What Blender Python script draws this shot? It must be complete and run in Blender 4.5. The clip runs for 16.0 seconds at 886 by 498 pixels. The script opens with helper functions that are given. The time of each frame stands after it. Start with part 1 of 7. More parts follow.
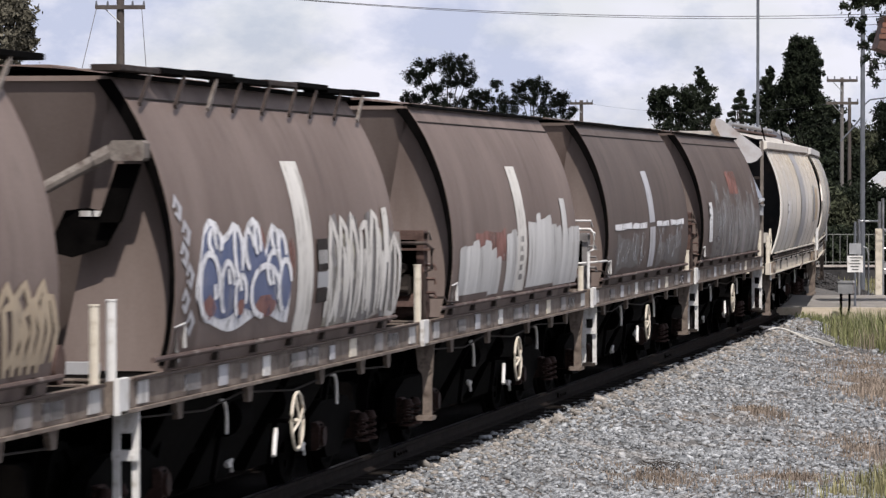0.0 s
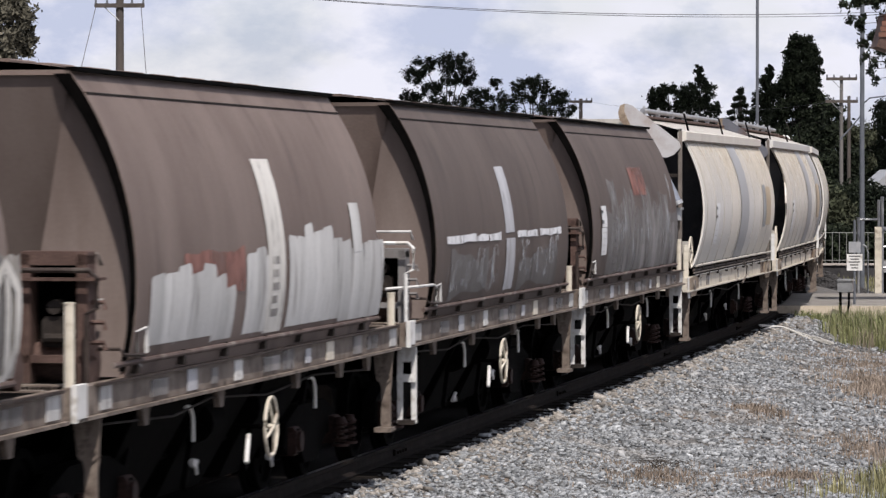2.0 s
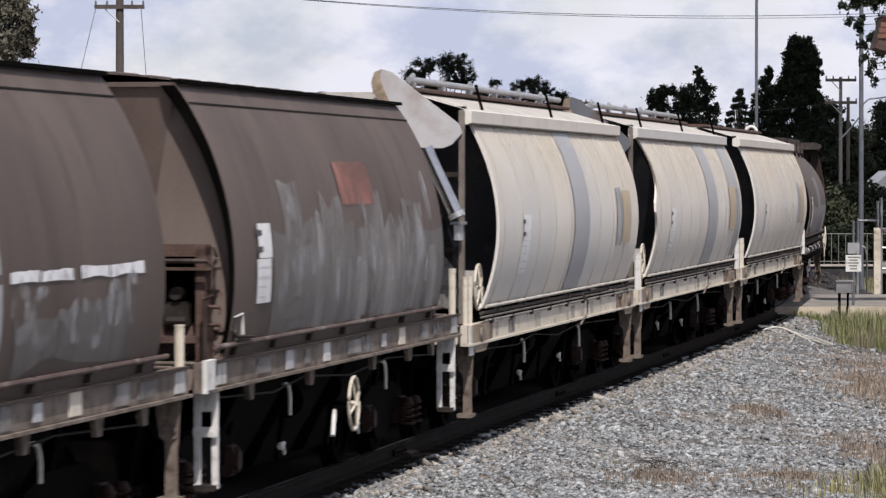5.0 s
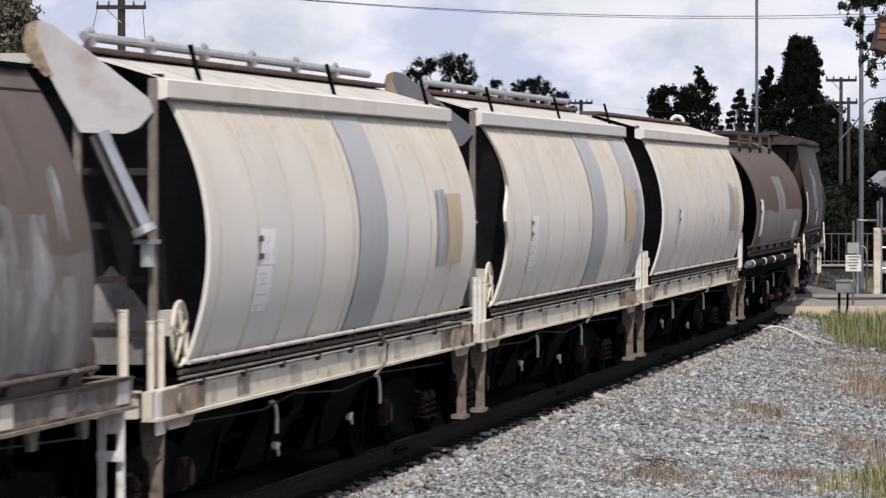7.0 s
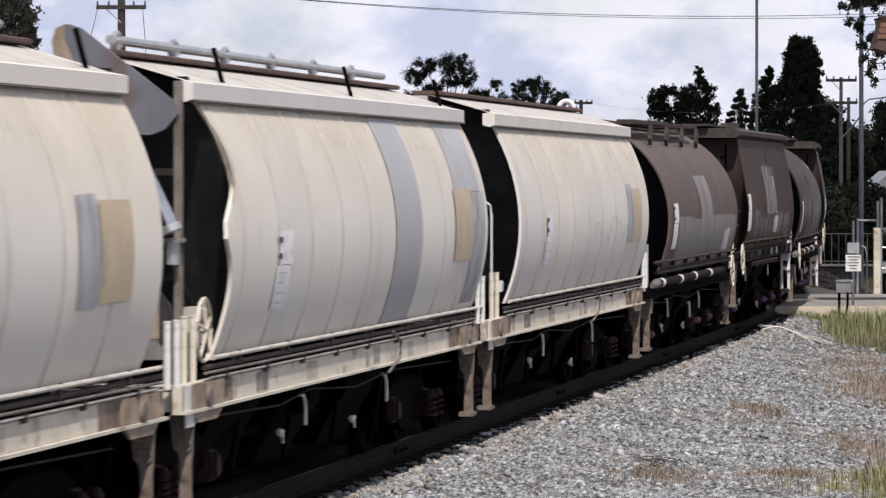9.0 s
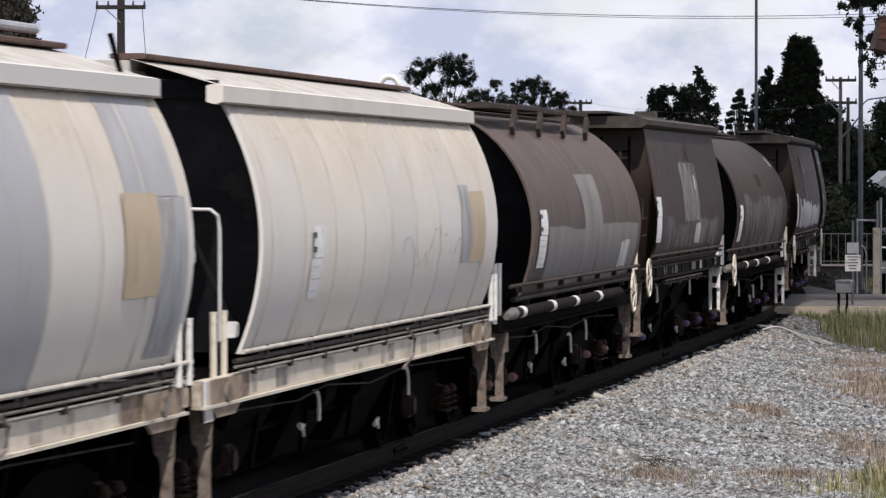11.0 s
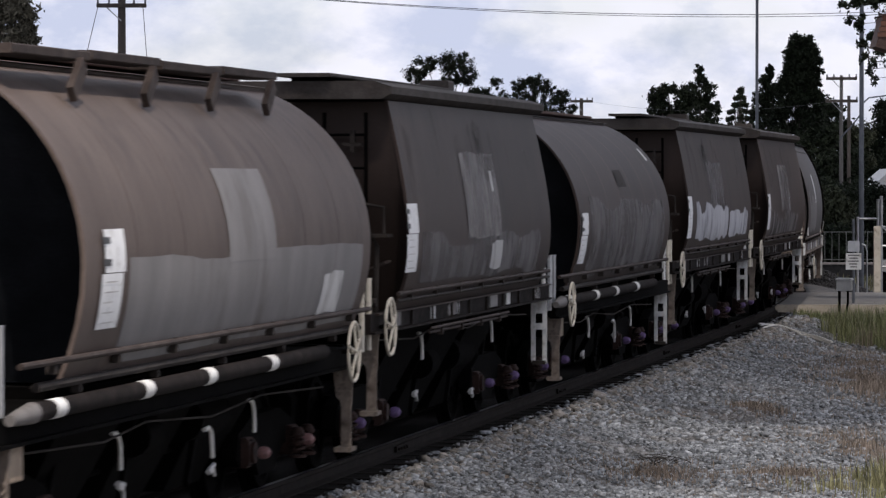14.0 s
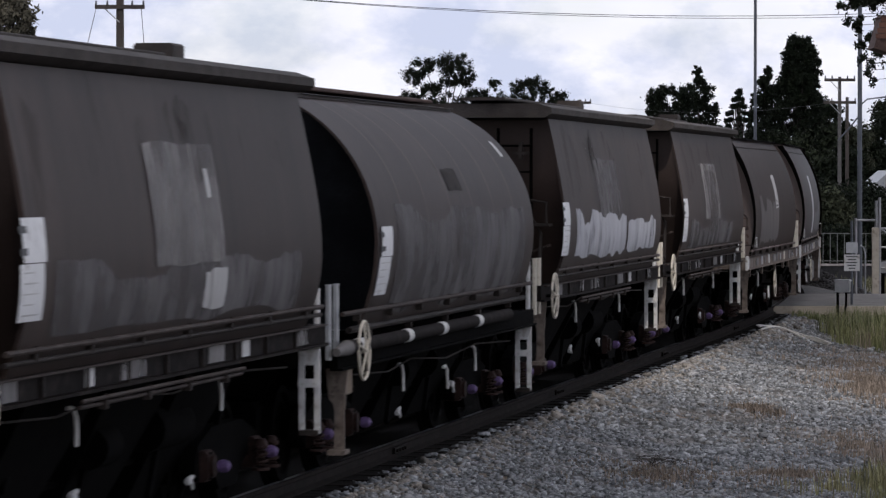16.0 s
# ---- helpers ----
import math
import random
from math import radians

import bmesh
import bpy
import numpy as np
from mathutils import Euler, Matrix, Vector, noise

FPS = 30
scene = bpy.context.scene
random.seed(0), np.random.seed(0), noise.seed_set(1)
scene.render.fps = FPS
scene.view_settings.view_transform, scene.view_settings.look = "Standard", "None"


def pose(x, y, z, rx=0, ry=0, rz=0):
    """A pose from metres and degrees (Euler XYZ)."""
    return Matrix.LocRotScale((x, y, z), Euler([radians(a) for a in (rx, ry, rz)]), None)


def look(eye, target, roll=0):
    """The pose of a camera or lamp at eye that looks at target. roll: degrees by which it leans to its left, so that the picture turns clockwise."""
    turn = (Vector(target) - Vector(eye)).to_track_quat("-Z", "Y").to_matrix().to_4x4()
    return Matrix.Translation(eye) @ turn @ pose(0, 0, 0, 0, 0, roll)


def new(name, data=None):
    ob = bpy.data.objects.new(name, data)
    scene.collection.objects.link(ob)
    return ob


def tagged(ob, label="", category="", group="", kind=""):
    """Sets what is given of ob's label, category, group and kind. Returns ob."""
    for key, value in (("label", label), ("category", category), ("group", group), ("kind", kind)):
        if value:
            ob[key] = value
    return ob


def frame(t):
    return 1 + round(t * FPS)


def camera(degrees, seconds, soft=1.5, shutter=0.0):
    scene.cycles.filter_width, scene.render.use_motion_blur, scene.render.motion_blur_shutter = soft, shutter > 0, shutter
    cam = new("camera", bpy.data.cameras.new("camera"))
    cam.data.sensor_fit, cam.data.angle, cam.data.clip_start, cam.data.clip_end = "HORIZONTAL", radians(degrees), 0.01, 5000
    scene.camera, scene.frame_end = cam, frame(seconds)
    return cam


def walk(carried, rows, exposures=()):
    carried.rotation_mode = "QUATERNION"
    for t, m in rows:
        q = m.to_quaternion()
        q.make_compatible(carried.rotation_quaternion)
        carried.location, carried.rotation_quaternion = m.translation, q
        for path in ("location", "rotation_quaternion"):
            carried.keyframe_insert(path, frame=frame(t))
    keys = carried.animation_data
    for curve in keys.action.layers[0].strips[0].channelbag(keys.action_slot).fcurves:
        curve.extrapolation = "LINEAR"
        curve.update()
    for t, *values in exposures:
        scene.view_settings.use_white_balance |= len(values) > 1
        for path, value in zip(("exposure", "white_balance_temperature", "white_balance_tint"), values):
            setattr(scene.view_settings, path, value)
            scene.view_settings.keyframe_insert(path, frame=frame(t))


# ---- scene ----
# ---------------------------------------------------------------- camera
DEG = 12.16
cam = camera(DEG, 16.0, soft=1.35, shutter=0.5)
TILT = 89.07
PX = 0.00778            # degrees that one unit of sway turns the camera
SWAY = [(0, 0, 0), (0.5, -1, 0), (1, -1.5, .5), (1.5, 0, 1.5), (2, -1, -3), (2.5, -1, -.5), (3, 0, -2), (3.5, -2.5, 0), (4, -2, 0),
        (6.5, -1.5, -3), (7, 0, -1), (7.5, 0, 0), (8, 0, 0), (8.5, 0, 0), (9, 0, -1), (11.5, -1, -1), (12, 0, -1), (12.5, 0, -1),
        (13, -.5, -1.5), (13.5, -1, -2), (14, .5, -4), (14.5, 0, -3), (15, -.5, -2.5), (15.5, -1, -2), (16, -2.5, -1.5)]
walk(cam, [(t, pose(0, 0 if t < 5 else -0.4, 2.6, TILT + dy * PX, 0, dx * PX)) for t, dx, dy in SWAY],
     exposures=[(t, e, 6400, 14) for t, e in ((0, 0.18), (3, 0.13), (4.2, 0.10), (6.5, 0.20), (9, 0.23), (12, 0.20), (12.5, 0.18), (13, 0.18), (13.5, 0.22), (14.5, 0.30), (16, 0.34))])

# ---------------------------------------------------------------- light
SUN_EL, SUN_AZ = 55.0, 167.0      # azimuth clockwise from +y
world = bpy.data.worlds.new("sky")
scene.world = world
world.use_nodes = True
wn, wl = world.node_tree.nodes, world.node_tree.links
wn.clear()
w_out = wn.new("ShaderNodeOutputWorld")
w_bg = wn.new("ShaderNodeBackground")
w_sky = wn.new("ShaderNodeTexSky")
w_sky.sky_type = 'NISHITA'
w_sky.sun_disc = False
w_sky.sun_elevation, w_sky.sun_rotation = radians(SUN_EL), radians(SUN_AZ)
w_bg.inputs["Strength"].default_value = 0.1
w_tc = wn.new("ShaderNodeTexCoord")
w_map = wn.new("ShaderNodeMapping")
w_map.inputs["Scale"].default_value = (1.0, 1.0, 1.8)
w_map.inputs["Location"].default_value = (0.13, 0.0, 0.31)
w_n1 = wn.new("ShaderNodeTexNoise")
w_n1.inputs["Scale"].default_value = 19.0
w_n1.inputs["Detail"].default_value = 7.0
w_n1.inputs["Roughness"].default_value = 0.52
w_r1 = wn.new("ShaderNodeValToRGB")
w_r1.color_ramp.elements[0].position, w_r1.color_ramp.elements[0].color = 0.40, (0.72, 0.72, 0.72, 1)
w_r1.color_ramp.elements[1].position, w_r1.color_ramp.elements[1].color = 0.56, (1, 1, 1, 1)
w_n2 = wn.new("ShaderNodeTexNoise")
w_n2.inputs["Scale"].default_value = 25.0
w_n2.inputs["Detail"].default_value = 9.0
w_n2.inputs["Roughness"].default_value = 0.6
w_r2 = wn.new("ShaderNodeValToRGB")
w_r2.color_ramp.elements[0].position, w_r2.color_ramp.elements[0].color = 0.40, (5.0, 5.5, 6.8, 1)
w_r2.color_ramp.elements[1].position, w_r2.color_ramp.elements[1].color = 0.58, (7.7, 7.8, 8.4, 1)
w_mix = wn.new("ShaderNodeMix")
w_mix.data_type = 'RGBA'
wl.new(w_tc.outputs["Generated"], w_map.inputs["Vector"])
wl.new(w_map.outputs["Vector"], w_n1.inputs["Vector"])
wl.new(w_map.outputs["Vector"], w_n2.inputs["Vector"])
wl.new(w_n1.outputs["Fac"], w_r1.inputs["Fac"])
wl.new(w_n2.outputs["Fac"], w_r2.inputs["Fac"])
wl.new(w_r1.outputs["Color"], w_mix.inputs["Factor"])
wl.new(w_sky.outputs["Color"], w_mix.inputs["A"])
wl.new(w_r2.outputs["Color"], w_mix.inputs["B"])
wl.new(w_mix.outputs["Result"], w_bg.inputs["Color"])
wl.new(w_bg.outputs["Background"], w_out.inputs["Surface"])

sun_data = bpy.data.lights.new("sun", 'SUN')
sun_data.energy, sun_data.angle, sun_data.color = 4.8, radians(0.6), (1.0, 0.95, 0.87)
sun = new("sun", sun_data)
_e, _a = radians(SUN_EL), radians(SUN_AZ)
SUN_DIR = Vector((math.sin(_a) * math.cos(_e), math.cos(_a) * math.cos(_e), math.sin(_e)))
sun.matrix_world = look(SUN_DIR * 60, (0, 0, 0))


# ---------------------------------------------------------------- materials
DIM = 0.80            # scales every base colour down to set the overall brightness


def material(name, c1, c2, rough=0.7, metal=0.0, scale=4.0, c3=None, fine=60.0, bump=0.15, bump_scale=None, amount=0.5,
             spread=(0.35, 0.65), stretch=(1, 1, 1), island=0.0, obrand=0.0, shine=0.5, stain=1.7, worn=None, tint=None, fade=None):
    """Two colours mixed by coarse noise, c3 as stains, fine grain as value and relief."""
    c1, c2, c3 = (tuple(DIM * q for q in c) if c else None for c in (c1, c2, c3))
    m = bpy.data.materials.new(name)
    m.use_nodes = True
    n, l = m.node_tree.nodes, m.node_tree.links
    b = n["Principled BSDF"]
    tc = n.new("ShaderNodeTexCoord")
    mp = n.new("ShaderNodeMapping")
    mp.inputs["Scale"].default_value = stretch
    l.new(tc.outputs["Object"], mp.inputs["Vector"])
    n1 = n.new("ShaderNodeTexNoise")
    n1.inputs["Scale"].default_value, n1.inputs["Detail"].default_value, n1.inputs["Roughness"].default_value = scale, 6, 0.6
    l.new(mp.outputs["Vector"], n1.inputs["Vector"])
    r1 = n.new("ShaderNodeValToRGB")
    r1.color_ramp.elements[0].position, r1.color_ramp.elements[1].position = spread
    r1.color_ramp.elements[0].color, r1.color_ramp.elements[1].color = (*c1, 1), (*c2, 1)
    l.new(n1.outputs["Fac"], r1.inputs["Fac"])
    col = r1.outputs["Color"]
    if c3:
        n3 = n.new("ShaderNodeTexNoise")
        n3.inputs["Scale"].default_value, n3.inputs["Detail"].default_value = scale * stain, 8
        l.new(mp.outputs["Vector"], n3.inputs["Vector"])
        r3 = n.new("ShaderNodeValToRGB")
        r3.color_ramp.elements[0].position, r3.color_ramp.elements[1].position = 0.56, 0.72
        l.new(n3.outputs["Fac"], r3.inputs["Fac"])
        mx = n.new("ShaderNodeMix")
        mx.data_type = 'RGBA'
        mx.inputs["B"].default_value = (*c3, 1)
        l.new(r3.outputs["Color"], mx.inputs["Factor"])
        l.new(col, mx.inputs["A"])
        col = mx.outputs["Result"]
    if tint:
        # each sheet of the same paint has weathered a little differently
        oi, tm, tx = n.new("ShaderNodeObjectInfo"), n.new("ShaderNodeMath"), n.new("ShaderNodeMix")
        tm.operation, tx.data_type = 'MULTIPLY', 'RGBA'
        tm.inputs[1].default_value = tint[3]
        tx.inputs["B"].default_value = (*(DIM * q for q in tint[:3]), 1)
        l.new(oi.outputs["Random"], tm.inputs[0])
        l.new(tm.outputs["Value"], tx.inputs["Factor"])
        l.new(col, tx.inputs["A"])
        col = tx.outputs["Result"]
    n2 = n.new("ShaderNodeTexNoise")
    n2.inputs["Scale"].default_value, n2.inputs["Detail"].default_value = fine, 3
    l.new(tc.outputs["Object"], n2.inputs["Vector"])
    hv = n.new("ShaderNodeHueSaturation")
    mr = n.new("ShaderNodeMapRange")
    mr.inputs["To Min"].default_value, mr.inputs["To Max"].default_value = 1 - amount, 1 + amount
    l.new(n2.outputs["Fac"], mr.inputs["Value"])
    val = mr.outputs["Result"]
    for kind, span in (("island", island), ("object", obrand)):
        if span:
            src = n.new("ShaderNodeNewGeometry" if kind == "island" else "ShaderNodeObjectInfo")
            m2 = n.new("ShaderNodeMapRange")
            m2.inputs["To Min"].default_value, m2.inputs["To Max"].default_value = 1 - span, 1 + span
            l.new(src.outputs["Random Per Island" if kind == "island" else "Random"], m2.inputs["Value"])
            mu = n.new("ShaderNodeMath")
            mu.operation = 'MULTIPLY'
            l.new(val, mu.inputs[0]), l.new(m2.outputs["Result"], mu.inputs[1])
            val = mu.outputs["Value"]
    l.new(val, hv.inputs["Value"])
    l.new(col, hv.inputs["Color"])
    l.new(hv.outputs["Color"], b.inputs["Base Color"])
    b.inputs["Roughness"].default_value, b.inputs["Metallic"].default_value = rough, metal
    if bump:
        bp = n.new("ShaderNodeBump")
        bp.inputs["Strength"].default_value, bp.inputs["Distance"].default_value = bump, 0.02
        l.new(n2.outputs["Fac"], bp.inputs["Height"])
        l.new(bp.outputs["Normal"], b.inputs["Normal"])
    b.inputs["Specular IOR Level"].default_value = shine
    if worn:
        # thin paint rubbed through to the sheet beneath
        n4 = n.new("ShaderNodeTexNoise")
        n4.inputs["Scale"].default_value, n4.inputs["Detail"].default_value, n4.inputs["Roughness"].default_value = worn[0], 7, 0.62
        l.new(mp.outputs["Vector"], n4.inputs["Vector"])
        r4 = n.new("ShaderNodeMapRange")
        r4.inputs["From Min"].default_value, r4.inputs["From Max"].default_value = worn[1], worn[2]
        l.new(n4.outputs["Fac"], r4.inputs["Value"])
        if fade:
            # the layer thins out between two heights
            sx, fm, fx = n.new("ShaderNodeSeparateXYZ"), n.new("ShaderNodeMapRange"), n.new("ShaderNodeMath")
            fx.operation = 'MULTIPLY'
            fm.inputs["From Min"].default_value, fm.inputs["From Max"].default_value = fade
            l.new(tc.outputs["Object"], sx.inputs["Vector"])
            l.new(sx.outputs["Z"], fm.inputs["Value"])
            l.new(fm.outputs["Result"], fx.inputs[0])
            l.new(r4.outputs["Result"], fx.inputs[1])
            l.new(fx.outputs["Value"], b.inputs["Alpha"])
        else:
            l.new(r4.outputs["Result"], b.inputs["Alpha"])
    return m


VERT = (1, 1, 0.18)
SMUDGE = (1, 1, 0.38)

M_BROWN = material("brown_paint", (0.158, 0.116, 0.098), (0.224, 0.172, 0.148), 0.62, 0, 1.1, (0.112, 0.081, 0.068), 45, 0.06, amount=0.18, stretch=SMUDGE, shine=0.2)
M_BROWN2 = material("smoky_brown_paint", (0.086, 0.063, 0.053), (0.126, 0.096, 0.082), 0.62, 0, 1.2, (0.07, 0.052, 0.043), 45, 0.06, amount=0.18, stretch=VERT, shine=0.2)
M_BROWN_END = material("dusty_brown_end_sheet", (0.135, 0.102, 0.088), (0.195, 0.155, 0.137), 0.75, 0, 1.1, (0.12, 0.088, 0.075), 40, 0.02, amount=0.1, stretch=VERT, shine=0.2)
M_CREAM = material("weathered_cream_paint", (0.75, 0.69, 0.60), (0.825, 0.77, 0.68), 0.5, 0, 0.9, (0.67, 0.615, 0.525), 40, 0.04, amount=0.06, stretch=(1, 1, 0.35), tint=(0.64, 0.645, 0.65, 0.6))
M_CREAM_SILL = material("cream_sill_paint", (0.55, 0.50, 0.41), (0.66, 0.60, 0.50), 0.6, 0, 2.5, (0.25, 0.19, 0.14), 40, 0.05, amount=0.12)
M_DARK = material("sooty_brown_paint", (0.082, 0.0588, 0.0482), (0.118, 0.0885, 0.0742), 0.58, 0, 1.8, (0.066, 0.0475, 0.0395), 45, 0.06, amount=0.2, stretch=SMUDGE, shine=0.22)
M_DARK2 = material("sooty_dark_paint", (0.034, 0.0222, 0.0176), (0.058, 0.0394, 0.032), 0.58, 0, 1.4, (0.022, 0.0148, 0.0122), 45, 0.06, amount=0.2, stretch=VERT, shine=0.2, tint=(0.024, 0.0168, 0.0142, 0.6))
# darker than bare black paint: shade under the wagons is part of this colour
M_BLACK = material("shade_deepened_black", (0.0012, 0.001, 0.001), (0.004, 0.0035, 0.0032), 0.9, 0, 5, None, 60, 0.1, shine=0.03)
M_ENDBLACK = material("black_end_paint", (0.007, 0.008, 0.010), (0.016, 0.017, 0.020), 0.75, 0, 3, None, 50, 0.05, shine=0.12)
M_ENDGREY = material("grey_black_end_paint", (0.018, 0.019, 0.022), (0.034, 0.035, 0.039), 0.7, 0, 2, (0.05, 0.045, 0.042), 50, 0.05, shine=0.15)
M_RUST = material("rusty_steel", (0.078, 0.048, 0.039), (0.135, 0.086, 0.072), 0.8, 0, 6, (0.06, 0.035, 0.03), 70, 0.2, shine=0.2)
M_SILL = material("grimy_sill_steel", (0.13, 0.11, 0.094), (0.24, 0.21, 0.185), 0.7, 0, 4, (0.09, 0.065, 0.055), 60, 0.1, shine=0.25)
M_SILLBROWN = material("brown_grimy_sill", (0.125, 0.097, 0.080), (0.26, 0.215, 0.18), 0.72, 0, 5, (0.055, 0.040, 0.033), 60, 0.12, amount=0.25, shine=0.2)
M_WHITE = material("white_paint", (0.66, 0.65, 0.62), (0.8, 0.79, 0.77), 0.6, 0, 5, (0.4, 0.36, 0.31), 60, 0.05, amount=0.12)
M_CREAMPOST = material("cream_post_paint", (0.62, 0.56, 0.45), (0.74, 0.68, 0.57), 0.6, 0, 5, (0.4, 0.33, 0.25), 60, 0.05, amount=0.12)
M_SILVER = material("galvanised_steel", (0.42, 0.43, 0.44), (0.58, 0.58, 0.58), 0.42, 0.7, 5, None, 60, 0.05, amount=0.15)
M_RUBBED = material("rubbed_grey_paint", (0.20, 0.19, 0.185), (0.32, 0.30, 0.29), 0.62, 0, 2.5, (0.14, 0.12, 0.11), 40, 0.05, amount=0.15, stretch=SMUDGE, worn=(1.7, .28, .60), shine=0.25)
M_RUBBEDWHITE = material("rubbed_white_paint", (0.40, 0.40, 0.425), (0.56, 0.56, 0.585), 0.6, 0, 3, (0.3, 0.29, 0.28), 40, 0.05, amount=0.15, stretch=SMUDGE, worn=(2.4, .26, .46))
M_RUBBEDDARK = material("rubbed_dull_grey_paint", (0.115, 0.106, 0.106), (0.19, 0.177, 0.176), 0.6, 0, 2.5, (0.08, 0.070, 0.067), 40, 0.05, amount=0.15, stretch=SMUDGE, worn=(1.8, .26, .60), shine=0.2)
M_REDHAZE = material("red_spray_haze", (0.24, 0.095, 0.07), (0.31, 0.13, 0.10), 0.65, 0, 3, None, 40, 0.05, amount=0.15, worn=(1.6, .22, .62))
M_GREYPATCH = material("grey_patch_paint", (0.178, 0.168, 0.163), (0.245, 0.232, 0.225), 0.62, 0, 1.5, (0.135, 0.118, 0.11), 40, 0.05, amount=0.12, stretch=SMUDGE, shine=0.25)
M_SPRAY = material("white_spray_paint", (0.80, 0.80, 0.82), (0.95, 0.95, 0.96), 0.6, 0, 3, (0.6, 0.6, 0.6), 40, 0.03, amount=0.1, worn=(7, .18, .48))
M_SPRAYCREAM = material("cream_spray_paint", (0.60, 0.57, 0.52), (0.82, 0.79, 0.73), 0.6, 0, 3, None, 40, 0.03, amount=0.1, stretch=SMUDGE, worn=(6, .20, .46))
M_BEIGEHAZE = material("beige_spray_haze", (0.33, 0.30, 0.265), (0.48, 0.45, 0.40), 0.6, 0, 3, (0.40, 0.38, 0.22), 40, 0.03, amount=0.15, stretch=SMUDGE, worn=(2.2, .26, .58))
M_LIGHTGREY = material("pale_grey_overpaint", (0.53, 0.522, 0.505), (0.70, 0.688, 0.665), 0.6, 0, 3, (0.34, 0.32, 0.30), 40, 0.05, amount=0.15, stretch=VERT, obrand=.13, worn=(7, .22, .40))
M_STRIPE = material("blue_grey_stripe", (0.375, 0.378, 0.388), (0.44, 0.443, 0.452), 0.55, 0, 1.2, (0.33, 0.327, 0.325), 40, 0.05, amount=0.08, stretch=SMUDGE)
M_TAN = material("tan_patch_paint", (0.46, 0.36, 0.24), (0.55, 0.44, 0.30), 0.6, 0, 2, (0.38, 0.31, 0.22), 40, 0.05, amount=0.1)
M_BLUE = material("blue_spray_paint", (0.07, 0.10, 0.21), (0.12, 0.15, 0.27), 0.6, 0, 3, (0.2, 0.2, 0.22), 40, 0.05, amount=0.15)
M_YELLOWGREEN = material("pale_green_spray_paint", (0.42, 0.42, 0.20), (0.5, 0.5, 0.3), 0.6, 0, 3, None, 40, 0.05, amount=0.15)
M_PLATETEXT = material("black_marking_paint", (0.03, 0.03, 0.03), (0.05, 0.05, 0.05), 0.6, 0, 5, None, 40, 0.0, amount=0.1)
M_PURPLE = material("purple_paint", (0.105, 0.06, 0.17), (0.17, 0.10, 0.25), 0.6, 0, 9, (0.04, 0.03, 0.05), 40, 0.05)
M_PINK = material("faded_pink_paint", (0.20, 0.095, 0.095), (0.27, 0.14, 0.135), 0.6, 0, 9, (0.06, 0.035, 0.035), 40, 0.05)
M_RAIL = material("rail_steel", (0.010, 0.008, 0.007), (0.022, 0.017, 0.015), 0.8, 0.0, 6, None, 60, 0.1, shine=0.06)
M_RAILTOP = material("worn_rail_head", (0.3, 0.29, 0.28), (0.42, 0.41, 0.4), 0.3, 1.0, 6, None, 60, 0.02)
M_SLEEPER = material("weathered_timber", (0.012, 0.0095, 0.008), (0.026, 0.022, 0.019), 0.9, 0, 3, None, 60, 0.3, obrand=0.3, shine=0.05)
M_STONE = material("crushed_granite", (0.094, 0.103, 0.112), (0.39, 0.40, 0.408), 0.85, 0, 18, (0.30, 0.28, 0.26), 120, 0.15, amount=0.2, island=0.46, stain=0.05)
M_GROUND = material("gravel_soil", (0.06, 0.057, 0.054), (0.15, 0.142, 0.135), 0.95, 0, 18, (0.22, 0.165, 0.12), 45, 0.8, amount=0.5, stain=0.03)
M_GRASS = material("green_grass", (0.17, 0.17, 0.07), (0.30, 0.275, 0.14), 0.7, 0, 1.2, None, 20, 0, amount=0.2, island=0.4)
M_FRESH = material("fresh_green_grass", (0.125, 0.145, 0.055), (0.25, 0.25, 0.11), 0.7, 0, 1.2, None, 20, 0, amount=0.2, island=0.4)
M_DRYGRASS = material("dry_grass", (0.20, 0.155, 0.12), (0.34, 0.275, 0.215), 0.8, 0, 1.2, None, 20, 0, amount=0.2, island=0.35)
M_LEAF = material("dark_foliage", (0.009, 0.0135, 0.0075), (0.021, 0.028, 0.0145), 0.8, 0, 0.5, None, 6, 0, amount=0.3, island=0.5, shine=0.15)
M_LEAF2 = material("grey_green_foliage", (0.035, 0.042, 0.024), (0.075, 0.08, 0.05), 0.8, 0, 0.5, None, 6, 0, amount=0.3, island=0.4, shine=0.12)
M_LEAF3 = material("dusty_olive_foliage", (0.075, 0.07, 0.05), (0.14, 0.13, 0.10), 0.8, 0, 0.5, None, 6, 0, amount=0.3, island=0.4, shine=0.12)
M_BARK = material("bark", (0.035, 0.03, 0.026), (0.08, 0.068, 0.06), 0.9, 0, 3, None, 30, 0.4, stretch=VERT)
M_POLE = material("weathered_pole_timber", (0.050, 0.040, 0.034), (0.095, 0.079, 0.068), 0.85, 0, 3, None, 40, 0.3, stretch=VERT)
M_GREYPOLE = material("grey_painted_steel", (0.10, 0.11, 0.125), (0.145, 0.155, 0.175), 0.6, 0.0, 3, None, 40, 0.05, amount=0.1, shine=0.2)
M_WIRE = material("wire", (0.08, 0.08, 0.085), (0.12, 0.12, 0.125), 0.6, 0.3, 3, None, 40, 0)
M_CONCRETE = material("worn_concrete", (0.19, 0.175, 0.16), (0.28, 0.26, 0.235), 0.9, 0, 1.5, (0.15, 0.135, 0.12), 30, 0.2, amount=0.15)
M_KERB = material("pale_kerb_concrete", (0.55, 0.47, 0.36), (0.66, 0.57, 0.45), 0.9, 0, 2.5, (0.4, 0.33, 0.25), 30, 0.2, amount=0.15)
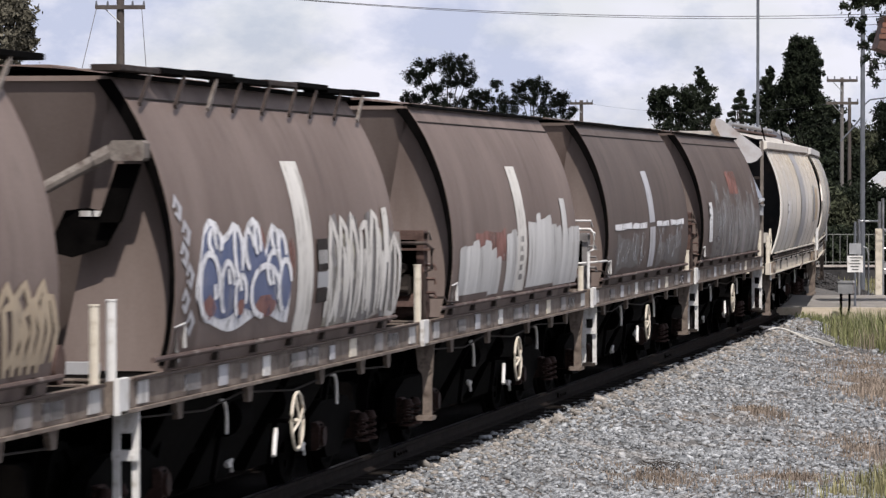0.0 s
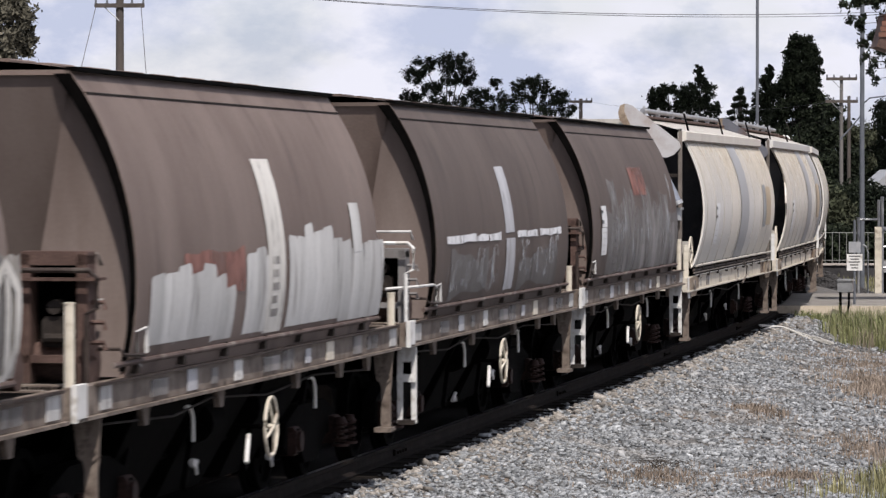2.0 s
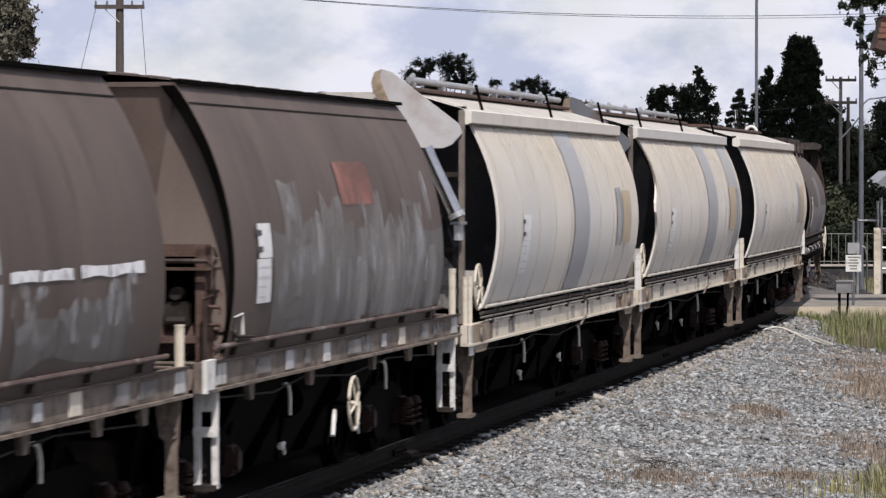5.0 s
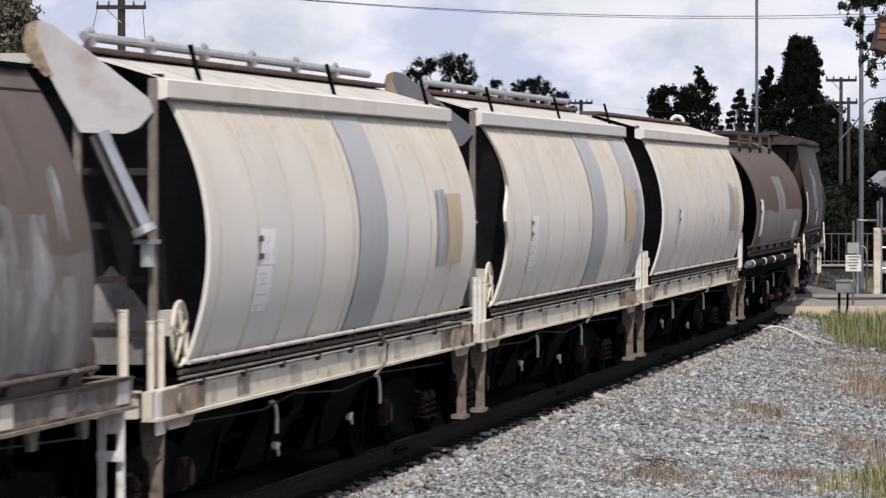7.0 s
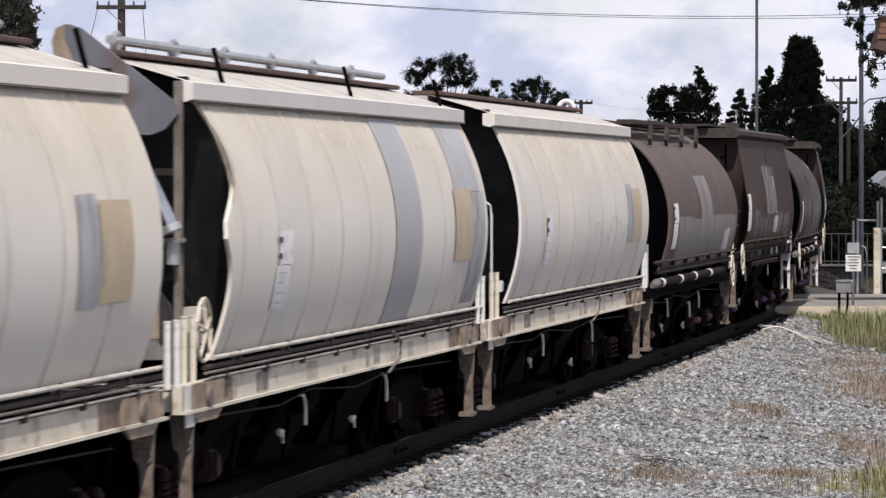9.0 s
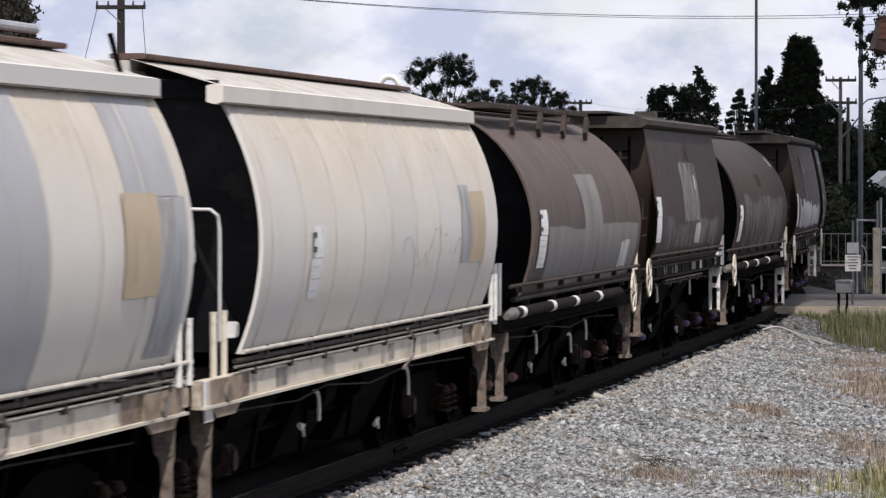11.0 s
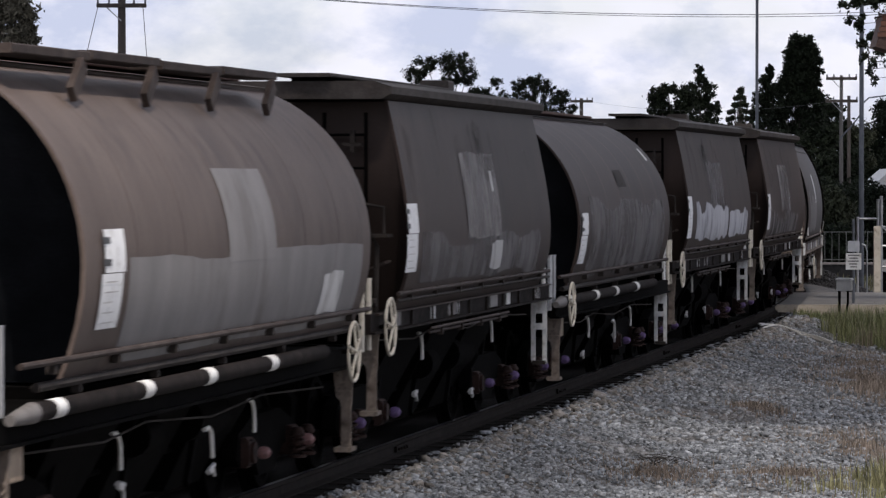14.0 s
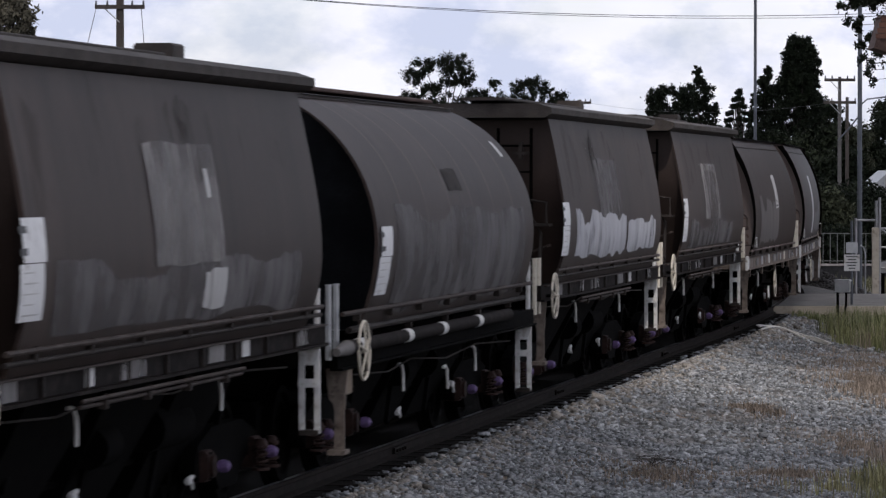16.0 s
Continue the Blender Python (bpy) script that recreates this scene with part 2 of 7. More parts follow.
M_BRICK = material("red_brick", (0.17, 0.075, 0.05), (0.22, 0.105, 0.07), 0.85, 0, 6, None, 40, 0.2, obrand=0.2)
M_ROOFWHITE = material("pale_metal_roof", (0.5, 0.5, 0.5), (0.6, 0.6, 0.6), 0.5, 0, 2, None, 20, 0.05, amount=0.05)
M_FENCE = material("dull_fence_steel", (0.16, 0.165, 0.155), (0.24, 0.245, 0.23), 0.7, 0.0, 3, None, 40, 0.05, amount=0.1)
M_OLDTIMBER = material("silvered_pole_timber", (0.10, 0.093, 0.087), (0.18, 0.168, 0.157), 0.85, 0, 3, None, 40, 0.3, stretch=VERT)
M_DRYSTONE = material("weathered_stone", (0.36, 0.32, 0.29), (0.48, 0.43, 0.39), 0.9, 0, 3, None, 40, 0.2)
M_COAL = material("dark_gravel_heap", (0.022, 0.021, 0.022), (0.048, 0.045, 0.045), 0.95, 0, 6, None, 30, 0.5)
# ballast under the train: its deep shade is put into this near-black
M_BEDSHADE = material("shade_black_ballast", (0.006, 0.005, 0.0045), (0.018, 0.0155, 0.014), 0.95, 0, 9, None, 45, 0.8, shine=0.05)
M_PANEL = material("white_panel_paint", (0.80, 0.80, 0.80), (0.92, 0.92, 0.91), 0.5, 0, 5, (0.55, 0.53, 0.50), 60, 0.05, amount=0.1, worn=(6, .16, .34))
M_SEAM = material("grimy_weld_seam", (0.40, 0.365, 0.315), (0.60, 0.56, 0.495), 0.7, 0, 3, (0.30, 0.265, 0.22), 40, 0.05, amount=0.1, stretch=(1, 1, 0.3))
M_GUSSET = material("rust_streaked_tan_paint", (0.20, 0.145, 0.10), (0.36, 0.28, 0.20), 0.75, 0, 5, (0.12, 0.075, 0.05), 60, 0.1)
M_PIPE = material("dirty_brown_pipe", (0.032, 0.023, 0.02), (0.065, 0.049, 0.042), 0.7, 0, 5, (0.09, 0.073, 0.063), 60, 0.1, shine=0.15)
M_ROOFDARK = material("sooty_roof_lip", (0.042, 0.035, 0.031), (0.076, 0.066, 0.060), 0.7, 0, 3, (0.08, 0.065, 0.055), 60, 0.1, shine=0.12)
M_PLATE = material("pale_grey_plate", (0.43, 0.415, 0.415), (0.50, 0.485, 0.485), 0.6, 0, 2.2, (0.38, 0.335, 0.31), 40, 0.05, amount=0.1, stain=1.2)
M_GREYDARK = material("dull_grey_overpaint", (0.115, 0.105, 0.10), (0.165, 0.152, 0.145), 0.6, 0, 2.5, (0.085, 0.072, 0.065), 40, 0.05, amount=0.15, stretch=VERT, shine=0.2)
M_SILLDARK = material("sooty_sill_steel", (0.022, 0.018, 0.016), (0.045, 0.038, 0.034), 0.7, 0, 4, (0.045, 0.036, 0.03), 60, 0.1, shine=0.08)
M_RUBBEDBLUE = material("rubbed_blue_grey_paint", (0.33, 0.34, 0.36), (0.42, 0.43, 0.44), 0.6, 0, 2, None, 40, 0.05, amount=0.1, stretch=SMUDGE, worn=(2.0, .28, .56))
M_GRIME = material("sooty_grime", (0.34, 0.325, 0.30), (0.50, 0.475, 0.43), 0.65, 0, 3, (0.25, 0.235, 0.22), 40, 0.05, amount=0.12, stretch=SMUDGE, worn=(2.6, .34, .95))
M_SILLSTAIN = material("rust_brown_stain", (0.16, 0.11, 0.08), (0.30, 0.22, 0.16), 0.7, 0, 4, None, 50, 0.05, amount=0.2, worn=(2.2, .36, .60))
M_SCRIBBLE = material("faint_grey_marker", (0.40, 0.41, 0.42), (0.50, 0.51, 0.52), 0.6, 0, 3, None, 40, 0.0, amount=0.1, worn=(5, .40, .75))
M_ROOFCREAM = material("grimy_cream_roof", (0.42, 0.395, 0.355), (0.56, 0.53, 0.485), 0.65, 0, 2.4, (0.30, 0.26, 0.22), 40, 0.05, amount=0.12)
M_WARMTOP = material("warm_cream_overlay", (0.66, 0.57, 0.43), (0.72, 0.635, 0.50), 0.6, 0, 1, None, 40, 0.03, amount=0.06, worn=(0.8, .05, 1.15), fade=(2.2, 3.1))
M_SMEAR = material("pale_rubbed_smear", (0.38, 0.38, 0.39), (0.52, 0.52, 0.53), 0.6, 0, 4, None, 40, 0.03, amount=0.15, stretch=SMUDGE, worn=(4.5, .44, .72))
M_SOOT = material("soot_black_sill", (0.009, 0.0072, 0.0066), (0.022, 0.0175, 0.016), 0.8, 0, 5, (0.035, 0.028, 0.025), 60, 0.1, shine=0.06)
M_TANSTONE = material("dust_stained_stone", (0.17, 0.155, 0.137), (0.36, 0.33, 0.295), 0.9, 0, 16, (0.12, 0.095, 0.08), 120, 0.15, amount=0.2, island=0.45)
M_AXLEBOX = material("red_brown_axlebox", (0.026, 0.014, 0.0115), (0.052, 0.029, 0.024), 0.75, 0, 6, (0.012, 0.008, 0.007), 70, 0.15, shine=0.15)
M_BLUEPLATE = material("blue_grey_rusty_plate", (0.105, 0.108, 0.128), (0.15, 0.15, 0.17), 0.6, 0, 2.2, (0.11, 0.065, 0.05), 40, 0.05, amount=0.1, stain=1.2)
M_PIPEBROWN = material("dull_red_brown_pipe", (0.075, 0.050, 0.043), (0.135, 0.098, 0.086), 0.7, 0, 2, (0.26, 0.225, 0.20), 60, 0.1, shine=0.2)
M_SOOTSTREAK = material("thin_soot_streak", (0.014, 0.010, 0.009), (0.030, 0.022, 0.019), 0.7, 0, 3, None, 40, 0.03, amount=0.15, stretch=(1, 1, .4), shine=0.1, worn=(1.9, .46, 1.15))
M_CHROME = material("polished_steel", (0.55, 0.55, 0.56), (0.68, 0.68, 0.68), 0.22, 1.0, 5, None, 60, 0.02, amount=0.1)
M_HOSE = material("bleached_hose", (0.6, 0.58, 0.54), (0.7, 0.68, 0.64), 0.6, 0, 3, None, 40, 0.05, amount=0.1)


# ---------------------------------------------------------------- mesh tools
class Shape:
    """Gathers vertices and faces for one mesh."""

    def __init__(self):
        self.v, self.f = [], []

    def add(self, verts, faces):
        k = len(self.v)
        self.v += [tuple(p) for p in verts]
        self.f += [tuple(i + k for i in q) for q in faces]
        return self

    def box(self, x0, x1, y0, y1, z0, z1, bevel=0.0, m=None):
        """A box with chamfered edges along y."""
        if bevel:
            b = bevel
            ring = [(x0 + b, z0), (x1 - b, z0), (x1, z0 + b), (x1, z1 - b), (x1 - b, z1), (x0 + b, z1), (x0, z1 - b), (x0, z0 + b)]
        else:
            ring = [(x0, z0), (x1, z0), (x1, z1), (x0, z1)]
        n = len(ring)
        vs = [(x, y0, z) for x, z in ring] + [(x, y1, z) for x, z in ring]
        if m is not None:
            vs = [m @ Vector(p) for p in vs]
        fs = [(i, (i + 1) % n, n + (i + 1) % n, n + i) for i in range(n)] + [tuple(range(n))[::-1], tuple(range(n, 2 * n))]
        return self.add(vs, [q[::-1] for q in fs])

    def tube(self, points, r, sides=8, closed=False, r2=None):
        """A round tube along a polyline."""
        pts = [Vector(p) for p in points]
        n, k = len(pts), sides
        vs, fs = [], []
        for i, p in enumerate(pts):
            a = pts[(i - 1) % n] if closed or i else p
            b = pts[(i + 1) % n] if closed or i < n - 1 else p
            d = (b - a).normalized()
            u = d.orthogonal().normalized() if abs(d.z) > 0.98 else d.cross(Vector((0, 0, 1))).normalized()
            if abs(d.z) > 0.98:
                u = Vector((1, 0, 0)) - d * d.x
                u.normalize()
            w = d.cross(u)
            rr = r if r2 is None else r + (r2 - r) * i / (n - 1)
            vs += [p + (u * math.cos(2 * math.pi * j / k) + w * math.sin(2 * math.pi * j / k)) * rr for j in range(k)]
        m = n if closed else n - 1
        for i in range(m):
            o, q = i * k, ((i + 1) % n) * k
            fs += [(o + j, o + (j + 1) % k, q + (j + 1) % k, q + j) for j in range(k)]
        if not closed:
            fs += [tuple(range(k))[::-1], tuple(range((n - 1) * k, n * k))]
        return self.add(vs, fs)

    def prism(self, outline, axis, a, b):
        """A flat outline drawn in two axes, pushed from a to b along the third ('x': y,z; 'y': x,z; 'z': x,y)."""
        n = len(outline)

        def at(p, t):
            return (t, p[0], p[1]) if axis == 'x' else (p[0], t, p[1]) if axis == 'y' else (p[0], p[1], t)
        vs = [at(p, a) for p in outline] + [at(p, b) for p in outline]
        fs = [(i, (i + 1) % n, n + (i + 1) % n, n + i) for i in range(n)] + [tuple(range(n))[::-1], tuple(range(n, 2 * n))]
        return self.add(vs, fs)

    def grid(self, rows):
        """A sheet from rows of points."""
        n = len(rows[0])
        fs = [(i * n + j, i * n + j + 1, (i + 1) * n + j + 1, (i + 1) * n + j) for i in range(len(rows) - 1) for j in range(n - 1)]
        return self.add([p for r in rows for p in r], fs)

    def mesh(self, name, mat, smooth=35, fix=True):
        me = bpy.data.meshes.new(name)
        me.from_pydata([tuple(p) for p in self.v], [], self.f)
        if fix:
            bm = bmesh.new()
            bm.from_mesh(me)
            bmesh.ops.recalc_face_normals(bm, faces=bm.faces)
            bm.to_mesh(me)
            bm.free()
        me.materials.append(mat)
        if smooth:
            me.polygons.foreach_set("use_smooth", [True] * len(me.polygons))
            me.set_sharp_from_angle(angle=radians(smooth))
        me.update()
        return me


def part(name, shape, mat, parent, label="", smooth=35, fix=True):
    """One mesh object under a thing or a part."""
    ob = new(name, shape.mesh(name, mat, smooth, fix))
    ob.parent = parent
    return tagged(ob, label)


def thing(name, label, category, shape=None, mat=None, group="", kind="", smooth=35, fix=True):
    ob = new(name, shape.mesh(name, mat, smooth, fix) if shape else None)
    return tagged(ob, label, category, group, kind)


# ---------------------------------------------------------------- the line of the track
X0, HEAD, BEND, CURVE = -1.211, 0.16733, 73.954, 0.0029993
PACE = (-6.0556, -0.159876, 0.0171437, -0.000756503, 0.0000119052)


def track(s):
    """Centre of the track and its heading (clockwise from +y) at s metres: straight, then a bend to the left."""
    d, e = min(s, BEND) - 40, max(s - BEND, 0.0)
    h = HEAD - CURVE * e
    return (X0 + d * math.sin(HEAD) + (math.cos(h) - math.cos(HEAD)) / CURVE,
            40 + d * math.cos(HEAD) + (math.sin(HEAD) - math.sin(h)) / CURVE, h)


def beside(s, a, z=0.0):
    x, y, h = track(s)
    return Vector((x + a * math.cos(h), y - a * math.sin(h), z))


def travel(t):
    """How far the train has rolled along the track at t seconds (towards the camera)."""
    return sum(c * t ** (i + 1) for i, c in enumerate(PACE))

# ---------------------------------------------------------------- ground
_S = np.arange(-40, 320, 0.5)
_T = np.array([track(float(s)) for s in _S])


def offset(x, y):
    """Distance from the track's centre (positive on the camera's side) and the place along it."""
    x, y = np.asarray(x, float), np.asarray(y, float)
    best, a, s = np.full(x.shape, 1e12), np.zeros(x.shape), np.zeros(x.shape)
    for (tx, ty, th), ss in zip(_T, _S):
        d = (x - tx) ** 2 + (y - ty) ** 2
        near = d < best
        best = np.where(near, d, best)
        a = np.where(near, (x - tx) * math.cos(th) - (y - ty) * math.sin(th), a)
        s = np.where(near, ss + (x - tx) * math.sin(th) + (y - ty) * math.cos(th), s)
    far = best > 900
    return np.where(far, np.sign(a) * np.sqrt(best), a), s


def lumps(x, y):
    return (0.035 * np.sin(x * 1.3 + 0.7 * y) * np.cos(y * 0.9 - 0.4 * x) + 0.02 * np.sin(3.1 * x - 1.7 * y) + 0.012 * np.cos(5.3 * y + 2.2 * x))


def ground_height(a, s, x, y):
    """Ballast bed under the rails, a shoulder, then the gravel flat."""
    w = np.abs(a)
    z = np.interp(w, [0, 1.25, 1.7, 2.6, 3.4, 6, 3000], [-0.17, -0.19, -0.30, -0.46, -0.50, -0.52, -0.52])
    return z + lumps(x, y) * np.clip((w - 1.2) / 1.2, 0, 1) * np.clip((40 - w) / 10, 0, 1)


def steps(lo, hi, fine, reach):
    """Coordinates: fine between lo and hi, then ever wider out to the reach."""
    mid = list(np.arange(lo, hi + fine, fine))
    out, d = [], fine
    while (out[-1] if out else 0) < reach:
        d *= 1.35
        out.append((out[-1] if out else 0) + d)
    return np.array([lo - o for o in out[::-1]] + mid + [mid[-1] + o for o in out])


def build_ground():
    xs, ys = steps(-9, 13, 0.25, 2600), steps(18, 112, 0.3, 2600)
    gx, gy = np.meshgrid(xs, ys)
    a, s = offset(gx, gy)
    gz = ground_height(a, s, gx, gy)
    nx, ny = len(xs), len(ys)
    me = bpy.data.meshes.new("ground")
    i = (np.arange(ny - 1)[:, None] * nx + np.arange(nx - 1)[None]).ravel()
    me.from_pydata(np.stack([gx, gy, gz], -1).reshape(-1, 3).tolist(), [], np.stack([i, i + 1, i + nx + 1, i + nx], -1).tolist())
    me.polygons.foreach_set("use_smooth", [True] * len(me.polygons))
    me.materials.append(M_GROUND)
    tagged(new("ground", me), "grey gravel ground with brown weedy soil beside the track", "ground", kind="structure")


def scatter(name, label, category, points, sizes, mat, seed, flat=0.6):
    """Loose stones: jittered blocks of eight corners each, in one mesh."""
    rng = np.random.default_rng(seed)
    n = len(points)
    base = np.array([(x, y, z) for z in (-1, 1) for y in (-1, 1) for x in (-1, 1)], float) * 0.5
    v = base[None] * rng.uniform(0.55, 1.2, (n, 8, 3)) * np.array([1.15, 0.9, flat])
    ang = rng.uniform(0, 2 * math.pi, (n, 3))
    for k, (i, j) in enumerate(((0, 1), (1, 2), (0, 2))):
        c, q = np.cos(ang[:, k])[:, None], np.sin(ang[:, k])[:, None]
        if k:
            c, q = np.cos(ang[:, k] * 0.16 - 0.5)[:, None], np.sin(ang[:, k] * 0.16 - 0.5)[:, None]
        vi, vj = v[:, :, i].copy(), v[:, :, j].copy()
        v[:, :, i], v[:, :, j] = vi * c - vj * q, vi * q + vj * c
    v = v * np.asarray(sizes)[:, None, None] + np.asarray(points)[:, None, :]
    quads = np.array([(0, 2, 3, 1), (4, 5, 7, 6), (0, 1, 5, 4), (2, 6, 7, 3), (0, 4, 6, 2), (1, 3, 7, 5)])
    f = (np.arange(n)[:, None, None] * 8 + quads[None]).reshape(-1, 4)
    me = bpy.data.meshes.new(name)
    me.vertices.add(n * 8), me.loops.add(len(f) * 4), me.polygons.add(len(f))
    me.vertices.foreach_set("co", v.ravel())
    me.loops.foreach_set("vertex_index", f.ravel())
    me.polygons.foreach_set("loop_start", np.arange(len(f)) * 4)
    me.update(calc_edges=True)
    me.materials.append(mat)
    return tagged(new(name, me), label, category, kind="stuff")


def build_ballast():
    rng = np.random.default_rng(5)
    pts, size = [], []
    for s0, s1, a0, a1, per in ((22, 48, 0.80, 8.5, 370), (48, 70, 0.80, 9.5, 200), (70, 90, 0.80, 11, 100)):
        n = int((s1 - s0) * (a1 - a0) * per)
        s, a = rng.uniform(s0, s1, n), rng.uniform(a0, a1, n)
        t = np.array([track(q) for q in np.linspace(s0, s1, 60)])
        x, y, h = (np.interp(s, np.linspace(s0, s1, 60), t[:, k]) for k in range(3))
        px, py = x + a * np.cos(h), y - a * np.sin(h)
        patch = np.sin(px * 0.9 + 1) * np.sin(py * 0.35) + 0.5 * np.sin(px * 2.1 - py * 0.6)
        keep = (rng.uniform(0, 1, n) < np.where(a < 4.0, 1.0, np.clip(0.85 - 0.30 * patch - 0.05 * (a - 4), 0.4, 1))) & (py > 24)
        px, py, a, s = px[keep], py[keep], a[keep], s[keep]
        d = rng.lognormal(-3.24, 0.38, len(px)) * (0.88 + (s0 - 22) / 300)
        z = ground_height(a, s, px, py) + d * 0.12
        pts.append(np.stack([px, py, z], -1)), size.append(d)
    scatter("ballast", "grey crushed stone ballast beside the rails", "ballast", np.concatenate(pts), np.concatenate(size), M_STONE, 8, 0.48)
    n = 4200
    s = rng.uniform(24, 84, n)
    a = 0.98 + np.abs(rng.normal(0, 0.28, n))
    t = np.array([track(q) for q in np.linspace(24, 84, 90)])
    x, y, h = (np.interp(s, np.linspace(24, 84, 90), t[:, k]) for k in range(3))
    px, py = x + a * np.cos(h), y - a * np.sin(h)
    d = rng.lognormal(-3.25, 0.38, n)
    scatter("dusty_ballast", "tan dust-stained ballast stones along the sleeper ends", "ballast", np.stack([px, py, ground_height(a, s, px, py) + d * .2], -1), d, M_TANSTONE, 9, 0.5)


def build_track():
    prof = [(-0.065, -0.15), (0.065, -0.15), (0.065, -0.135), (0.012, -0.115), (0.010, -0.045), (0.034, -0.032), (0.034, -0.004), (0.028, 0.0),
            (-0.028, 0.0), (-0.034, -0.004), (-0.034, -0.032), (-0.010, -0.045), (-0.012, -0.115), (-0.065, -0.135)]
    for a in (0.567, -0.567):
        rows = []
        for s in np.arange(-20, 240, 2.0):
            rows.append([beside(s, a + p[0], p[1]) for p in prof + prof[:1]])
        rail = thing("rail", "rust-brown steel rail with a worn shiny head", "rail", Shape().grid(rows), M_RAIL, "rails of the track", "structure")
        rows = [[beside(s, a - 0.024, 0.003), beside(s, a + 0.024, 0.003)] for s in np.arange(-20, 240, 2.0)]
        part("rail_head", Shape().grid(rows), M_RAILTOP, rail, "shiny worn running surface", fix=False)
    sl = Shape().box(-0.93, 0.93, -0.115, 0.115, -0.30, -0.158, 0.012).mesh("sleeper", M_SLEEPER)
    track_bed = thing("railway_sleepers", "weathered timber sleepers sunk in the ballast", "sleepers", kind="structure")
    for i in range(150):
        s = 15 + i * 0.66
        x, y, h = track(s)
        ob = new("sleeper", sl)
        ob.matrix_basis = pose(x, y, 0.0, 0, 0, -math.degrees(h) + random.uniform(-1.5, 1.5))
        ob.parent = track_bed
    fish = Shape()
    fish.box(-0.012, 0.012, -0.3, 0.3, -0.11, -0.05, 0.004)
    for y in (-0.22, -0.08, 0.08, 0.22):
        fish.tube([(0.0, y, -0.08), (0.035, y, -0.08)], 0.016, 6)
    me = fish.mesh("fishplate", M_RAIL)
    for s in (29.5, 41.2, 52.7, 64.5, 76.0):
        x, y, h = track(s)
        p = beside(s, 0.567 + 0.03)
        ob = tagged(new("fishplate", me), "rusty bolted joint plate on the rail", "rail joint", "rail joints")
        ob.matrix_basis = pose(p.x, p.y, 0, 0, 0, -math.degrees(h))
        tagged(ob, kind="structure")


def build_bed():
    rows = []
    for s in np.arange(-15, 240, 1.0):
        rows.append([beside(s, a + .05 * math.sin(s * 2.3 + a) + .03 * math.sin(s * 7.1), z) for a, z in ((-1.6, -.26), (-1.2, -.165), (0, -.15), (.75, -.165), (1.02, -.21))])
    # strip coloured as dark as the shade beneath the wagons
    thing("track_bed", "ballast under and between the rails, train's shade in its colour", "ballast", Shape().grid(rows), M_BEDSHADE, kind="structure", fix=False)


build_ground()
build_bed()
build_ballast()
build_track()


# ---------------------------------------------------------------- grass and weeds
def blades(name, label, tufts, mat, seed, height, per=14, spread=0.16, width=0.008):
    """Tufts of bent blades, each blade two tapering quads."""
    rng = np.random.default_rng(seed)
    v, f = [], []
    for (x, y, z, k) in tufts:
        for _ in range(per):
            r, t = spread * math.sqrt(rng.random()), rng.uniform(0, 6.283)
            bx, by, q = x + r * math.cos(t), y + r * math.sin(t), rng.uniform(0, 6.283)
            hh = height * k * rng.uniform(0.45, 1.15)
            lean, w = rng.uniform(0.05, 0.5) * hh, width * rng.uniform(0.6, 1.4)
            lx, ly, wx, wy = math.cos(q) * lean, math.sin(q) * lean, -math.sin(q) * w, math.cos(q) * w
            i = len(v)
            v += [(bx - wx, by - wy, z - 0.03), (bx + wx, by + wy, z - 0.03), (bx + lx * .35 + wx * .8, by + ly * .35 + wy * .8, z + hh * .6),
                  (bx + lx * .35 - wx * .8, by + ly * .35 - wy * .8, z + hh * .6), (bx + lx, by + ly, z + hh)]
            f += [(i, i + 1, i + 2, i + 3), (i + 3, i + 2, i + 4)]
    sh = Shape()
    sh.v, sh.f = v, f
    return thing(name, label, "grass", sh, mat, kind="stuff", smooth=0, fix=False)


def on_ground(x, y):
    d = (_T[:, 0] - x) ** 2 + (_T[:, 1] - y) ** 2
    k = int(np.argmin(d))
    tx, ty, th = _T[k]
    a = (x - tx) * math.cos(th) - (y - ty) * math.sin(th)
    return float(ground_height(np.array([a]), np.array([_S[k]]), np.array([x]), np.array([y]))[0])


def patch_of(rng, n, cx, cy, rx, ry, k=1.0, ragged_edge=True):
    out = []
    for _ in range(n):
        r, t = min(1.5, abs(rng.normal(0, .62))) if ragged_edge else math.sqrt(rng.random()), rng.uniform(0, 6.283)
        x, y = cx + rx * r * math.cos(t), cy + ry * r * math.sin(t)
        out.append((x, y, on_ground(x, y), k * rng.uniform(0.6, 1.2) * (1.1 - 0.4 * r)))
    return out


_g = np.random.default_rng(21)
blades("green_grass", "fresh green grass beside the level crossing", patch_of(_g, 380, 8.9, 78.3, 1.6, 4.6, 1.0, False) + patch_of(_g, 26, 7.7, 84.6, 1.0, 0.6, 0.25), M_FRESH, 3, 0.66, 30, 0.22, 0.0065)
blades("far_verge_grass", "mixed dry and green grass beyond the crossing road", patch_of(_g, 260, 13.6, 119, 2.4, 7.5), M_GRASS, 5, 0.30, 16, 0.3, 0.012)
blades("verge_grass", "green and straw-coloured grass on the gravel", patch_of(_g, 60, 4.45, 41.3, 0.42, 2.2) + patch_of(_g, 9, 3.9, 41.3, 0.4, 1.0, .7), M_GRASS, 4, 0.30, 13, 0.16, 0.006)
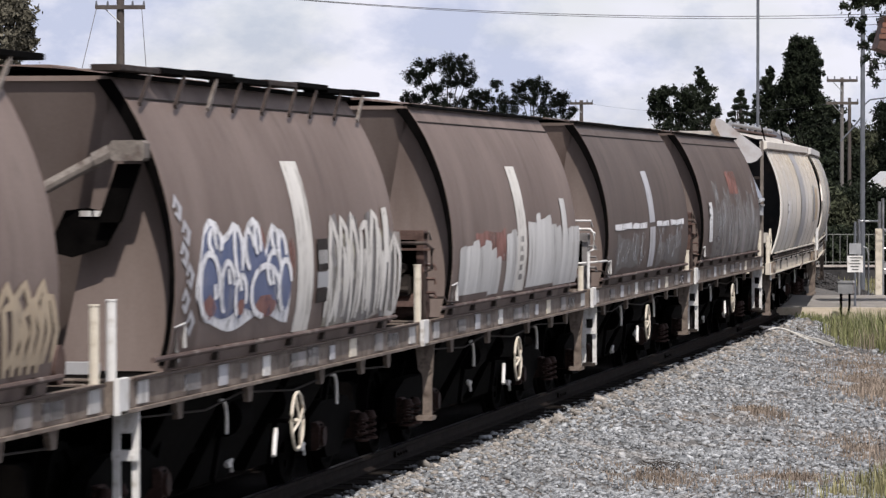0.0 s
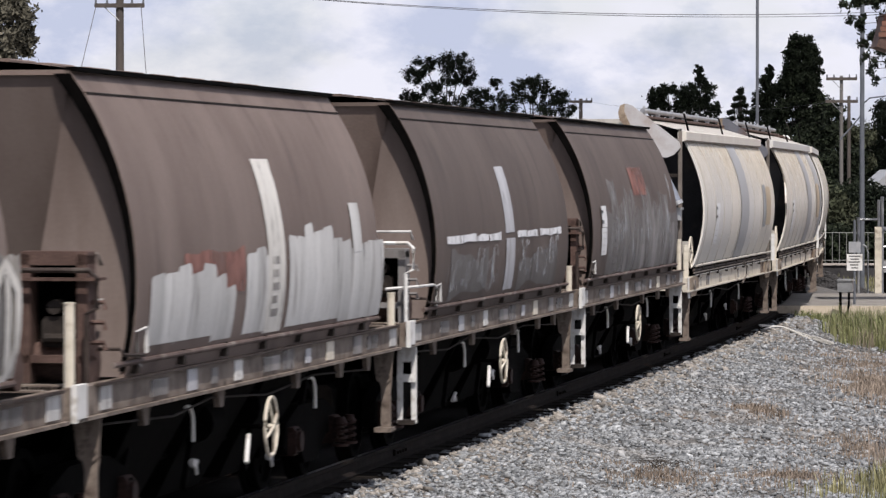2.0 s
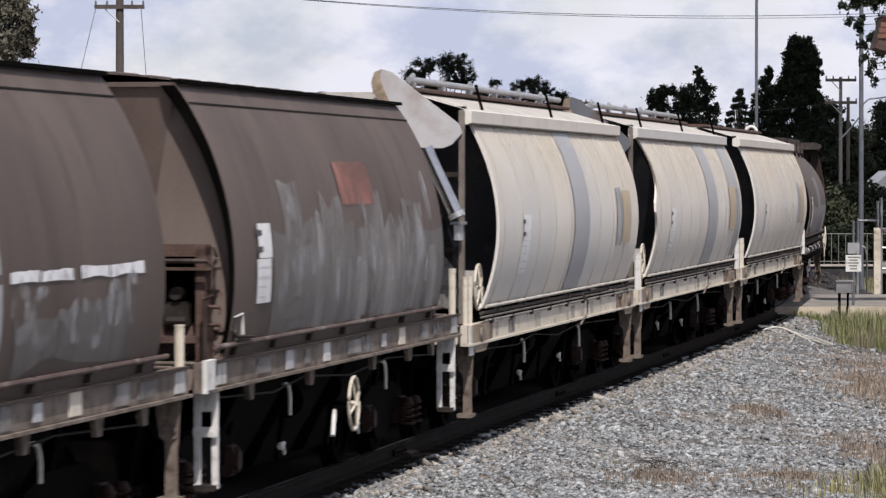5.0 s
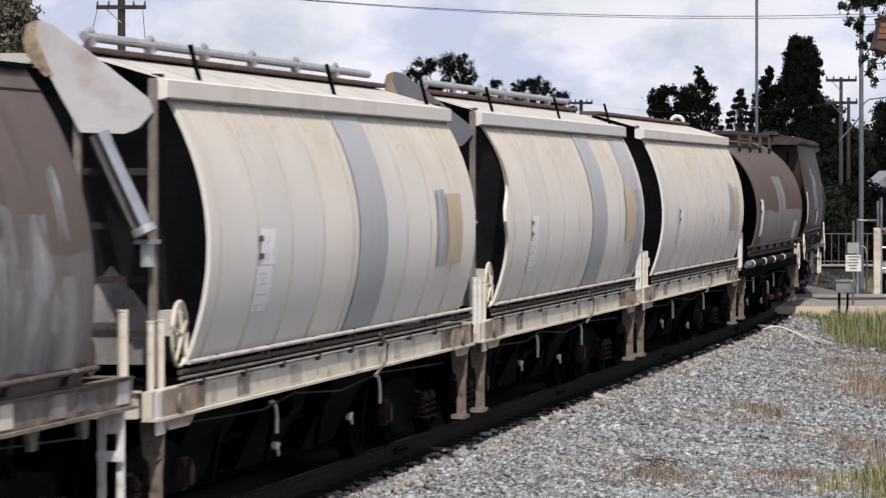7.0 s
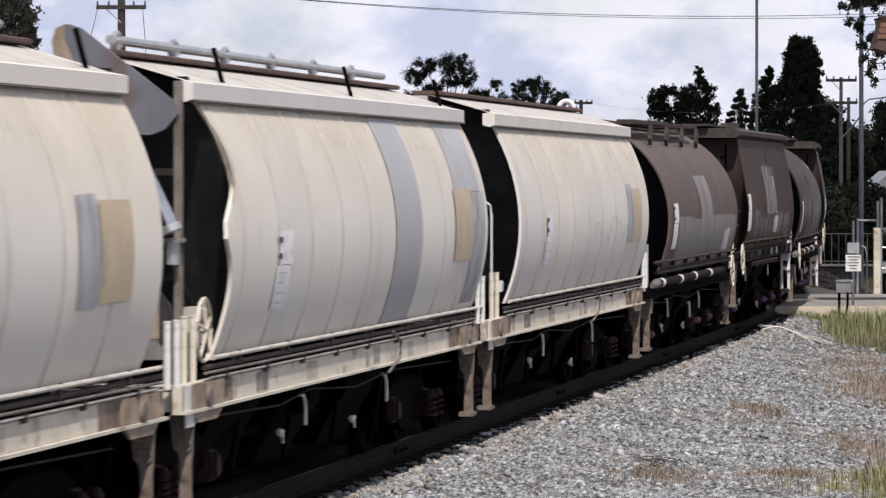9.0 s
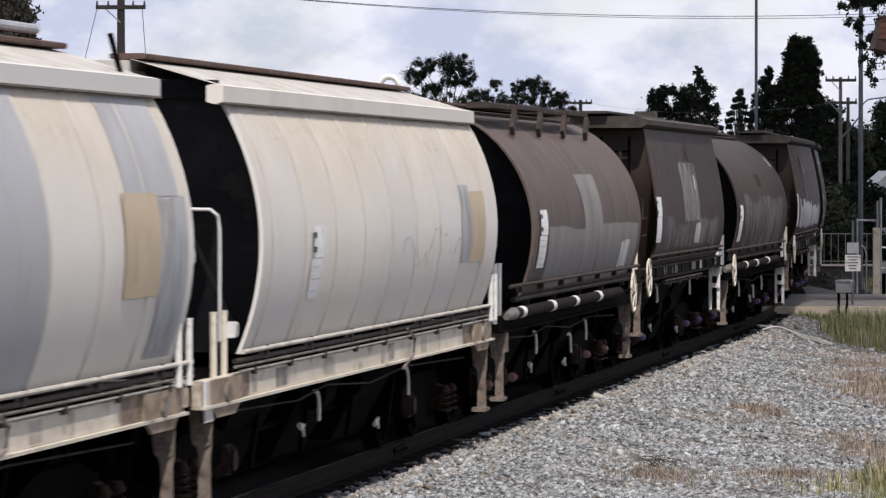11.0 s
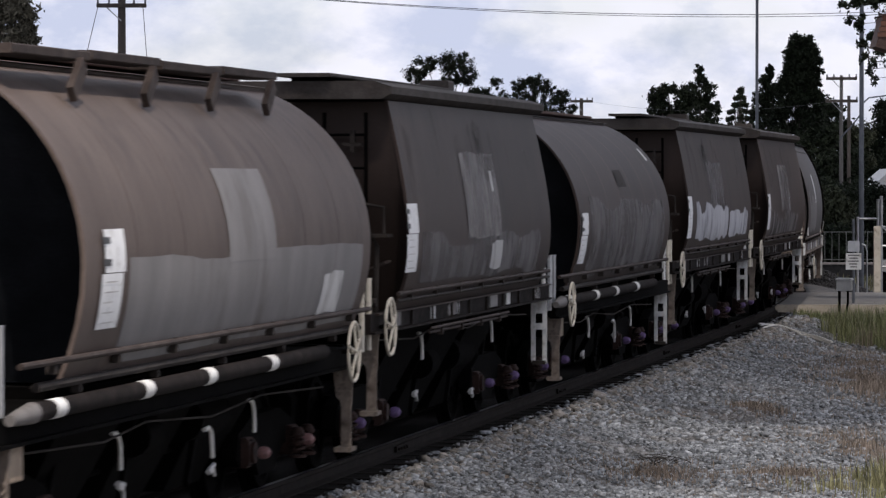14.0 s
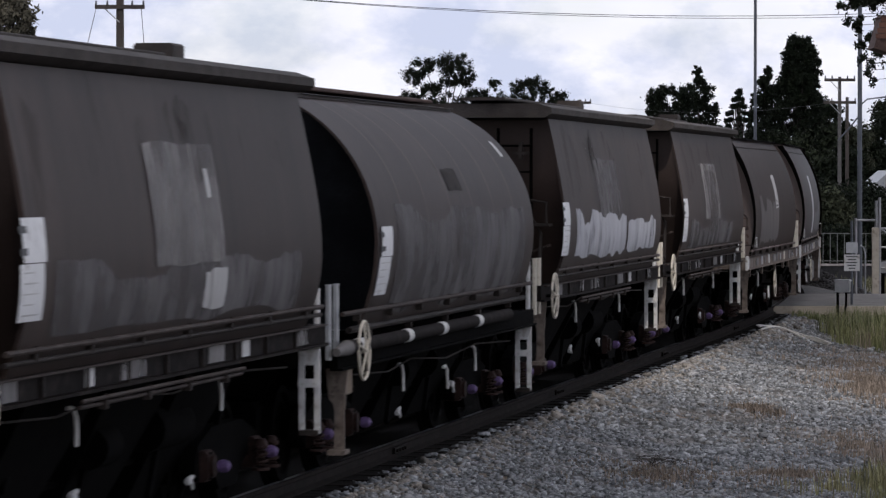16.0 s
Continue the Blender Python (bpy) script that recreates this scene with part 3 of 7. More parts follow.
blades("straw_grass", "tall dry straw-coloured grass stalks", patch_of(_g, 34, 4.95, 43.5, 0.6, 4.5) + patch_of(_g, 110, 6.6, 60, 0.8, 6, .55) + patch_of(_g, 120, 8.9, 77.5, 1.5, 4.6, 1.5, False), M_DRYGRASS, 6, 0.42, 9, 0.2, 0.005)
blades("dry_weeds", "low reddish-brown dry weeds on gravel", patch_of(_g, 90, 4.08, 54.6, 0.34, 2.0, 1.2) + patch_of(_g, 420, 6.5, 62, 1.0, 8, 1.5) + patch_of(_g, 130, 2.2, 42.6, 0.9, 1.9, .75) + patch_of(_g, 160, 7.2, 70, 1.2, 5)
       + patch_of(_g, 140, 3.6, 43.0, 0.9, 2.5) + patch_of(_g, 110, 4.8, 48.0, 0.8, 5), M_DRYGRASS, 7, 0.085, 15, 0.28, 0.006)
_tw = Shape()
for k in range(26):
    q, r = _g.uniform(0, 6.283), _g.uniform(0.03, 0.22)
    x, y = 2.25 + r * math.cos(q), 43.5 + 1.6 * r * math.sin(q)
    z = on_ground(x, y)
    _tw.tube([(x, y, z), (x + _g.uniform(-.15, .15), y + _g.uniform(-.1, .1), z + _g.uniform(.05, .14)), (x + _g.uniform(-.3, .3), y + _g.uniform(-.2, .2), z + _g.uniform(.02, .12))], 0.0035, 4)
thing("dead_twigs", "dead dark twigs lying on the gravel", "twigs", _tw, M_BARK, kind="stuff")


# ---------------------------------------------------------------- level crossing
def build_crossing():
    road = Shape()
    road.prism([(6.55, 86.2), (60, 84.5), (60, 96.5), (7.6, 96.5)], 'z', -0.55, -0.035)
    thing("crossing_road", "worn pale concrete road leading over the track", "road", road, M_CONCRETE, kind="structure")
    sh = Shape()
    sh.prism([(6.5, 86.05), (60, 84.3), (60, 84.5), (6.55, 86.2)], 'z', -0.6, -0.01)
    thing("kerb", "pale sun-bleached concrete kerb along the road edge", "kerb", sh, M_KERB, kind="structure")
    # dark ramp of asphalt between the rails and beside them
    sh = Shape()
    sh.prism([(-2.0, 87.0), (4.1, 87.0), (4.9, 96.5), (-2.0, 96.5)], 'z', -0.4, -0.03)
    thing("crossing_road_far_side", "worn grey road on the far side of the track", "road", sh, M_CONCRETE, kind="structure")
    pts = []
    rng = np.random.default_rng(4)
    for _ in range(4200):
        r, t = math.sqrt(rng.random()), rng.uniform(0, 6.283)
        pts.append((10.15 + 1.5 * r * math.cos(t), 111 + 1.4 * r * math.sin(t), -0.52 + 0.74 * (1 - r) ** 1.1 * rng.uniform(.8, 1)))
    scatter("gravel_heap", "heap of dark gravel beside the crossing", "heap", np.array(pts), rng.uniform(.05, .12, 4200), M_COAL, 6)
    mound = Shape().grid([[(10.15 + 1.55 * r * math.cos(q), 111 + 1.45 * r * math.sin(q), -0.56 + 0.70 * (1 - r) ** 1.1) for q in np.linspace(0, 6.2832, 25)] for r in np.linspace(0.01, 1, 7)])
    thing("earth_mound", "dark earth mound under the loose gravel", "heap", mound, M_COAL, fix=False)

    sign = thing("warning_sign", "white notice board with dark lettering on a steel post", "sign")
    sign.location = (8.72, 88.0, -0.5)
    part("post", Shape().tube([(0, 0, 0), (0, 0, 2.25)], 0.028, 10), M_GREYPOLE, sign)
    board = part("board", Shape().box(-0.165, 0.165, -0.034, -0.028, 1.18, 1.53, 0.0), M_WHITE, sign, "white painted sheet", smooth=0)
    part("back_plate", Shape().box(-0.125, 0.125, -0.034, -0.028, 1.56, 1.79), M_SILVER, sign, "plain grey metal plate", smooth=0)
    bars = Shape()
    for i, (a, b) in enumerate(((-.12, .12), (-.09, .09), (-.12, .11), (-.10, .08), (-.07, .07))):
        z = 1.485 - i * 0.062
        bars.box(a, b, -0.037, -0.0345, z - 0.011, z + 0.011)
    part("lettering", bars, M_PLATETEXT, board, "rows of unreadable dark lettering", smooth=0)

    box = thing("control_box", "grey metal control box on a bent steel leg", "box")
    box.location = (8.28, 85.4, -0.5)
    box.rotation_euler.z = radians(-14)
    part("housing", Shape().box(-0.15, 0.15, -0.12, 0.12, 0.80, 1.02, 0.02), M_SILVER, box, "pale grey weathered lid")
    part("lid", Shape().prism([(-0.17, 1.02), (0.17, 1.02), (0.15, 1.06), (-0.15, 1.06)], 'y', -0.14, 0.14), M_SILVER, box)
    part("leg", Shape().box(-0.13, -0.08, -0.03, 0.03, -0.05, 0.80), M_BLACK, box, "dark steel leg")
    part("conduit", Shape().tube([(0.07, 0, 0.80), (0.07, 0, 0.55), (0.02, 0, 0.25), (-0.02, 0, -0.05)], 0.025, 8), M_BLACK, box, "black cable conduit")

    gate = thing("pedestrian_gate", "galvanised pipe gate frame beside the crossing", "gate")
    gate.location = (0, 99.5, -0.5)
    for name, x, h in (("post", 9.95, 2.2), ("post", 10.44, 2.62), ("post", 10.52, 2.7), ("post", 11.3, 2.2)):
        part(name, Shape().tube([(x, 0, -0.05), (x, 0, h)], 0.036, 10), M_SILVER, gate)
    for z, a, b in ((2.15, 9.95, 10.44), (1.95, 10.5, 11.3), (1.5, 10.5, 11.3), (1.0, 10.5, 11.3)):
        part("rail", Shape().tube([(a, 0, z), (b, 0, z)], 0.026, 8), M_SILVER, gate)
    part("brace", Shape().tube([(10.52, 0, 1.95), (11.3, 0, 1.5)], 0.022, 8), M_SILVER, gate)
    part("hoop", Shape().tube([(10.18, 0, 0), (10.18, 0, 1.35), (10.14, 0, 1.5), (10.06, 0, 1.55)], 0.02, 8), M_SILVER, gate)
    post = Shape().box(-0.08, 0.08, -0.08, 0.08, -0.05, 1.98, 0.015)
    bollard = thing("gate_post", "cream-painted timber gate post", "post", post, M_CREAMPOST)
    bollard.location = (10.37, 99.0, -0.5)
    gbox = thing("switch_box", "small grey switch box on a dark stand", "box")
    gbox.location = (10.75, 101, -0.5)
    part("housing", Shape().box(-0.16, 0.16, -0.1, 0.1, 0.85, 1.12, 0.02), M_SILVER, gbox)
    part("leg", Shape().box(-0.05, 0.05, -0.05, 0.05, -0.05, 0.85), M_BLACK, gbox)

    fence = thing("bar_fence", "grey upright-bar fence on a low wall behind the crossing", "fence")
    fence.location = (0, 128, -0.5)
    x = 10.9
    for i in range(34):
        end = i % 8 == 0
        part("post" if end else "bar", Shape().tube([(x + i * 0.22, 0, 0.52), (x + i * 0.22, 0, 1.55 if end else 1.47)], 0.024 if end else 0.011, 6), M_FENCE, fence)
    for z in (1.47, 0.62):
        part("rail", Shape().tube([(x, 0, z), (x + 7.4, 0, z)], 0.014, 6), M_FENCE, fence)
    wall = thing("low_wall", "low dark wall with a weathered coping under the fence", "wall", Shape().box(10.7, 19, 127.9, 128.2, -0.6, -0.02), M_COAL, kind="structure")
    part("coping", Shape().box(10.66, 19.04, 127.84, 128.26, -0.03, 0.03, .01), M_DRYSTONE, wall, "weathered stone coping")

    hose = Shape()
    for k in range(3):
        pts = []
        for i in range(14):
            u = i / 13
            x, y = 5.87 + 1.08 * u + 0.02 * k, 76.0 + 1.4 * math.sin(u * 2.6 + k * 0.3) + k * 0.35 - 2.3 * u * u
            pts.append((x, y, on_ground(x, y) + 0.05 + 0.03 * math.sin(6 * u + k)))
        hose.tube(pts, 0.018, 6)
    thing("white_hose", "loose bleached white hose lying on the ballast", "hose", hose, M_HOSE)


build_crossing()


# ---------------------------------------------------------------- poles and wires
def wire(name, a, b, sag, r=0.008, label="thin dark overhead power wire"):
    a, b = Vector(a), Vector(b)
    pts = [a.lerp(b, i / 24) - Vector((0, 0, sag * 4 * (i / 24) * (1 - i / 24))) for i in range(25)]
    thing(name, label, "wire", Shape().tube(pts, r, 5), M_WIRE, "overhead wires")


def power_pole(x, y, top, r, arms, label, mat=None):
    p = thing("power_pole", label, "utility pole", group="power poles")
    p.location = (x, y, -0.5)
    h = top + 0.5
    part("pole", Shape().tube([(0, 0, -0.1), (0, 0, h * .5), (0, 0, h)], r * 1.15, 12, r2=r * .85), mat or M_POLE, p)
    for z, half, tilt in arms:
        arm = part("crossarm", Shape().box(-half, half, -0.16, -0.06, z + 0.44, z + 0.56, 0.012), M_POLE, p, "weathered timber crossarm")
        for q in (-0.95, -0.5, 0.5, 0.95):
            ins = Shape()
            ins.tube([(q * half, -0.11, z + 0.56), (q * half, -0.11, z + 0.62), (q * half, -0.11, z + 0.68)], 0.035, 8, r2=0.022)
            part("insulator", ins, M_GREYPOLE, arm, "dark porcelain insulator")
        part("brace", Shape().tube([(-half * .6, -0.1, z + 0.45), (0, -0.1, z + 0.05)], 0.018, 6), M_SILVER, p)
    return p


power_pole(-9.3, 120, 7.9, 0.13, ((7.62, 0.72, 0),), "weathered timber power pole with a single crossarm")
for dx in (-0.68, 0.62):
    wire("stay_wire", (-9.3 + dx, 119.9, 7.60), (-9.3 + dx * 1.45, 118, 5.6), 0.0, 0.011, "slack drop wire hanging from the crossarm")
power_pole(16.3, 170, 6.85, 0.08, ((6.72, 0.63, 0), (5.8, 0.66, 0)), "weathered timber power pole with two crossarms", M_OLDTIMBER)
power_pole(17.0, 174, 6.1, 0.08, (), "plain weathered timber pole behind a power pole")
power_pole(6.65, 200, 6.5, 0.1, ((6.35, 0.55, 0),), "distant timber power pole with one crossarm")
far_pole = power_pole(-24.0, 132, 11.02, 0.115, ((10.77, 0.72, 0),), "weathered timber power pole far along the line")
end_pole = power_pole(23.0, 152, 9.18, 0.115, ((8.93, 0.72, 0),), "weathered timber power pole far along the line")
wire("power_wire", (-24.0, 131.9, 10.92), (23.0, 151.9, 9.10), 1.5, 0.012)
wire("power_wire", (-23.6, 131.9, 10.94), (22.6, 151.9, 8.96), 1.48, 0.010)
wire("power_wire", (6.65, 199.9, 6.42), (16.3, 169.9, 5.85), 0.5, 0.004)

mast = thing("light_mast", "tall slender grey steel mast", "mast")
mast.location = (8.02, 106, -0.5)
part("pole", Shape().tube([(0, 0, -0.1), (0, 0, 4), (0, 0, 12)], 0.048, 12, r2=0.034), M_GREYPOLE, mast)
mast = thing("street_lamp_pole", "tall grey steel street lamp pole", "lamp post")
mast.location = (11.45, 113.5, -0.5)
part("pole", Shape().tube([(0, 0, -0.1), (0, 0, 4), (0, 0, 11)], 0.075, 14, r2=0.055), M_GREYPOLE, mast)
part("outreach_arm", Shape().tube([(0, 0, 4.9), (-0.28, 0, 4.55), (-0.6, 0, 4.2)], 0.022, 8), M_GREYPOLE, mast)
part("side_arm", Shape().tube([(0, 0, 5.15), (0.2, 0, 5.33), (0.75, 0, 5.4)], 0.02, 8), M_GREYPOLE, mast)
part("lamp_head", Shape().box(0.7, 1.2, -0.08, 0.08, 5.36, 5.44, 0.02), M_GREYPOLE, mast)


# ---------------------------------------------------------------- trees
def tree(x, y, top, clumps, trunk, mat, seed, leaf=0.16, label="", name="tree", density=1.0, branchy=True, limb=0.05):
    """clumps: (dx, dz, rx, rz, leaves) masses of leaves round the trunk, above the ground at -0.5."""
    rng = np.random.default_rng(seed)
    ob = thing(name, label, "tree", group="trees behind the railway")
    ob.location = (x, y, -0.5)
    sh = Shape()
    sh.tube([(0, 0, -0.2), (0.05, 0, trunk * .5), (0, 0.05, trunk)], 0.011 * top + .03, 9, r2=0.03)
    v = []
    for dx, dz, rx, rz, n in clumps:
        c = Vector((dx, rng.uniform(-.5, .5) * rx, dz))
        if branchy:
            a = Vector((0, 0, max(0.5, min(trunk, dz * (0.55 if limb > .03 else 0.93)))))
            m = a.lerp(c, 0.55) + Vector((0, 0, 0.1 * (c - a).length))
            sh.tube([a, m, c], limb, 6, r2=min(limb, 0.012))
        subs = max(4, int(n / 17))
        for _ in range(subs):
            d = rng.normal(0, 1, 3)
            d /= np.linalg.norm(d)
            q = np.array(c) + d * np.array([rx, rx, rz]) * rng.uniform(.35, .98)
            sr = max(.085, min(rx, rz) * rng.uniform(.22, .46))
            if branchy and rng.random() < .5:
                sh.tube([c, Vector(q)], 0.018, 4, r2=0.006)
            k = int(1.7 * (0.12 / min(leaf, 0.12)) ** 1.3 * n / subs * density)
            p = q + rng.normal(0, .5, (k, 3)) * sr
            u = rng.normal(0, 1, (k, 3))
            u /= np.linalg.norm(u, axis=1)[:, None]
            w = np.cross(u, rng.normal(0, 1, (k, 3)))
            w /= np.linalg.norm(w, axis=1)[:, None] + 1e-6
            ls = leaf * rng.uniform(.6, 1.3, (k, 1))
            v.append(np.stack([p - u * ls, p - w * ls * .45, p + u * ls, p + w * ls * .45], 1).reshape(-1, 3))
    part("trunk", sh, M_BARK, ob, "grey-brown bark trunk and limbs")
    v = np.concatenate(v)
    cr = Shape()
    cr.v, cr.f = v.tolist(), (np.arange(len(v) // 4)[:, None] * 4 + np.arange(4)).tolist()
    part("crown", cr, mat, ob, "dense small leaves with gaps", smooth=0, fix=False)
    return ob


def blob_list(rng, w, z0, z1, n, leaves, taper=0.0, r=0.5):
    """Clumps spread over a crown of that half width between two heights."""
    out = []
    for i in range(n):
        u = (i + rng.random()) / n
        half = w * (1 - taper * u)
        out.append((rng.uniform(-half, half), z0 + (z1 - z0) * u, r * rng.uniform(.7, 1.25), r * rng.uniform(.7, 1.2), leaves))
    return out


def at(px, dist):
    return (px - 784) / 7400 * dist


def up(py, dist):
    return 3.1 + (321.6 - py) / 7400 * dist


def build_trees():
    R = np.random.default_rng(77)
    d = 220
    tree(at(790, d), d, 9.8, [(-1.6, 8.6, .75, .5, 420), (-1.05, 9.2, .7, .5, 420), (.1, 9.25, .6, .6, 420), (.85, 9.2, .75, .55, 420), (1.1, 8.5, .5, .4, 260), (.3, 8.4, .7, .5, 320),
                              (2.6, 8.2, .35, .35, 170), (-.6, 7.9, .9, .5, 420), (1.8, 7.6, .9, .55, 420), (-1.9, 7.5, .9, .5, 420), (0.2, 7.2, 1.4, .6, 620), (1.5, 6.9, 1.3, .6, 520), (-1.4, 6.7, 1.2, .6, 520), (.4, 6.0, 2.3, .8, 800)],
         6.0, M_LEAF, 1, 0.06, "tall dark gum tree with an airy crown", "gum_tree", density=1.15)
    d = 232
    tree(at(945, d), d, 8.8, [(-.8, 8.3, .5, .5, 300), (0, 8.5, .55, .5, 330), (.7, 8.2, .5, .4, 280), (1.5, 7.7, .7, .5, 330), (-1.5, 7.6, .6, .5, 300), (-.2, 7.7, 1.0, .5, 450), (1.0, 7.2, 1.0, .5, 450), (2.0, 7.0, .6, .4, 260), (-1.4, 6.8, 1.1, .6, 500), (.4, 6.4, 2.0, .7, 800)],
         5.5, M_LEAF, 2, 0.06, "dark gum tree with feathery branches", "gum_tree", density=1.15)
    d = 205
    tree(at(1195, d), d, 8.2, [(-.3, 7.5, .6, .35, 420), (-.85, 7.15, .55, .5, 480), (.45, 7.2, .65, .5, 520), (-.65, 6.6, .7, .6, 560), (.5, 6.6, .8, .6, 620), (0, 5.8, 1.15, .6, 700), (0, 4.9, 1.15, .7, 600)],
         5.0, M_LEAF, 3, 0.075, "dense rounded dark evergreen tree", "evergreen_tree")
    tree(at(1250, d), d + 4, 8.9, [(0, 8.55, .22, .32, 220), (.1, 8.05, .36, .42, 320), (-.35, 7.6, .38, .42, 320), (.4, 7.5, .42, .45, 350), (-.2, 6.9, .7, .5, 520), (.65, 6.7, .45, .45, 350), (0, 6.0, 1.0, .6, 600), (.1, 5.0, 1.2, .8, 600)],
         6.0, M_LEAF, 4, 0.08, "narrow pointed dark tree", "poplar_tree")
    cone = []
    for i in range(10):
        u = i / 9
        w = .06 + 1.5 * u
        for q in (-1, -.55, 0, .55, 1):
            cone.append((q * w * (1 if i % 2 else .8), 7.45 - 3.0 * u - .10 * abs(q), .08 + .15 * u, .05 + .05 * u, 60 + int(70 * u)))
    tree(at(1306, d), d - 3, 7.3, cone, 7.0, M_LEAF, 5, 0.07, "conical dark conifer with layered branches", "conifer_tree")
    d = 190
    col = []
    for i in range(15):
        u = i / 14
        w = .52 + .85 * min(1, u * 1.4)
        for q in (-.62, .55):
            col.append((q * w + R.uniform(-.15, .15), up(60, d) - .38 - 4.6 * u + R.uniform(-.1, .1), .32 + .25 * u, .35 + .1 * u, 330))
    for i in range(8):
        col.append((R.uniform(-.2, .2), up(60, d) - 1.0 - .55 * i, .62, .45, 620))
    tree(at(1423, d), d, 10, col, 7.5, M_LEAF, 6, 0.075, "tall dark poplar with a double crown", "poplar_tree")
    tree(at(1378, d), d + 5, 8.5, [(.1, 8.2, .2, .3, 200), (-.1, 7.7, .35, .4, 320), (.25, 7.3, .4, .4, 320), (-.3, 6.9, .4, .4, 320), (.2, 6.5, .5, .5, 380), (-.5, 6.3, .35, .5, 300), (0, 5.6, .8, .7, 560), (0, 4.6, 1.0, .8, 560)],
         6.5, M_LEAF, 7, 0.10, "slender dark poplar behind the railway", "poplar_tree")
    tree(at(1462, d), d - 4, 7, [(0, 6.2, .5, .5, 420), (-.4, 5.6, .6, .5, 420), (.4, 5.4, .6, .5, 420), (0, 4.6, 1.1, .7, 700), (.3, 3.5, 1.3, .8, 800), (0, 2.2, 1.4, .9, 800), (.2, 1.0, 1.4, .8, 700)],
         4, M_LEAF, 8, 0.11, "dark shrubby tree behind the railway", "evergreen_tree")
    for k, (px, dist, h, w) in enumerate(((1412, 178, 4.8, 1.3), (1480, 168, 3.0, 1.2), (1530, 222, 5.5, 1.5), (1568, 220, 7.6, 1.8), (1600, 218, 7.9, 1.8), (1505, 175, 4.6, 1.2), (1440, 160, 2.4, 1.0), (1545, 150, 2.0, 1.0), (1620, 216, 6.0, 1.8), (1320, 185, 4.5, 1.6), (1255, 200, 4.6, 1.8), (1480, 145, 1.5, 1.0), (1455, 182, 6.0, 1.5), (1500, 186, 5.6, 1.4), (1475, 176, 4.4, 1.5), (1540, 226, 6.3, 2.0), (1575, 224, 7.6, 1.9), (1515, 158, 2.7, 1.5), (1560, 156, 2.95, 1.4), (1430, 172, 3.6, 1.5), (1390, 184, 5.6, 1.7), (1350, 190, 5.4, 1.7), (1290, 196, 5.4, 1.7), (1220, 202, 5.0, 1.7), (1474, 148, 2.7, .8), (1595, 160, 2.9, 1.3))):
        rr = np.random.default_rng(100 + k)
        tree(at(px, dist), dist, h, blob_list(rr, w * .75, .4, h - .5, 10, 520, .4, .75), h * .5, M_LEAF2 if k in (6, 13, 24) else M_LEAF, 30 + k, 0.095, "dense dark shrub behind the crossing", "shrub", branchy=False)
    d = 110
    rr = np.random.default_rng(9)
    tree(at(-15, d), d, 8.5, [(.2, 8.1, .6, .5, 520), (.6, 7.5, .5, .5, 520), (-.2, 7.5, .7, .6, 520), (.75, 6.8, .4, .5, 420), (.3, 6.7, .7, .6, 620), (-.6, 6.6, .8, .8, 520), (.2, 5.8, .9, .8, 700), (0, 4.6, 1.1, 1.0, 700)],
         5, M_LEAF3, 10, 0.075, "bushy grey-green tree beyond the train", "bushy_tree")
    d = 96
    br = [(-.75, 4.95, .16, .22, 90), (-.62, 4.5, .16, .22, 90), (-.4, 4.2, .18, .2, 80), (-.15, 3.9, .14, .16, 60), (-.3, 5.1, .35, .3, 220), (.1, 5.3, .4, .4, 260), (.5, 5.1, .4, .4, 260), (-.1, 4.6, .2, .2, 90), (.9, 4.9, .5, .6, 260), (.15, 3.6, .1, .14, 40), (-.95, 4.92, .16, .14, 40), (-.88, 4.66, .14, .13, 30), (-.8, 5.08, .2, .16, 60), (-.55, 4.0, .2, .2, 50), (-.45, 3.72, .18, .2, 45), (-.4, 3.45, .18, .18, 36), (-.25, 3.24, .14, .14, 22), (-.25, 3.62, .2, .16, 30)]
    tree(at(1568, d) + 2.6, d, 6.5, [(a - 2.5, b + 2.2, c, e, n) for a, b, c, e, n in br], 6.9, M_LEAF, 11, 0.055, "overhanging leafy branches with large leaves", "leafy_tree", limb=.007, density=.55)


build_trees()


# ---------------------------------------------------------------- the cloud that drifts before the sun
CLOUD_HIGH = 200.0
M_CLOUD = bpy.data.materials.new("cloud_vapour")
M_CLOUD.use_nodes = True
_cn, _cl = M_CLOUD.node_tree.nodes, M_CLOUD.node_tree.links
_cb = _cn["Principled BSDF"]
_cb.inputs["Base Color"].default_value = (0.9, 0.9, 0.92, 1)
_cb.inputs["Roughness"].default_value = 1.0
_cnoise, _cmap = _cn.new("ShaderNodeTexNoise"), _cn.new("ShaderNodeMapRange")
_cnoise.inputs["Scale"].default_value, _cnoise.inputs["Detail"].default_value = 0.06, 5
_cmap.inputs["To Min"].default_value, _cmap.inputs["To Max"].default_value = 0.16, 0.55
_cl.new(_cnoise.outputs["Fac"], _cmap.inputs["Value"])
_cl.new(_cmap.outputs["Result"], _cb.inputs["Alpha"])


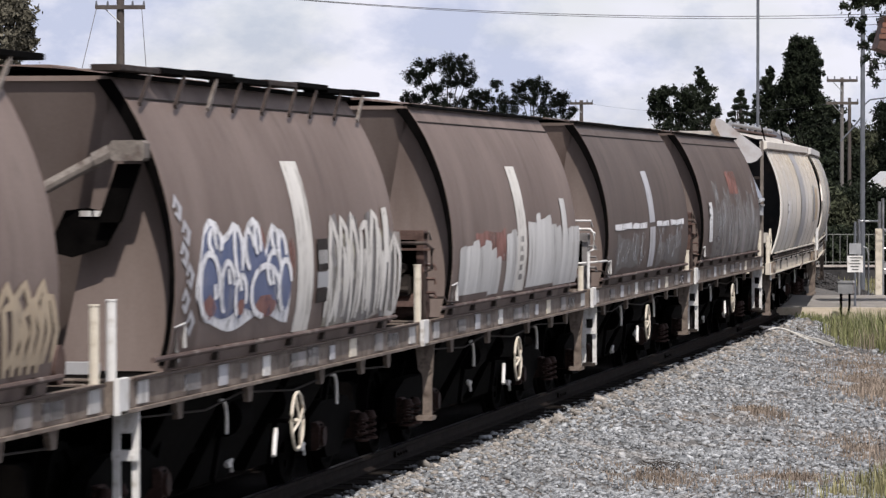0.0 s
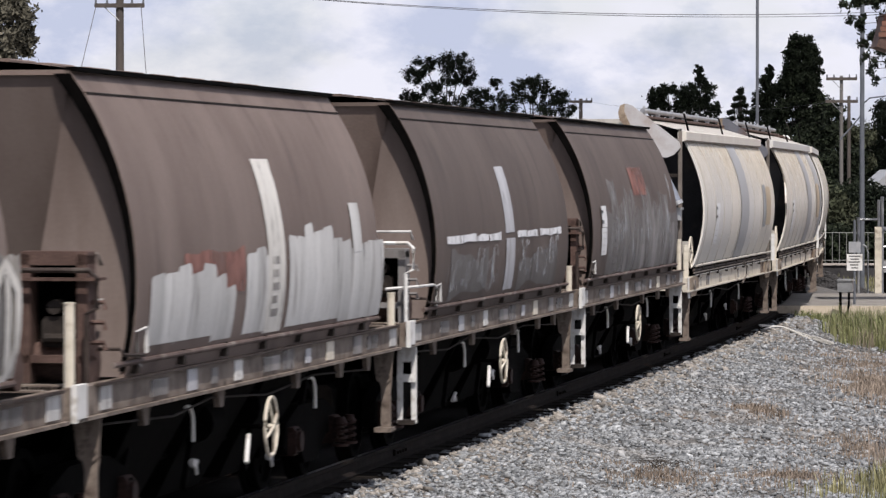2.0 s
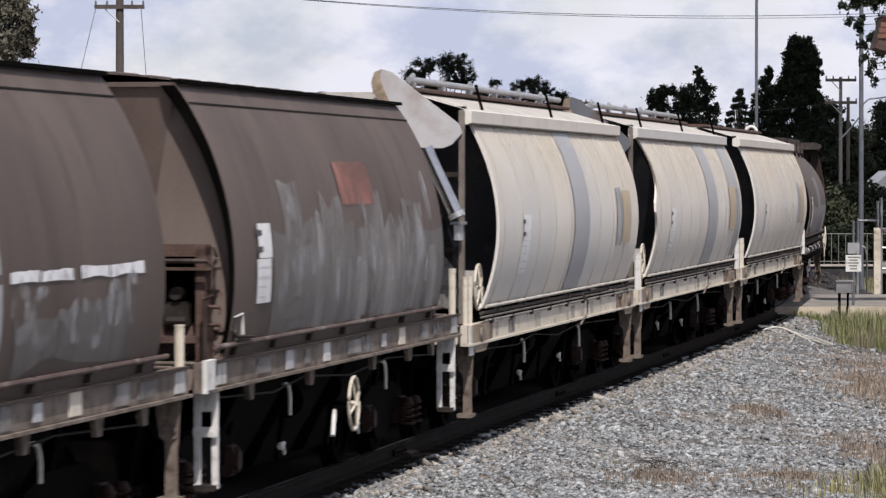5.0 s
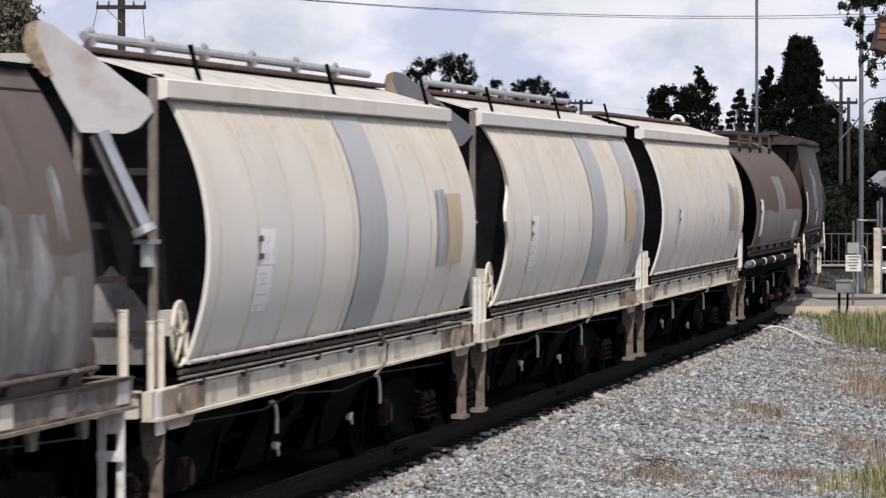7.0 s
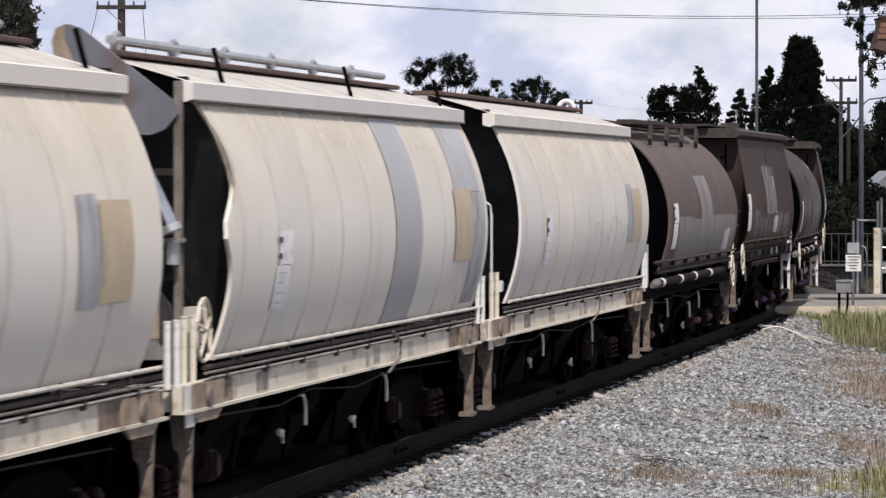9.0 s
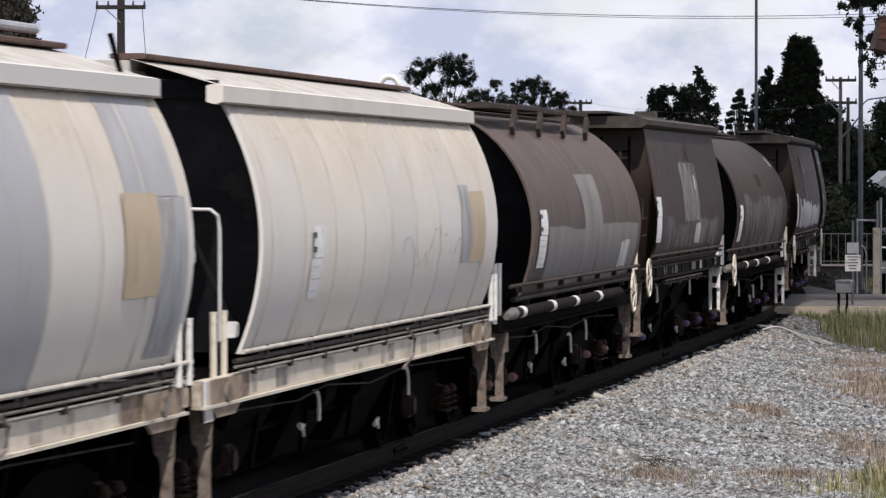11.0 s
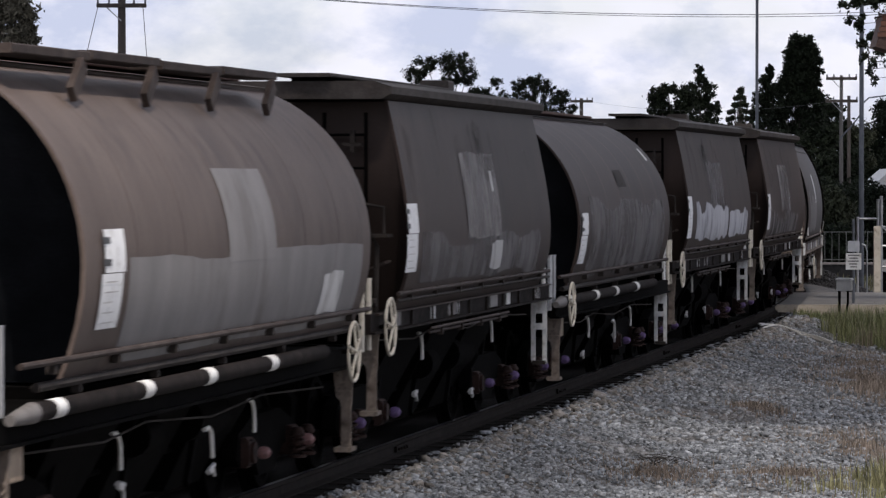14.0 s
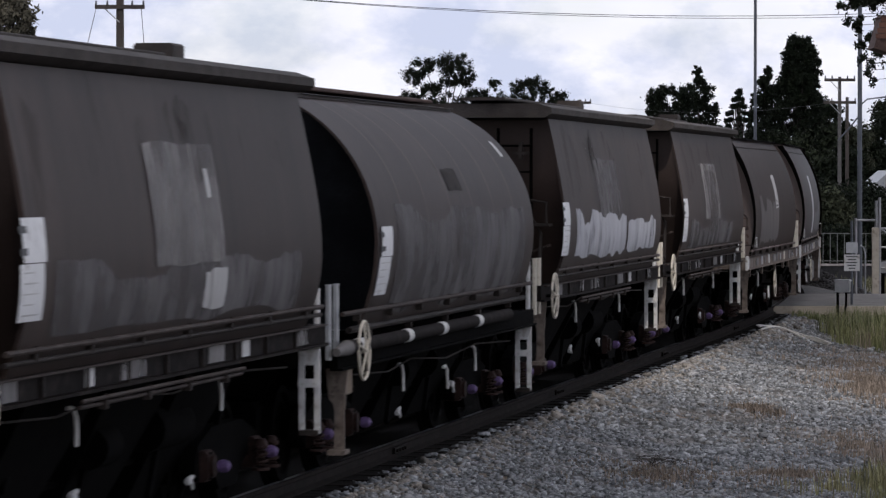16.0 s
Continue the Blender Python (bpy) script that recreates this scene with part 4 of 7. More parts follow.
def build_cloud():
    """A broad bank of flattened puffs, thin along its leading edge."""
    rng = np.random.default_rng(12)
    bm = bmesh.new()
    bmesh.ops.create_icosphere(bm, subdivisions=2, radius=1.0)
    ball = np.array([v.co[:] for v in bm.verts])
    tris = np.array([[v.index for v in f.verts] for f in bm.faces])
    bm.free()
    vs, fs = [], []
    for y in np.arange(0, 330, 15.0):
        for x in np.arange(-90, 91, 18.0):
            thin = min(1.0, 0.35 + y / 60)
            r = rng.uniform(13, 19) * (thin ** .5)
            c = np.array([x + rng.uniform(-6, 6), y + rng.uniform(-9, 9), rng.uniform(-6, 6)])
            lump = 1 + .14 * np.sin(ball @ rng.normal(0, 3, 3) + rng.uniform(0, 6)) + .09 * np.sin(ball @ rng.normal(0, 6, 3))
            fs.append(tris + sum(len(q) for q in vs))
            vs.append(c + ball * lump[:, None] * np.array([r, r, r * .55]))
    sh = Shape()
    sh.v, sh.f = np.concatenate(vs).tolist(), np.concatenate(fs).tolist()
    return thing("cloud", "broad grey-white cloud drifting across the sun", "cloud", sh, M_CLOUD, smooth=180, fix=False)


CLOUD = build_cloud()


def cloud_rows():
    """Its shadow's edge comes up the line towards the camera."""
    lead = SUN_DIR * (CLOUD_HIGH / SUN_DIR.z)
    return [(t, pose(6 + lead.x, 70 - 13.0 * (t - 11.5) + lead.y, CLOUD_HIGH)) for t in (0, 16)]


# ---------------------------------------------------------------- buildings at the edge
def build_buildings():
    h = thing("brick_building", "red brick building corner with a boxed brown eave", "building")
    h.location = (9.20, 88, 0.12)
    part("wall", Shape().box(1.3, 8, .5, 1.1, -0.6, 5.62), M_BRICK, h, "red brick wall")
    eave = Shape().prism([(-.02, 5.30), (.08, 5.62), (.16, 6.0), (8, 6.2), (8, 5.35), (.35, 5.18)], 'y', 0, 1.3)
    part("eave", eave, M_RUST, h, "boxed red-brown eave")
    for k in range(4):
        part("fascia_course", Shape().box(.02 + .035 * k, 8, -.03, .0, 5.50 + .12 * k, 5.60 + .12 * k), M_BRICK, h, "red brick course", smooth=0)
    part("roof", Shape().prism([(.1, 5.95), (8.2, 6.2), (8.2, 7.9)], 'y', -.1, 1.4), M_RUST, h, "brown tiled roof")
    c = thing("cottage", "distant white cottage with a pale metal roof", "house")
    d = 200
    c.location = (at(1590, d), d, -0.5)
    part("wall", Shape().box(-1.3, 3, 0, 5, -0.1, 2.35), M_WHITE, c, "white weatherboard wall")
    part("roof", Shape().prism([(-1.7, 2.3), (3.4, 2.3), (2.4, 3.6), (-.2, 3.6)], 'y', -.4, 5.4), M_ROOFWHITE, c)
    for x in (-.75, .15, 1.2):
        w = part("window", Shape().box(x, x + .55, -.03, .02, .8, 1.9), M_GREYPOLE, c, "dark sash window")
        part("frame", Shape().box(x - .05, x + .6, -.02, .01, .72, .79), M_WHITE, w)


build_buildings()

# ---------------------------------------------------------------- the train
PROFILES = {
    "slope": ((1.3, 1.5, 1.8, 2.0, 2.3, 2.6, 2.9, 3.1, 3.31), (1.24, 1.29, 1.325, 1.33, 1.30, 1.23, 1.12, 1.02, 0.88)),
    "cream": ((1.3, 1.5, 1.8, 2.15, 2.5, 2.8, 3.0, 3.19), (1.22, 1.30, 1.37, 1.40, 1.37, 1.28, 1.20, 1.10)),
    "round": ((1.3, 1.5, 1.8, 2.05, 2.4, 2.7, 3.0, 3.2, 3.35), (1.20, 1.28, 1.36, 1.38, 1.335, 1.22, 1.0, 0.76, 0.46)),
    "boxy": ((1.35, 1.6, 1.9, 2.15, 2.5, 2.9, 3.31), (1.20, 1.33, 1.38, 1.39, 1.35, 1.27, 1.18)),
}
FITS = {k: np.polyfit(z, a, 6 if k == "round" else 4) for k, (z, a) in PROFILES.items()}


def wide(kind, z):
    """Half width of a wagon's side at height z."""
    if kind == "round":
        return math.sqrt(max(0.0, 1.38 ** 2 - (z - 2.05) ** 2)) if z > 2.05 else 1.38 - 0.32 * (2.05 - z) ** 2
    return float(np.polyval(FITS[kind], z))


def section(kind, z0, z1, n=16):
    if kind == "round":
        pts = [(wide(kind, z), z) for z in np.linspace(z0, 2.05, 5)[:-1]]
        a1 = math.asin((z1 - 2.05) / 1.38)
        return pts + [(1.38 * math.cos(q), 2.05 + 1.38 * math.sin(q)) for q in np.linspace(0, a1, 14)]
    return [(wide(kind, z), z) for z in np.linspace(z0, z1, n)]


def shell(kind, z0, z1, y0, y1, side, thick=0.02, edge=None):
    """A curved side sheet with thickness; edge(z) shifts its near end."""
    sec = section(kind, z0, z1)
    sh = Shape()
    ys = [y0, y0 + 0.05] + list(np.linspace(y0 + 0.3, y1 - 0.05, 12 if y1 - y0 > 3 else 4)) + [y1]

    def rows(d):
        out = []
        for i, y in enumerate(ys):
            out.append([(side * (a - d), y + (edge(z) * max(0, 1 - i * 0.45) if edge else 0), z) for a, z in sec])
        return out
    o, q = rows(0), rows(thick)
    sh.grid(o), sh.grid(q)
    for k in (0, -1):
        sh.grid([o[k], q[k]])
        sh.grid([[r[k] for r in o], [r[k] for r in q]])
    return sh


def panels(w, kind, z0, z1, cuts, thick, mat, edge=None):
    """The side towards the camera as sheets welded end to end."""
    for i, (a, b) in enumerate(zip(cuts, cuts[1:])):
        part("side_panel", shell(kind, z0, z1, a, b, 1, thick, edge if i == 0 else None), mat, w)


def decal(kind, columns, lift=0.006, n=9):
    """Paint on the side: columns of (y, z low, z high)."""
    rows = []
    for y, z0, z1 in columns:
        rows.append([(wide(kind, z) + lift, y, z) for z in np.linspace(z0, z1, n)])
    return Shape().grid(rows)


def ragged(kind, y0, y1, z0, z1, rough, seed, lift=0.006, step=0.09, lean=0.0, n=9):
    """A patch of paint with a brushed, uneven outline."""
    rng = random.Random(seed)
    k = max(2, int((y1 - y0) / step))
    hi = [rng.uniform(-rough, rough) for _ in range(k + 3)]
    lo = [rng.uniform(-rough, rough) * .5 for _ in range(k + 3)]
    cols = []
    for i in range(k + 1):
        u = i / 4.0
        m, f = int(u), u - int(u)
        f = f * f * (3 - 2 * f)
        cols.append((y0 + (y1 - y0) * i / k, z0 + lo[m] * (1 - f) + lo[m + 1] * f, z1 + hi[m] * (1 - f) + hi[m + 1] * f + rng.uniform(-.2, .2) * rough))
    return decal(kind, cols, lift, n)


def stroke(kind, points, width, lift=0.01):
    """A painted line over the curved side, through (y, z) points, wide along both ways."""
    pts = [Vector(p) for p in points]
    dense = []
    for a, b in zip(pts, pts[1:]):
        k = max(1, int((b - a).length / 0.07))
        dense += [a.lerp(b, i / k) for i in range(k)]
    dense.append(pts[-1])
    rows = []
    for i, p in enumerate(dense):
        d = (dense[min(i + 1, len(dense) - 1)] - dense[max(i - 1, 0)])
        d = Vector((d.x * 0.45, d.y)).normalized()
        nrm = Vector((-d.y / 0.45, d.x)) * width * 0.5
        taper = 1.0 if 0 < i < len(dense) - 1 else 0.6
        rows.append([(wide(kind, p.y + q * nrm.y * taper) + lift, p.x + q * nrm.x * taper, p.y + q * nrm.y * taper) for q in (-1, 0, 1)])
    return Shape().grid(rows)


def blob(kind, cy, cz, ry, rz, lift=0.008, n=18, wob=0.0, seed=0):
    """A filled rounded shape of paint on the side."""
    rng = random.Random(seed)
    ring = []
    for i in range(n):
        q, k = 2 * math.pi * i / n, 1 + rng.uniform(-wob, wob)
        ring.append((cy + ry * k * math.cos(q), cz + rz * k * math.sin(q)))
    sh = Shape()
    rows = [[(wide(kind, cz + (z - cz) * f) + lift, cy + (y - cy) * f, cz + (z - cz) * f) for y, z in ring + ring[:1]] for f in (0.02, 0.5, 1.0)]
    return sh.grid(rows)


def ring_points(r, n, x, y, z):
    return [(x, y + r * math.cos(2 * math.pi * i / n), z + r * math.sin(2 * math.pi * i / n)) for i in range(n)]


def memo(build):
    """Meshes that repeat are built once and shared."""
    store = {}

    def get(*key):
        if key not in store:
            store[key] = build(*key)
        return store[key]
    return get


@memo
def wheelset_mesh(_):
    sh = Shape()
    sh.tube([(-0.75, 0, 0), (0.75, 0, 0)], 0.065, 10)
    for s in (-1, 1):
        prof = [(0.47, 0.46), (0.50, 0.45), (0.51, 0.425), (0.60, 0.415), (0.605, 0.36), (0.565, 0.34), (0.55, 0.14), (0.60, 0.12), (0.60, 0.06), (0.48, 0.06), (0.49, 0.34), (0.47, 0.37)]
        n = 28
        rows = [[(s * x, r * math.cos(2 * math.pi * i / n), r * math.sin(2 * math.pi * i / n)) for x, r in prof + prof[:1]] for i in range(n + 1)]
        sh.grid(rows)
        for i in range(4):
            q = i * math.pi / 2
            sh.tube([(s * 0.575, 0.24 * math.cos(q), 0.24 * math.sin(q)), (s * 0.595, 0.24 * math.cos(q), 0.24 * math.sin(q))], 0.035, 6)
    return sh.mesh("wheelset", M_BLACK)


@memo
def bogie_meshes(_):
    side = Shape()
    side.prism([(-1.15, .38), (-1.05, .58), (-.55, .70), (.55, .70), (1.05, .58), (1.15, .38), (.98, .30), (.72, .42), (.42, .30), (.30, .20), (-.30, .20), (-.42, .30), (-.72, .42), (-.98, .30)], 'x', .70, .83)
    for y in (-.88, .88):
        side.tube([(.68, y, .42), (.90, y, .42)], 0.11, 10)
    spring = Shape()
    pts = [(.052 * math.cos(q), .052 * math.sin(q), .0092 * q) for q in np.linspace(0, 6.283 * 3, 40)]
    spring.tube(pts, 0.013, 6)
    spring.tube([(0, 0, -.02), (0, 0, 0)], .075, 12).tube([(0, 0, .18), (0, 0, .20), (0, 0, .235)], .07, 12, r2=.04)
    axlebox = Shape().box(-.10, .10, -.11, .11, -.12, .12, .03).tube([(.09, 0, 0), (.13, 0, 0)], .085, 12)
    bolster = Shape().box(-.8, .8, -.16, .16, .42, .62, .03)
    brake = Shape().box(-.66, .66, -1.28, -1.2, .3, .4, .01)
    return (side.mesh("side_frame", M_BLACK), spring.mesh("spring", M_AXLEBOX), axlebox.mesh("axlebox", M_AXLEBOX), bolster.mesh("bolster", M_BLACK), brake.mesh("brake_beam", M_BLACK))


def link(name, mesh, parent, m=None, label=""):
    ob = new(name, mesh)
    ob.parent = parent
    if m is not None:
        ob.matrix_basis = m
    return tagged(ob, label)


@memo
def handwheel_mesh(r, spokes):
    sh = Shape()
    sh.tube(ring_points(r, 22, 0, 0, 0), 0.0135, 7, closed=True)
    for i in range(spokes):
        q = 2 * math.pi * i / spokes + .4
        sh.tube([(0.02, 0, 0), (0, r * math.cos(q), r * math.sin(q))], 0.011, 6)
    sh.tube([(-0.02, 0, 0), (0.03, 0, 0)], 0.024, 8)
    return sh.mesh("handwheel", M_CREAMPOST)


STEP_PAINT = {"white": M_WHITE, "brown": M_SILLBROWN, "rust": M_RUST}


@memo
def step_meshes(mat):
    """A hanger bar, a tread and the top plate of a shunter's step."""
    m = STEP_PAINT[mat]
    if mat == "white":
        bar = Shape().box(-.024, .024, -.012, .012, -.72, -.02, .006).mesh("hanger", m)
    else:
        bar = Shape().prism([(-.06, 0), (.06, 0), (.052, -.30), (.042, -.36), (.046, -.72), (-.046, -.72), (-.042, -.36), (-.052, -.30)], 'y', -.012, .012).mesh("hanger", m)
    cross = Shape().box(-.135, .045, -.030, -.010, -.34, -.27, .008).mesh("cross_plate", m)
    tread = Shape().prism([(-.125, .03), (.03, .03), (.03, .0), (.02, -.012), (-.115, -.012), (-.125, .0)], 'y', -.05, .16).mesh("tread", M_SILLDARK if mat == "white" else m)
    d = .12 if mat == "white" else .26
    plate = Shape().prism([(-.145, 0.0), (.045, 0.0), (.02, -d), (-.02, -d - .04), (-.075, -d - .04), (-.115, -d)], 'y', -.004, .012).mesh("step", m)
    bolt = Shape().tube([(0, -.004, 0), (0, -.022, 0)], .015, 6).mesh("bolt", m)
    return bar, tread, plate, bolt, cross


def hang_step(w, mat, y, z):
    if not mat:
        return
    bar, tread, plate, bolt, cross = step_meshes(mat)
    st = link("step", plate, w, pose(1.24, y, z), mat + " painted steel step")
    for x in (-.115, .015) if mat == "white" else (-.03,):
        link("hanger", bar, st, pose(x, .026, 0))
    for x in (-.10, .0):
        link("bolt", bolt, st, pose(x, -.012 if mat == "white" else 0, -.31 if mat == "white" else -.22))
    if mat == "white":
        link("cross_plate", cross, st)
    link("tread", tread, st, pose(0, 0, -.72))


@memo
def post_mesh(mat, h, r=.025):
    sh = Shape().tube([(0, 0, 0), (0, 0, h)], r, 10).tube([(0, 0, h), (0, 0, h + .012)], r + .004, 10)
    return sh.mesh("marker_post", {"white": M_WHITE, "cream": M_CREAMPOST, "grey": M_SILVER}[mat])


@memo
def hook_mesh(k):
    sh = Shape().tube([(0, -.14, .0), (0, -.06, .0), (0, .02, -.02), (0, .07, -.07), (0, .09, -.14), (0, .09, -.26)], 0.015, 6)
    return sh.mesh("hose_hook", M_HOSE)


@memo
def clamp_mesh(k):
    sh = Shape().box(-.05, .012, -.03, .03, -.06, .0, .006).tube([(0, 0, .0), (0, 0, .045)], .014, 6)
    return sh.mesh("clamp", M_SILLDARK)


@memo
def lever_mesh(k):
    sh = Shape().box(-.015, .015, -.06, .06, -.03, .03, .008).tube([(0, -.09, 0), (0, .1, .02)], .018, 8).tube([(0, .07, 0), (0, .12, -.07)], .014, 6)
    return sh.mesh("brake_fitting", M_LIGHTGREY)


@memo
def bulb_mesh(col):
    sh = Shape()
    n, rows = 10, []
    for z, r in ((-.05, .02), (-.04, .045), (0, .052), (.035, .04), (.055, .01)):
        rows.append([(r * math.cos(2 * math.pi * i / n), r * math.sin(2 * math.pi * i / n), z) for i in range(n + 1)])
    return sh.grid(rows).mesh("axle_cap", M_PURPLE if col == "purple" else M_PINK)


def underframe(w, L, sill_mat, z0, z1, step_near, step_far, seed, chute_ys=(-2.1, 0.0, 2.1), caps=None, reach=0.0):
    """Bogies, wheels, couplers, sills, chutes and brake gear that every wagon has."""
    rng = random.Random(seed)
    wheels = []
    for s in (-1, 1):
        by = s * (L / 2 - 2.05)
        bog = new("bogie")
        bog.parent = w
        bog.matrix_basis = pose(0, by, 0)
        side, spring, axlebox, bolster, brake = bogie_meshes(0)
        link("side_frame", side, bog), link("side_frame", side, bog, pose(0, 0, 0, 0, 0, 180))
        link("bolster", bolster, bog), link("brake_beam", brake, bog)
        for a in (-.88, .88):
            link("axlebox", axlebox, bog, pose(.80, a, .42), "red-brown cast axlebox")
            if a * s > 0:
                for q in (-.2, .2):
                    link("spring", spring, bog, pose(.95, a + q, .30), "rusty coil spring")
            ws = link("wheelset", wheelset_mesh(0), w, pose(0, by + a, .425), "dark steel wheels on an axle")
            wheels.append((ws, by + a))
            if caps:
                link("axle_cap", bulb_mesh(caps), bog, pose(1.00, a, .42, 0, 90, 0), caps + " painted axle cap")
        # added filler box: stops daylight from the far side showing between the wheels
        part("brake_gear_pan", Shape().box(-.5, .5, by - 1.5, by + 1.5, .22, .72, .05), M_BLACK, w, "added black box blocking light between the wheels")
        cp = Shape().box(-.09, .09, min(s * (L / 2 - .9), s * (L / 2 - .1)), max(s * (L / 2 - .9), s * (L / 2 - .1)), .72, .92, .03)
        cp.box(-.13, .13, min(s * (L / 2 - .25), s * (L / 2 + .0)), max(s * (L / 2 - .25), s * (L / 2 + .0)), .66, .98, .05)
        part("coupler", cp, M_RUST, w, "rusty automatic coupler")
        y0, y1 = sorted((s * (L / 2 - .42), s * (L / 2 - .30)))
        part("headstock", Shape().box(-1.16, 1.16, y0, y1, z0, z1, .012), sill_mat, w)
        part("air_hose", Shape().tube([(.32, s * (L / 2 - .3), .95), (.34, s * (L / 2 - .12), .9), (.3, s * (L / 2 - .05), .65), (.25, s * (L / 2), .5)], .022, 6), M_BLACK, w)
    for s in (-1, 1):
        sh = Shape()
        x0, x1 = sorted((s * 1.19, s * 1.26))
        sh.box(x0, x1, -L / 2 + .28 - reach, L / 2 - .28, z0, z1, .008)
        x0, x1 = sorted((s * 1.19, s * 1.30))
        sh.box(x0, x1, -L / 2 + .28 - reach, L / 2 - .28, z0 - .018, z0 + .004)
        part("side_sill", sh, sill_mat, w)
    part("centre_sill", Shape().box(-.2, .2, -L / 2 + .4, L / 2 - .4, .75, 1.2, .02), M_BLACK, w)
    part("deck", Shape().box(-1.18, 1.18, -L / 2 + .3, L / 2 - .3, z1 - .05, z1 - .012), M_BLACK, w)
    # chutes and gear below take the black that includes the underside's shade
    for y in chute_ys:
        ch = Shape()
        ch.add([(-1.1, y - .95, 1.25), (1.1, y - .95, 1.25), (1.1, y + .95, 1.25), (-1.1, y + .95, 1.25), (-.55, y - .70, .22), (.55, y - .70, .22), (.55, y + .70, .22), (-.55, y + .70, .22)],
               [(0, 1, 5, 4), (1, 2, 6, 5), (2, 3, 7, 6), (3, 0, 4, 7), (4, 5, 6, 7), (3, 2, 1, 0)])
        part("discharge_chute", ch, M_BLACK, w, "hopper chute with the underside's shade in its black")
    part("brake_cylinder", Shape().tube([(.85, -.75, .78), (.85, -.30, .78)], .15, 14).tube([(.85, -.30, .78), (.85, .15, .78)], .035, 8), M_BLACK, w, "dark brake cylinder")
    part("air_reservoir", Shape().tube([(.80, 1.05, .80), (.80, 1.12, .80), (.80, 1.95, .80), (.80, 2.02, .80)], .17, 14), M_BLACK, w, "black air reservoir")
    part("air_line", Shape().tube([(1.13, -L / 2 + 1.2, z0 - .10), (1.13, -2.6, z0 - .16), (1.13, -1.4, z0 - .09), (1.13, .6, z0 - .17), (1.13, 2.4, z0 - .10), (1.13, L / 2 - 1.2, z0 - .16)], .009, 6), M_SILLDARK, w, "thin sagging air line")
    for y in (-2.95, -.9, 1.2, 3.2):
        part("chute_stay", Shape().box(-.02, .02, -.035, .035, 0, .95, 0, Matrix.Translation((.80, y, .30)) @ Matrix.Rotation(radians(-38), 4, 'X')), M_BLACK, w, "slanting stay of the hopper chute")
    rod = Shape().tube([(.62, -L / 2 + 2.6, .52), (.62, L / 2 - 2.6, .56)], .025, 6)
    part("brake_rod", rod, M_BLACK, w)
    hang_step(w, step_near, -L / 2 + .58, z0 - .01)
    hang_step(w, step_far, L / 2 - .60, z0 - .01)
    for y in (-1.9, 2.3):
        link("hose_hook", hook_mesh(0), w, pose(1.12, y + rng.uniform(-.3, .3), z0 - .12), "pale bent pipe end")
    for y in (-1.35, 1.7):
        link("brake_fitting", lever_mesh(0), w, pose(.95, y + rng.uniform(-.4, .4), .42 + rng.uniform(-.06, .12), rng.uniform(-15, 15)), "pale brake lever")
    return wheels


def plates(w, ys, z0, z1, mats, sizes, x=1.262):
    for y, m, d in zip(ys, mats, sizes):
        h = (z1 - z0)
        part("marker_plate", Shape().box(x, x + .008, y - d / 2, y + d / 2, z0 + h * .12, z1 - h * .12), m, w, "square reflective marker plate", smooth=0)


def side_pipe(w, y0, y1, z, x, mat, r=.022, clamps=7, kick=0.0):
    pts = [(x, y0, z), (x, y0 + .2, z + kick), (x, y1 - .2, z + kick), (x, y1, z)]
    p = part("side_pipe", Shape().tube(pts, r, 8), mat, w, "long pipe clipped along the side")
    for i in range(clamps):
        link("clamp", clamp_mesh(0), p, pose(x, y0 + (y1 - y0) * (i + .5) / clamps, z + kick - .02))


def stencil(w, kind, y, z0, z1, width=.5, rows=4, seed=0):
    """A white panel with dark unreadable lettering down the side."""
    rng = random.Random(seed)
    width *= 1.2
    zm = z0 + (z1 - z0) * .56
    pl = part("data_panel", decal(kind, [(y + width * .14, zm + .003, z1), (y + width * 1.02, zm + .003, z1)], .012), M_PANEL, w, "white panel of unreadable lettering", fix=False)
    for z in (z1 - .07, zm + .07):
        part("lettering", decal(kind, [(y + width * .02, z - .022, z + .022), (y + width * rng.uniform(.26, .40), z - .022, z + .022)], .016, 3), M_PLATETEXT, pl, fix=False)
    pl = part("data_panel", decal(kind, [(y, z0, zm - .003), (y + width * .92, z0, zm - .003)], .012), M_PANEL, w, "white panel of unreadable lettering", fix=False)
    for i in range(rows):
        z = z0 + (zm - .03 - z0) * (i + .6) / rows
        part("lettering", decal(kind, [(y + width * .12, z - .005, z + .005), (y + width * rng.uniform(.5, .85), z - .005, z + .005)], .016, 3), M_LIGHTGREY, pl, fix=False)


def paint(w, shape, mat, label, name="paint_patch"):
    return part(name, shape, mat, w, label, smooth=60, fix=False)


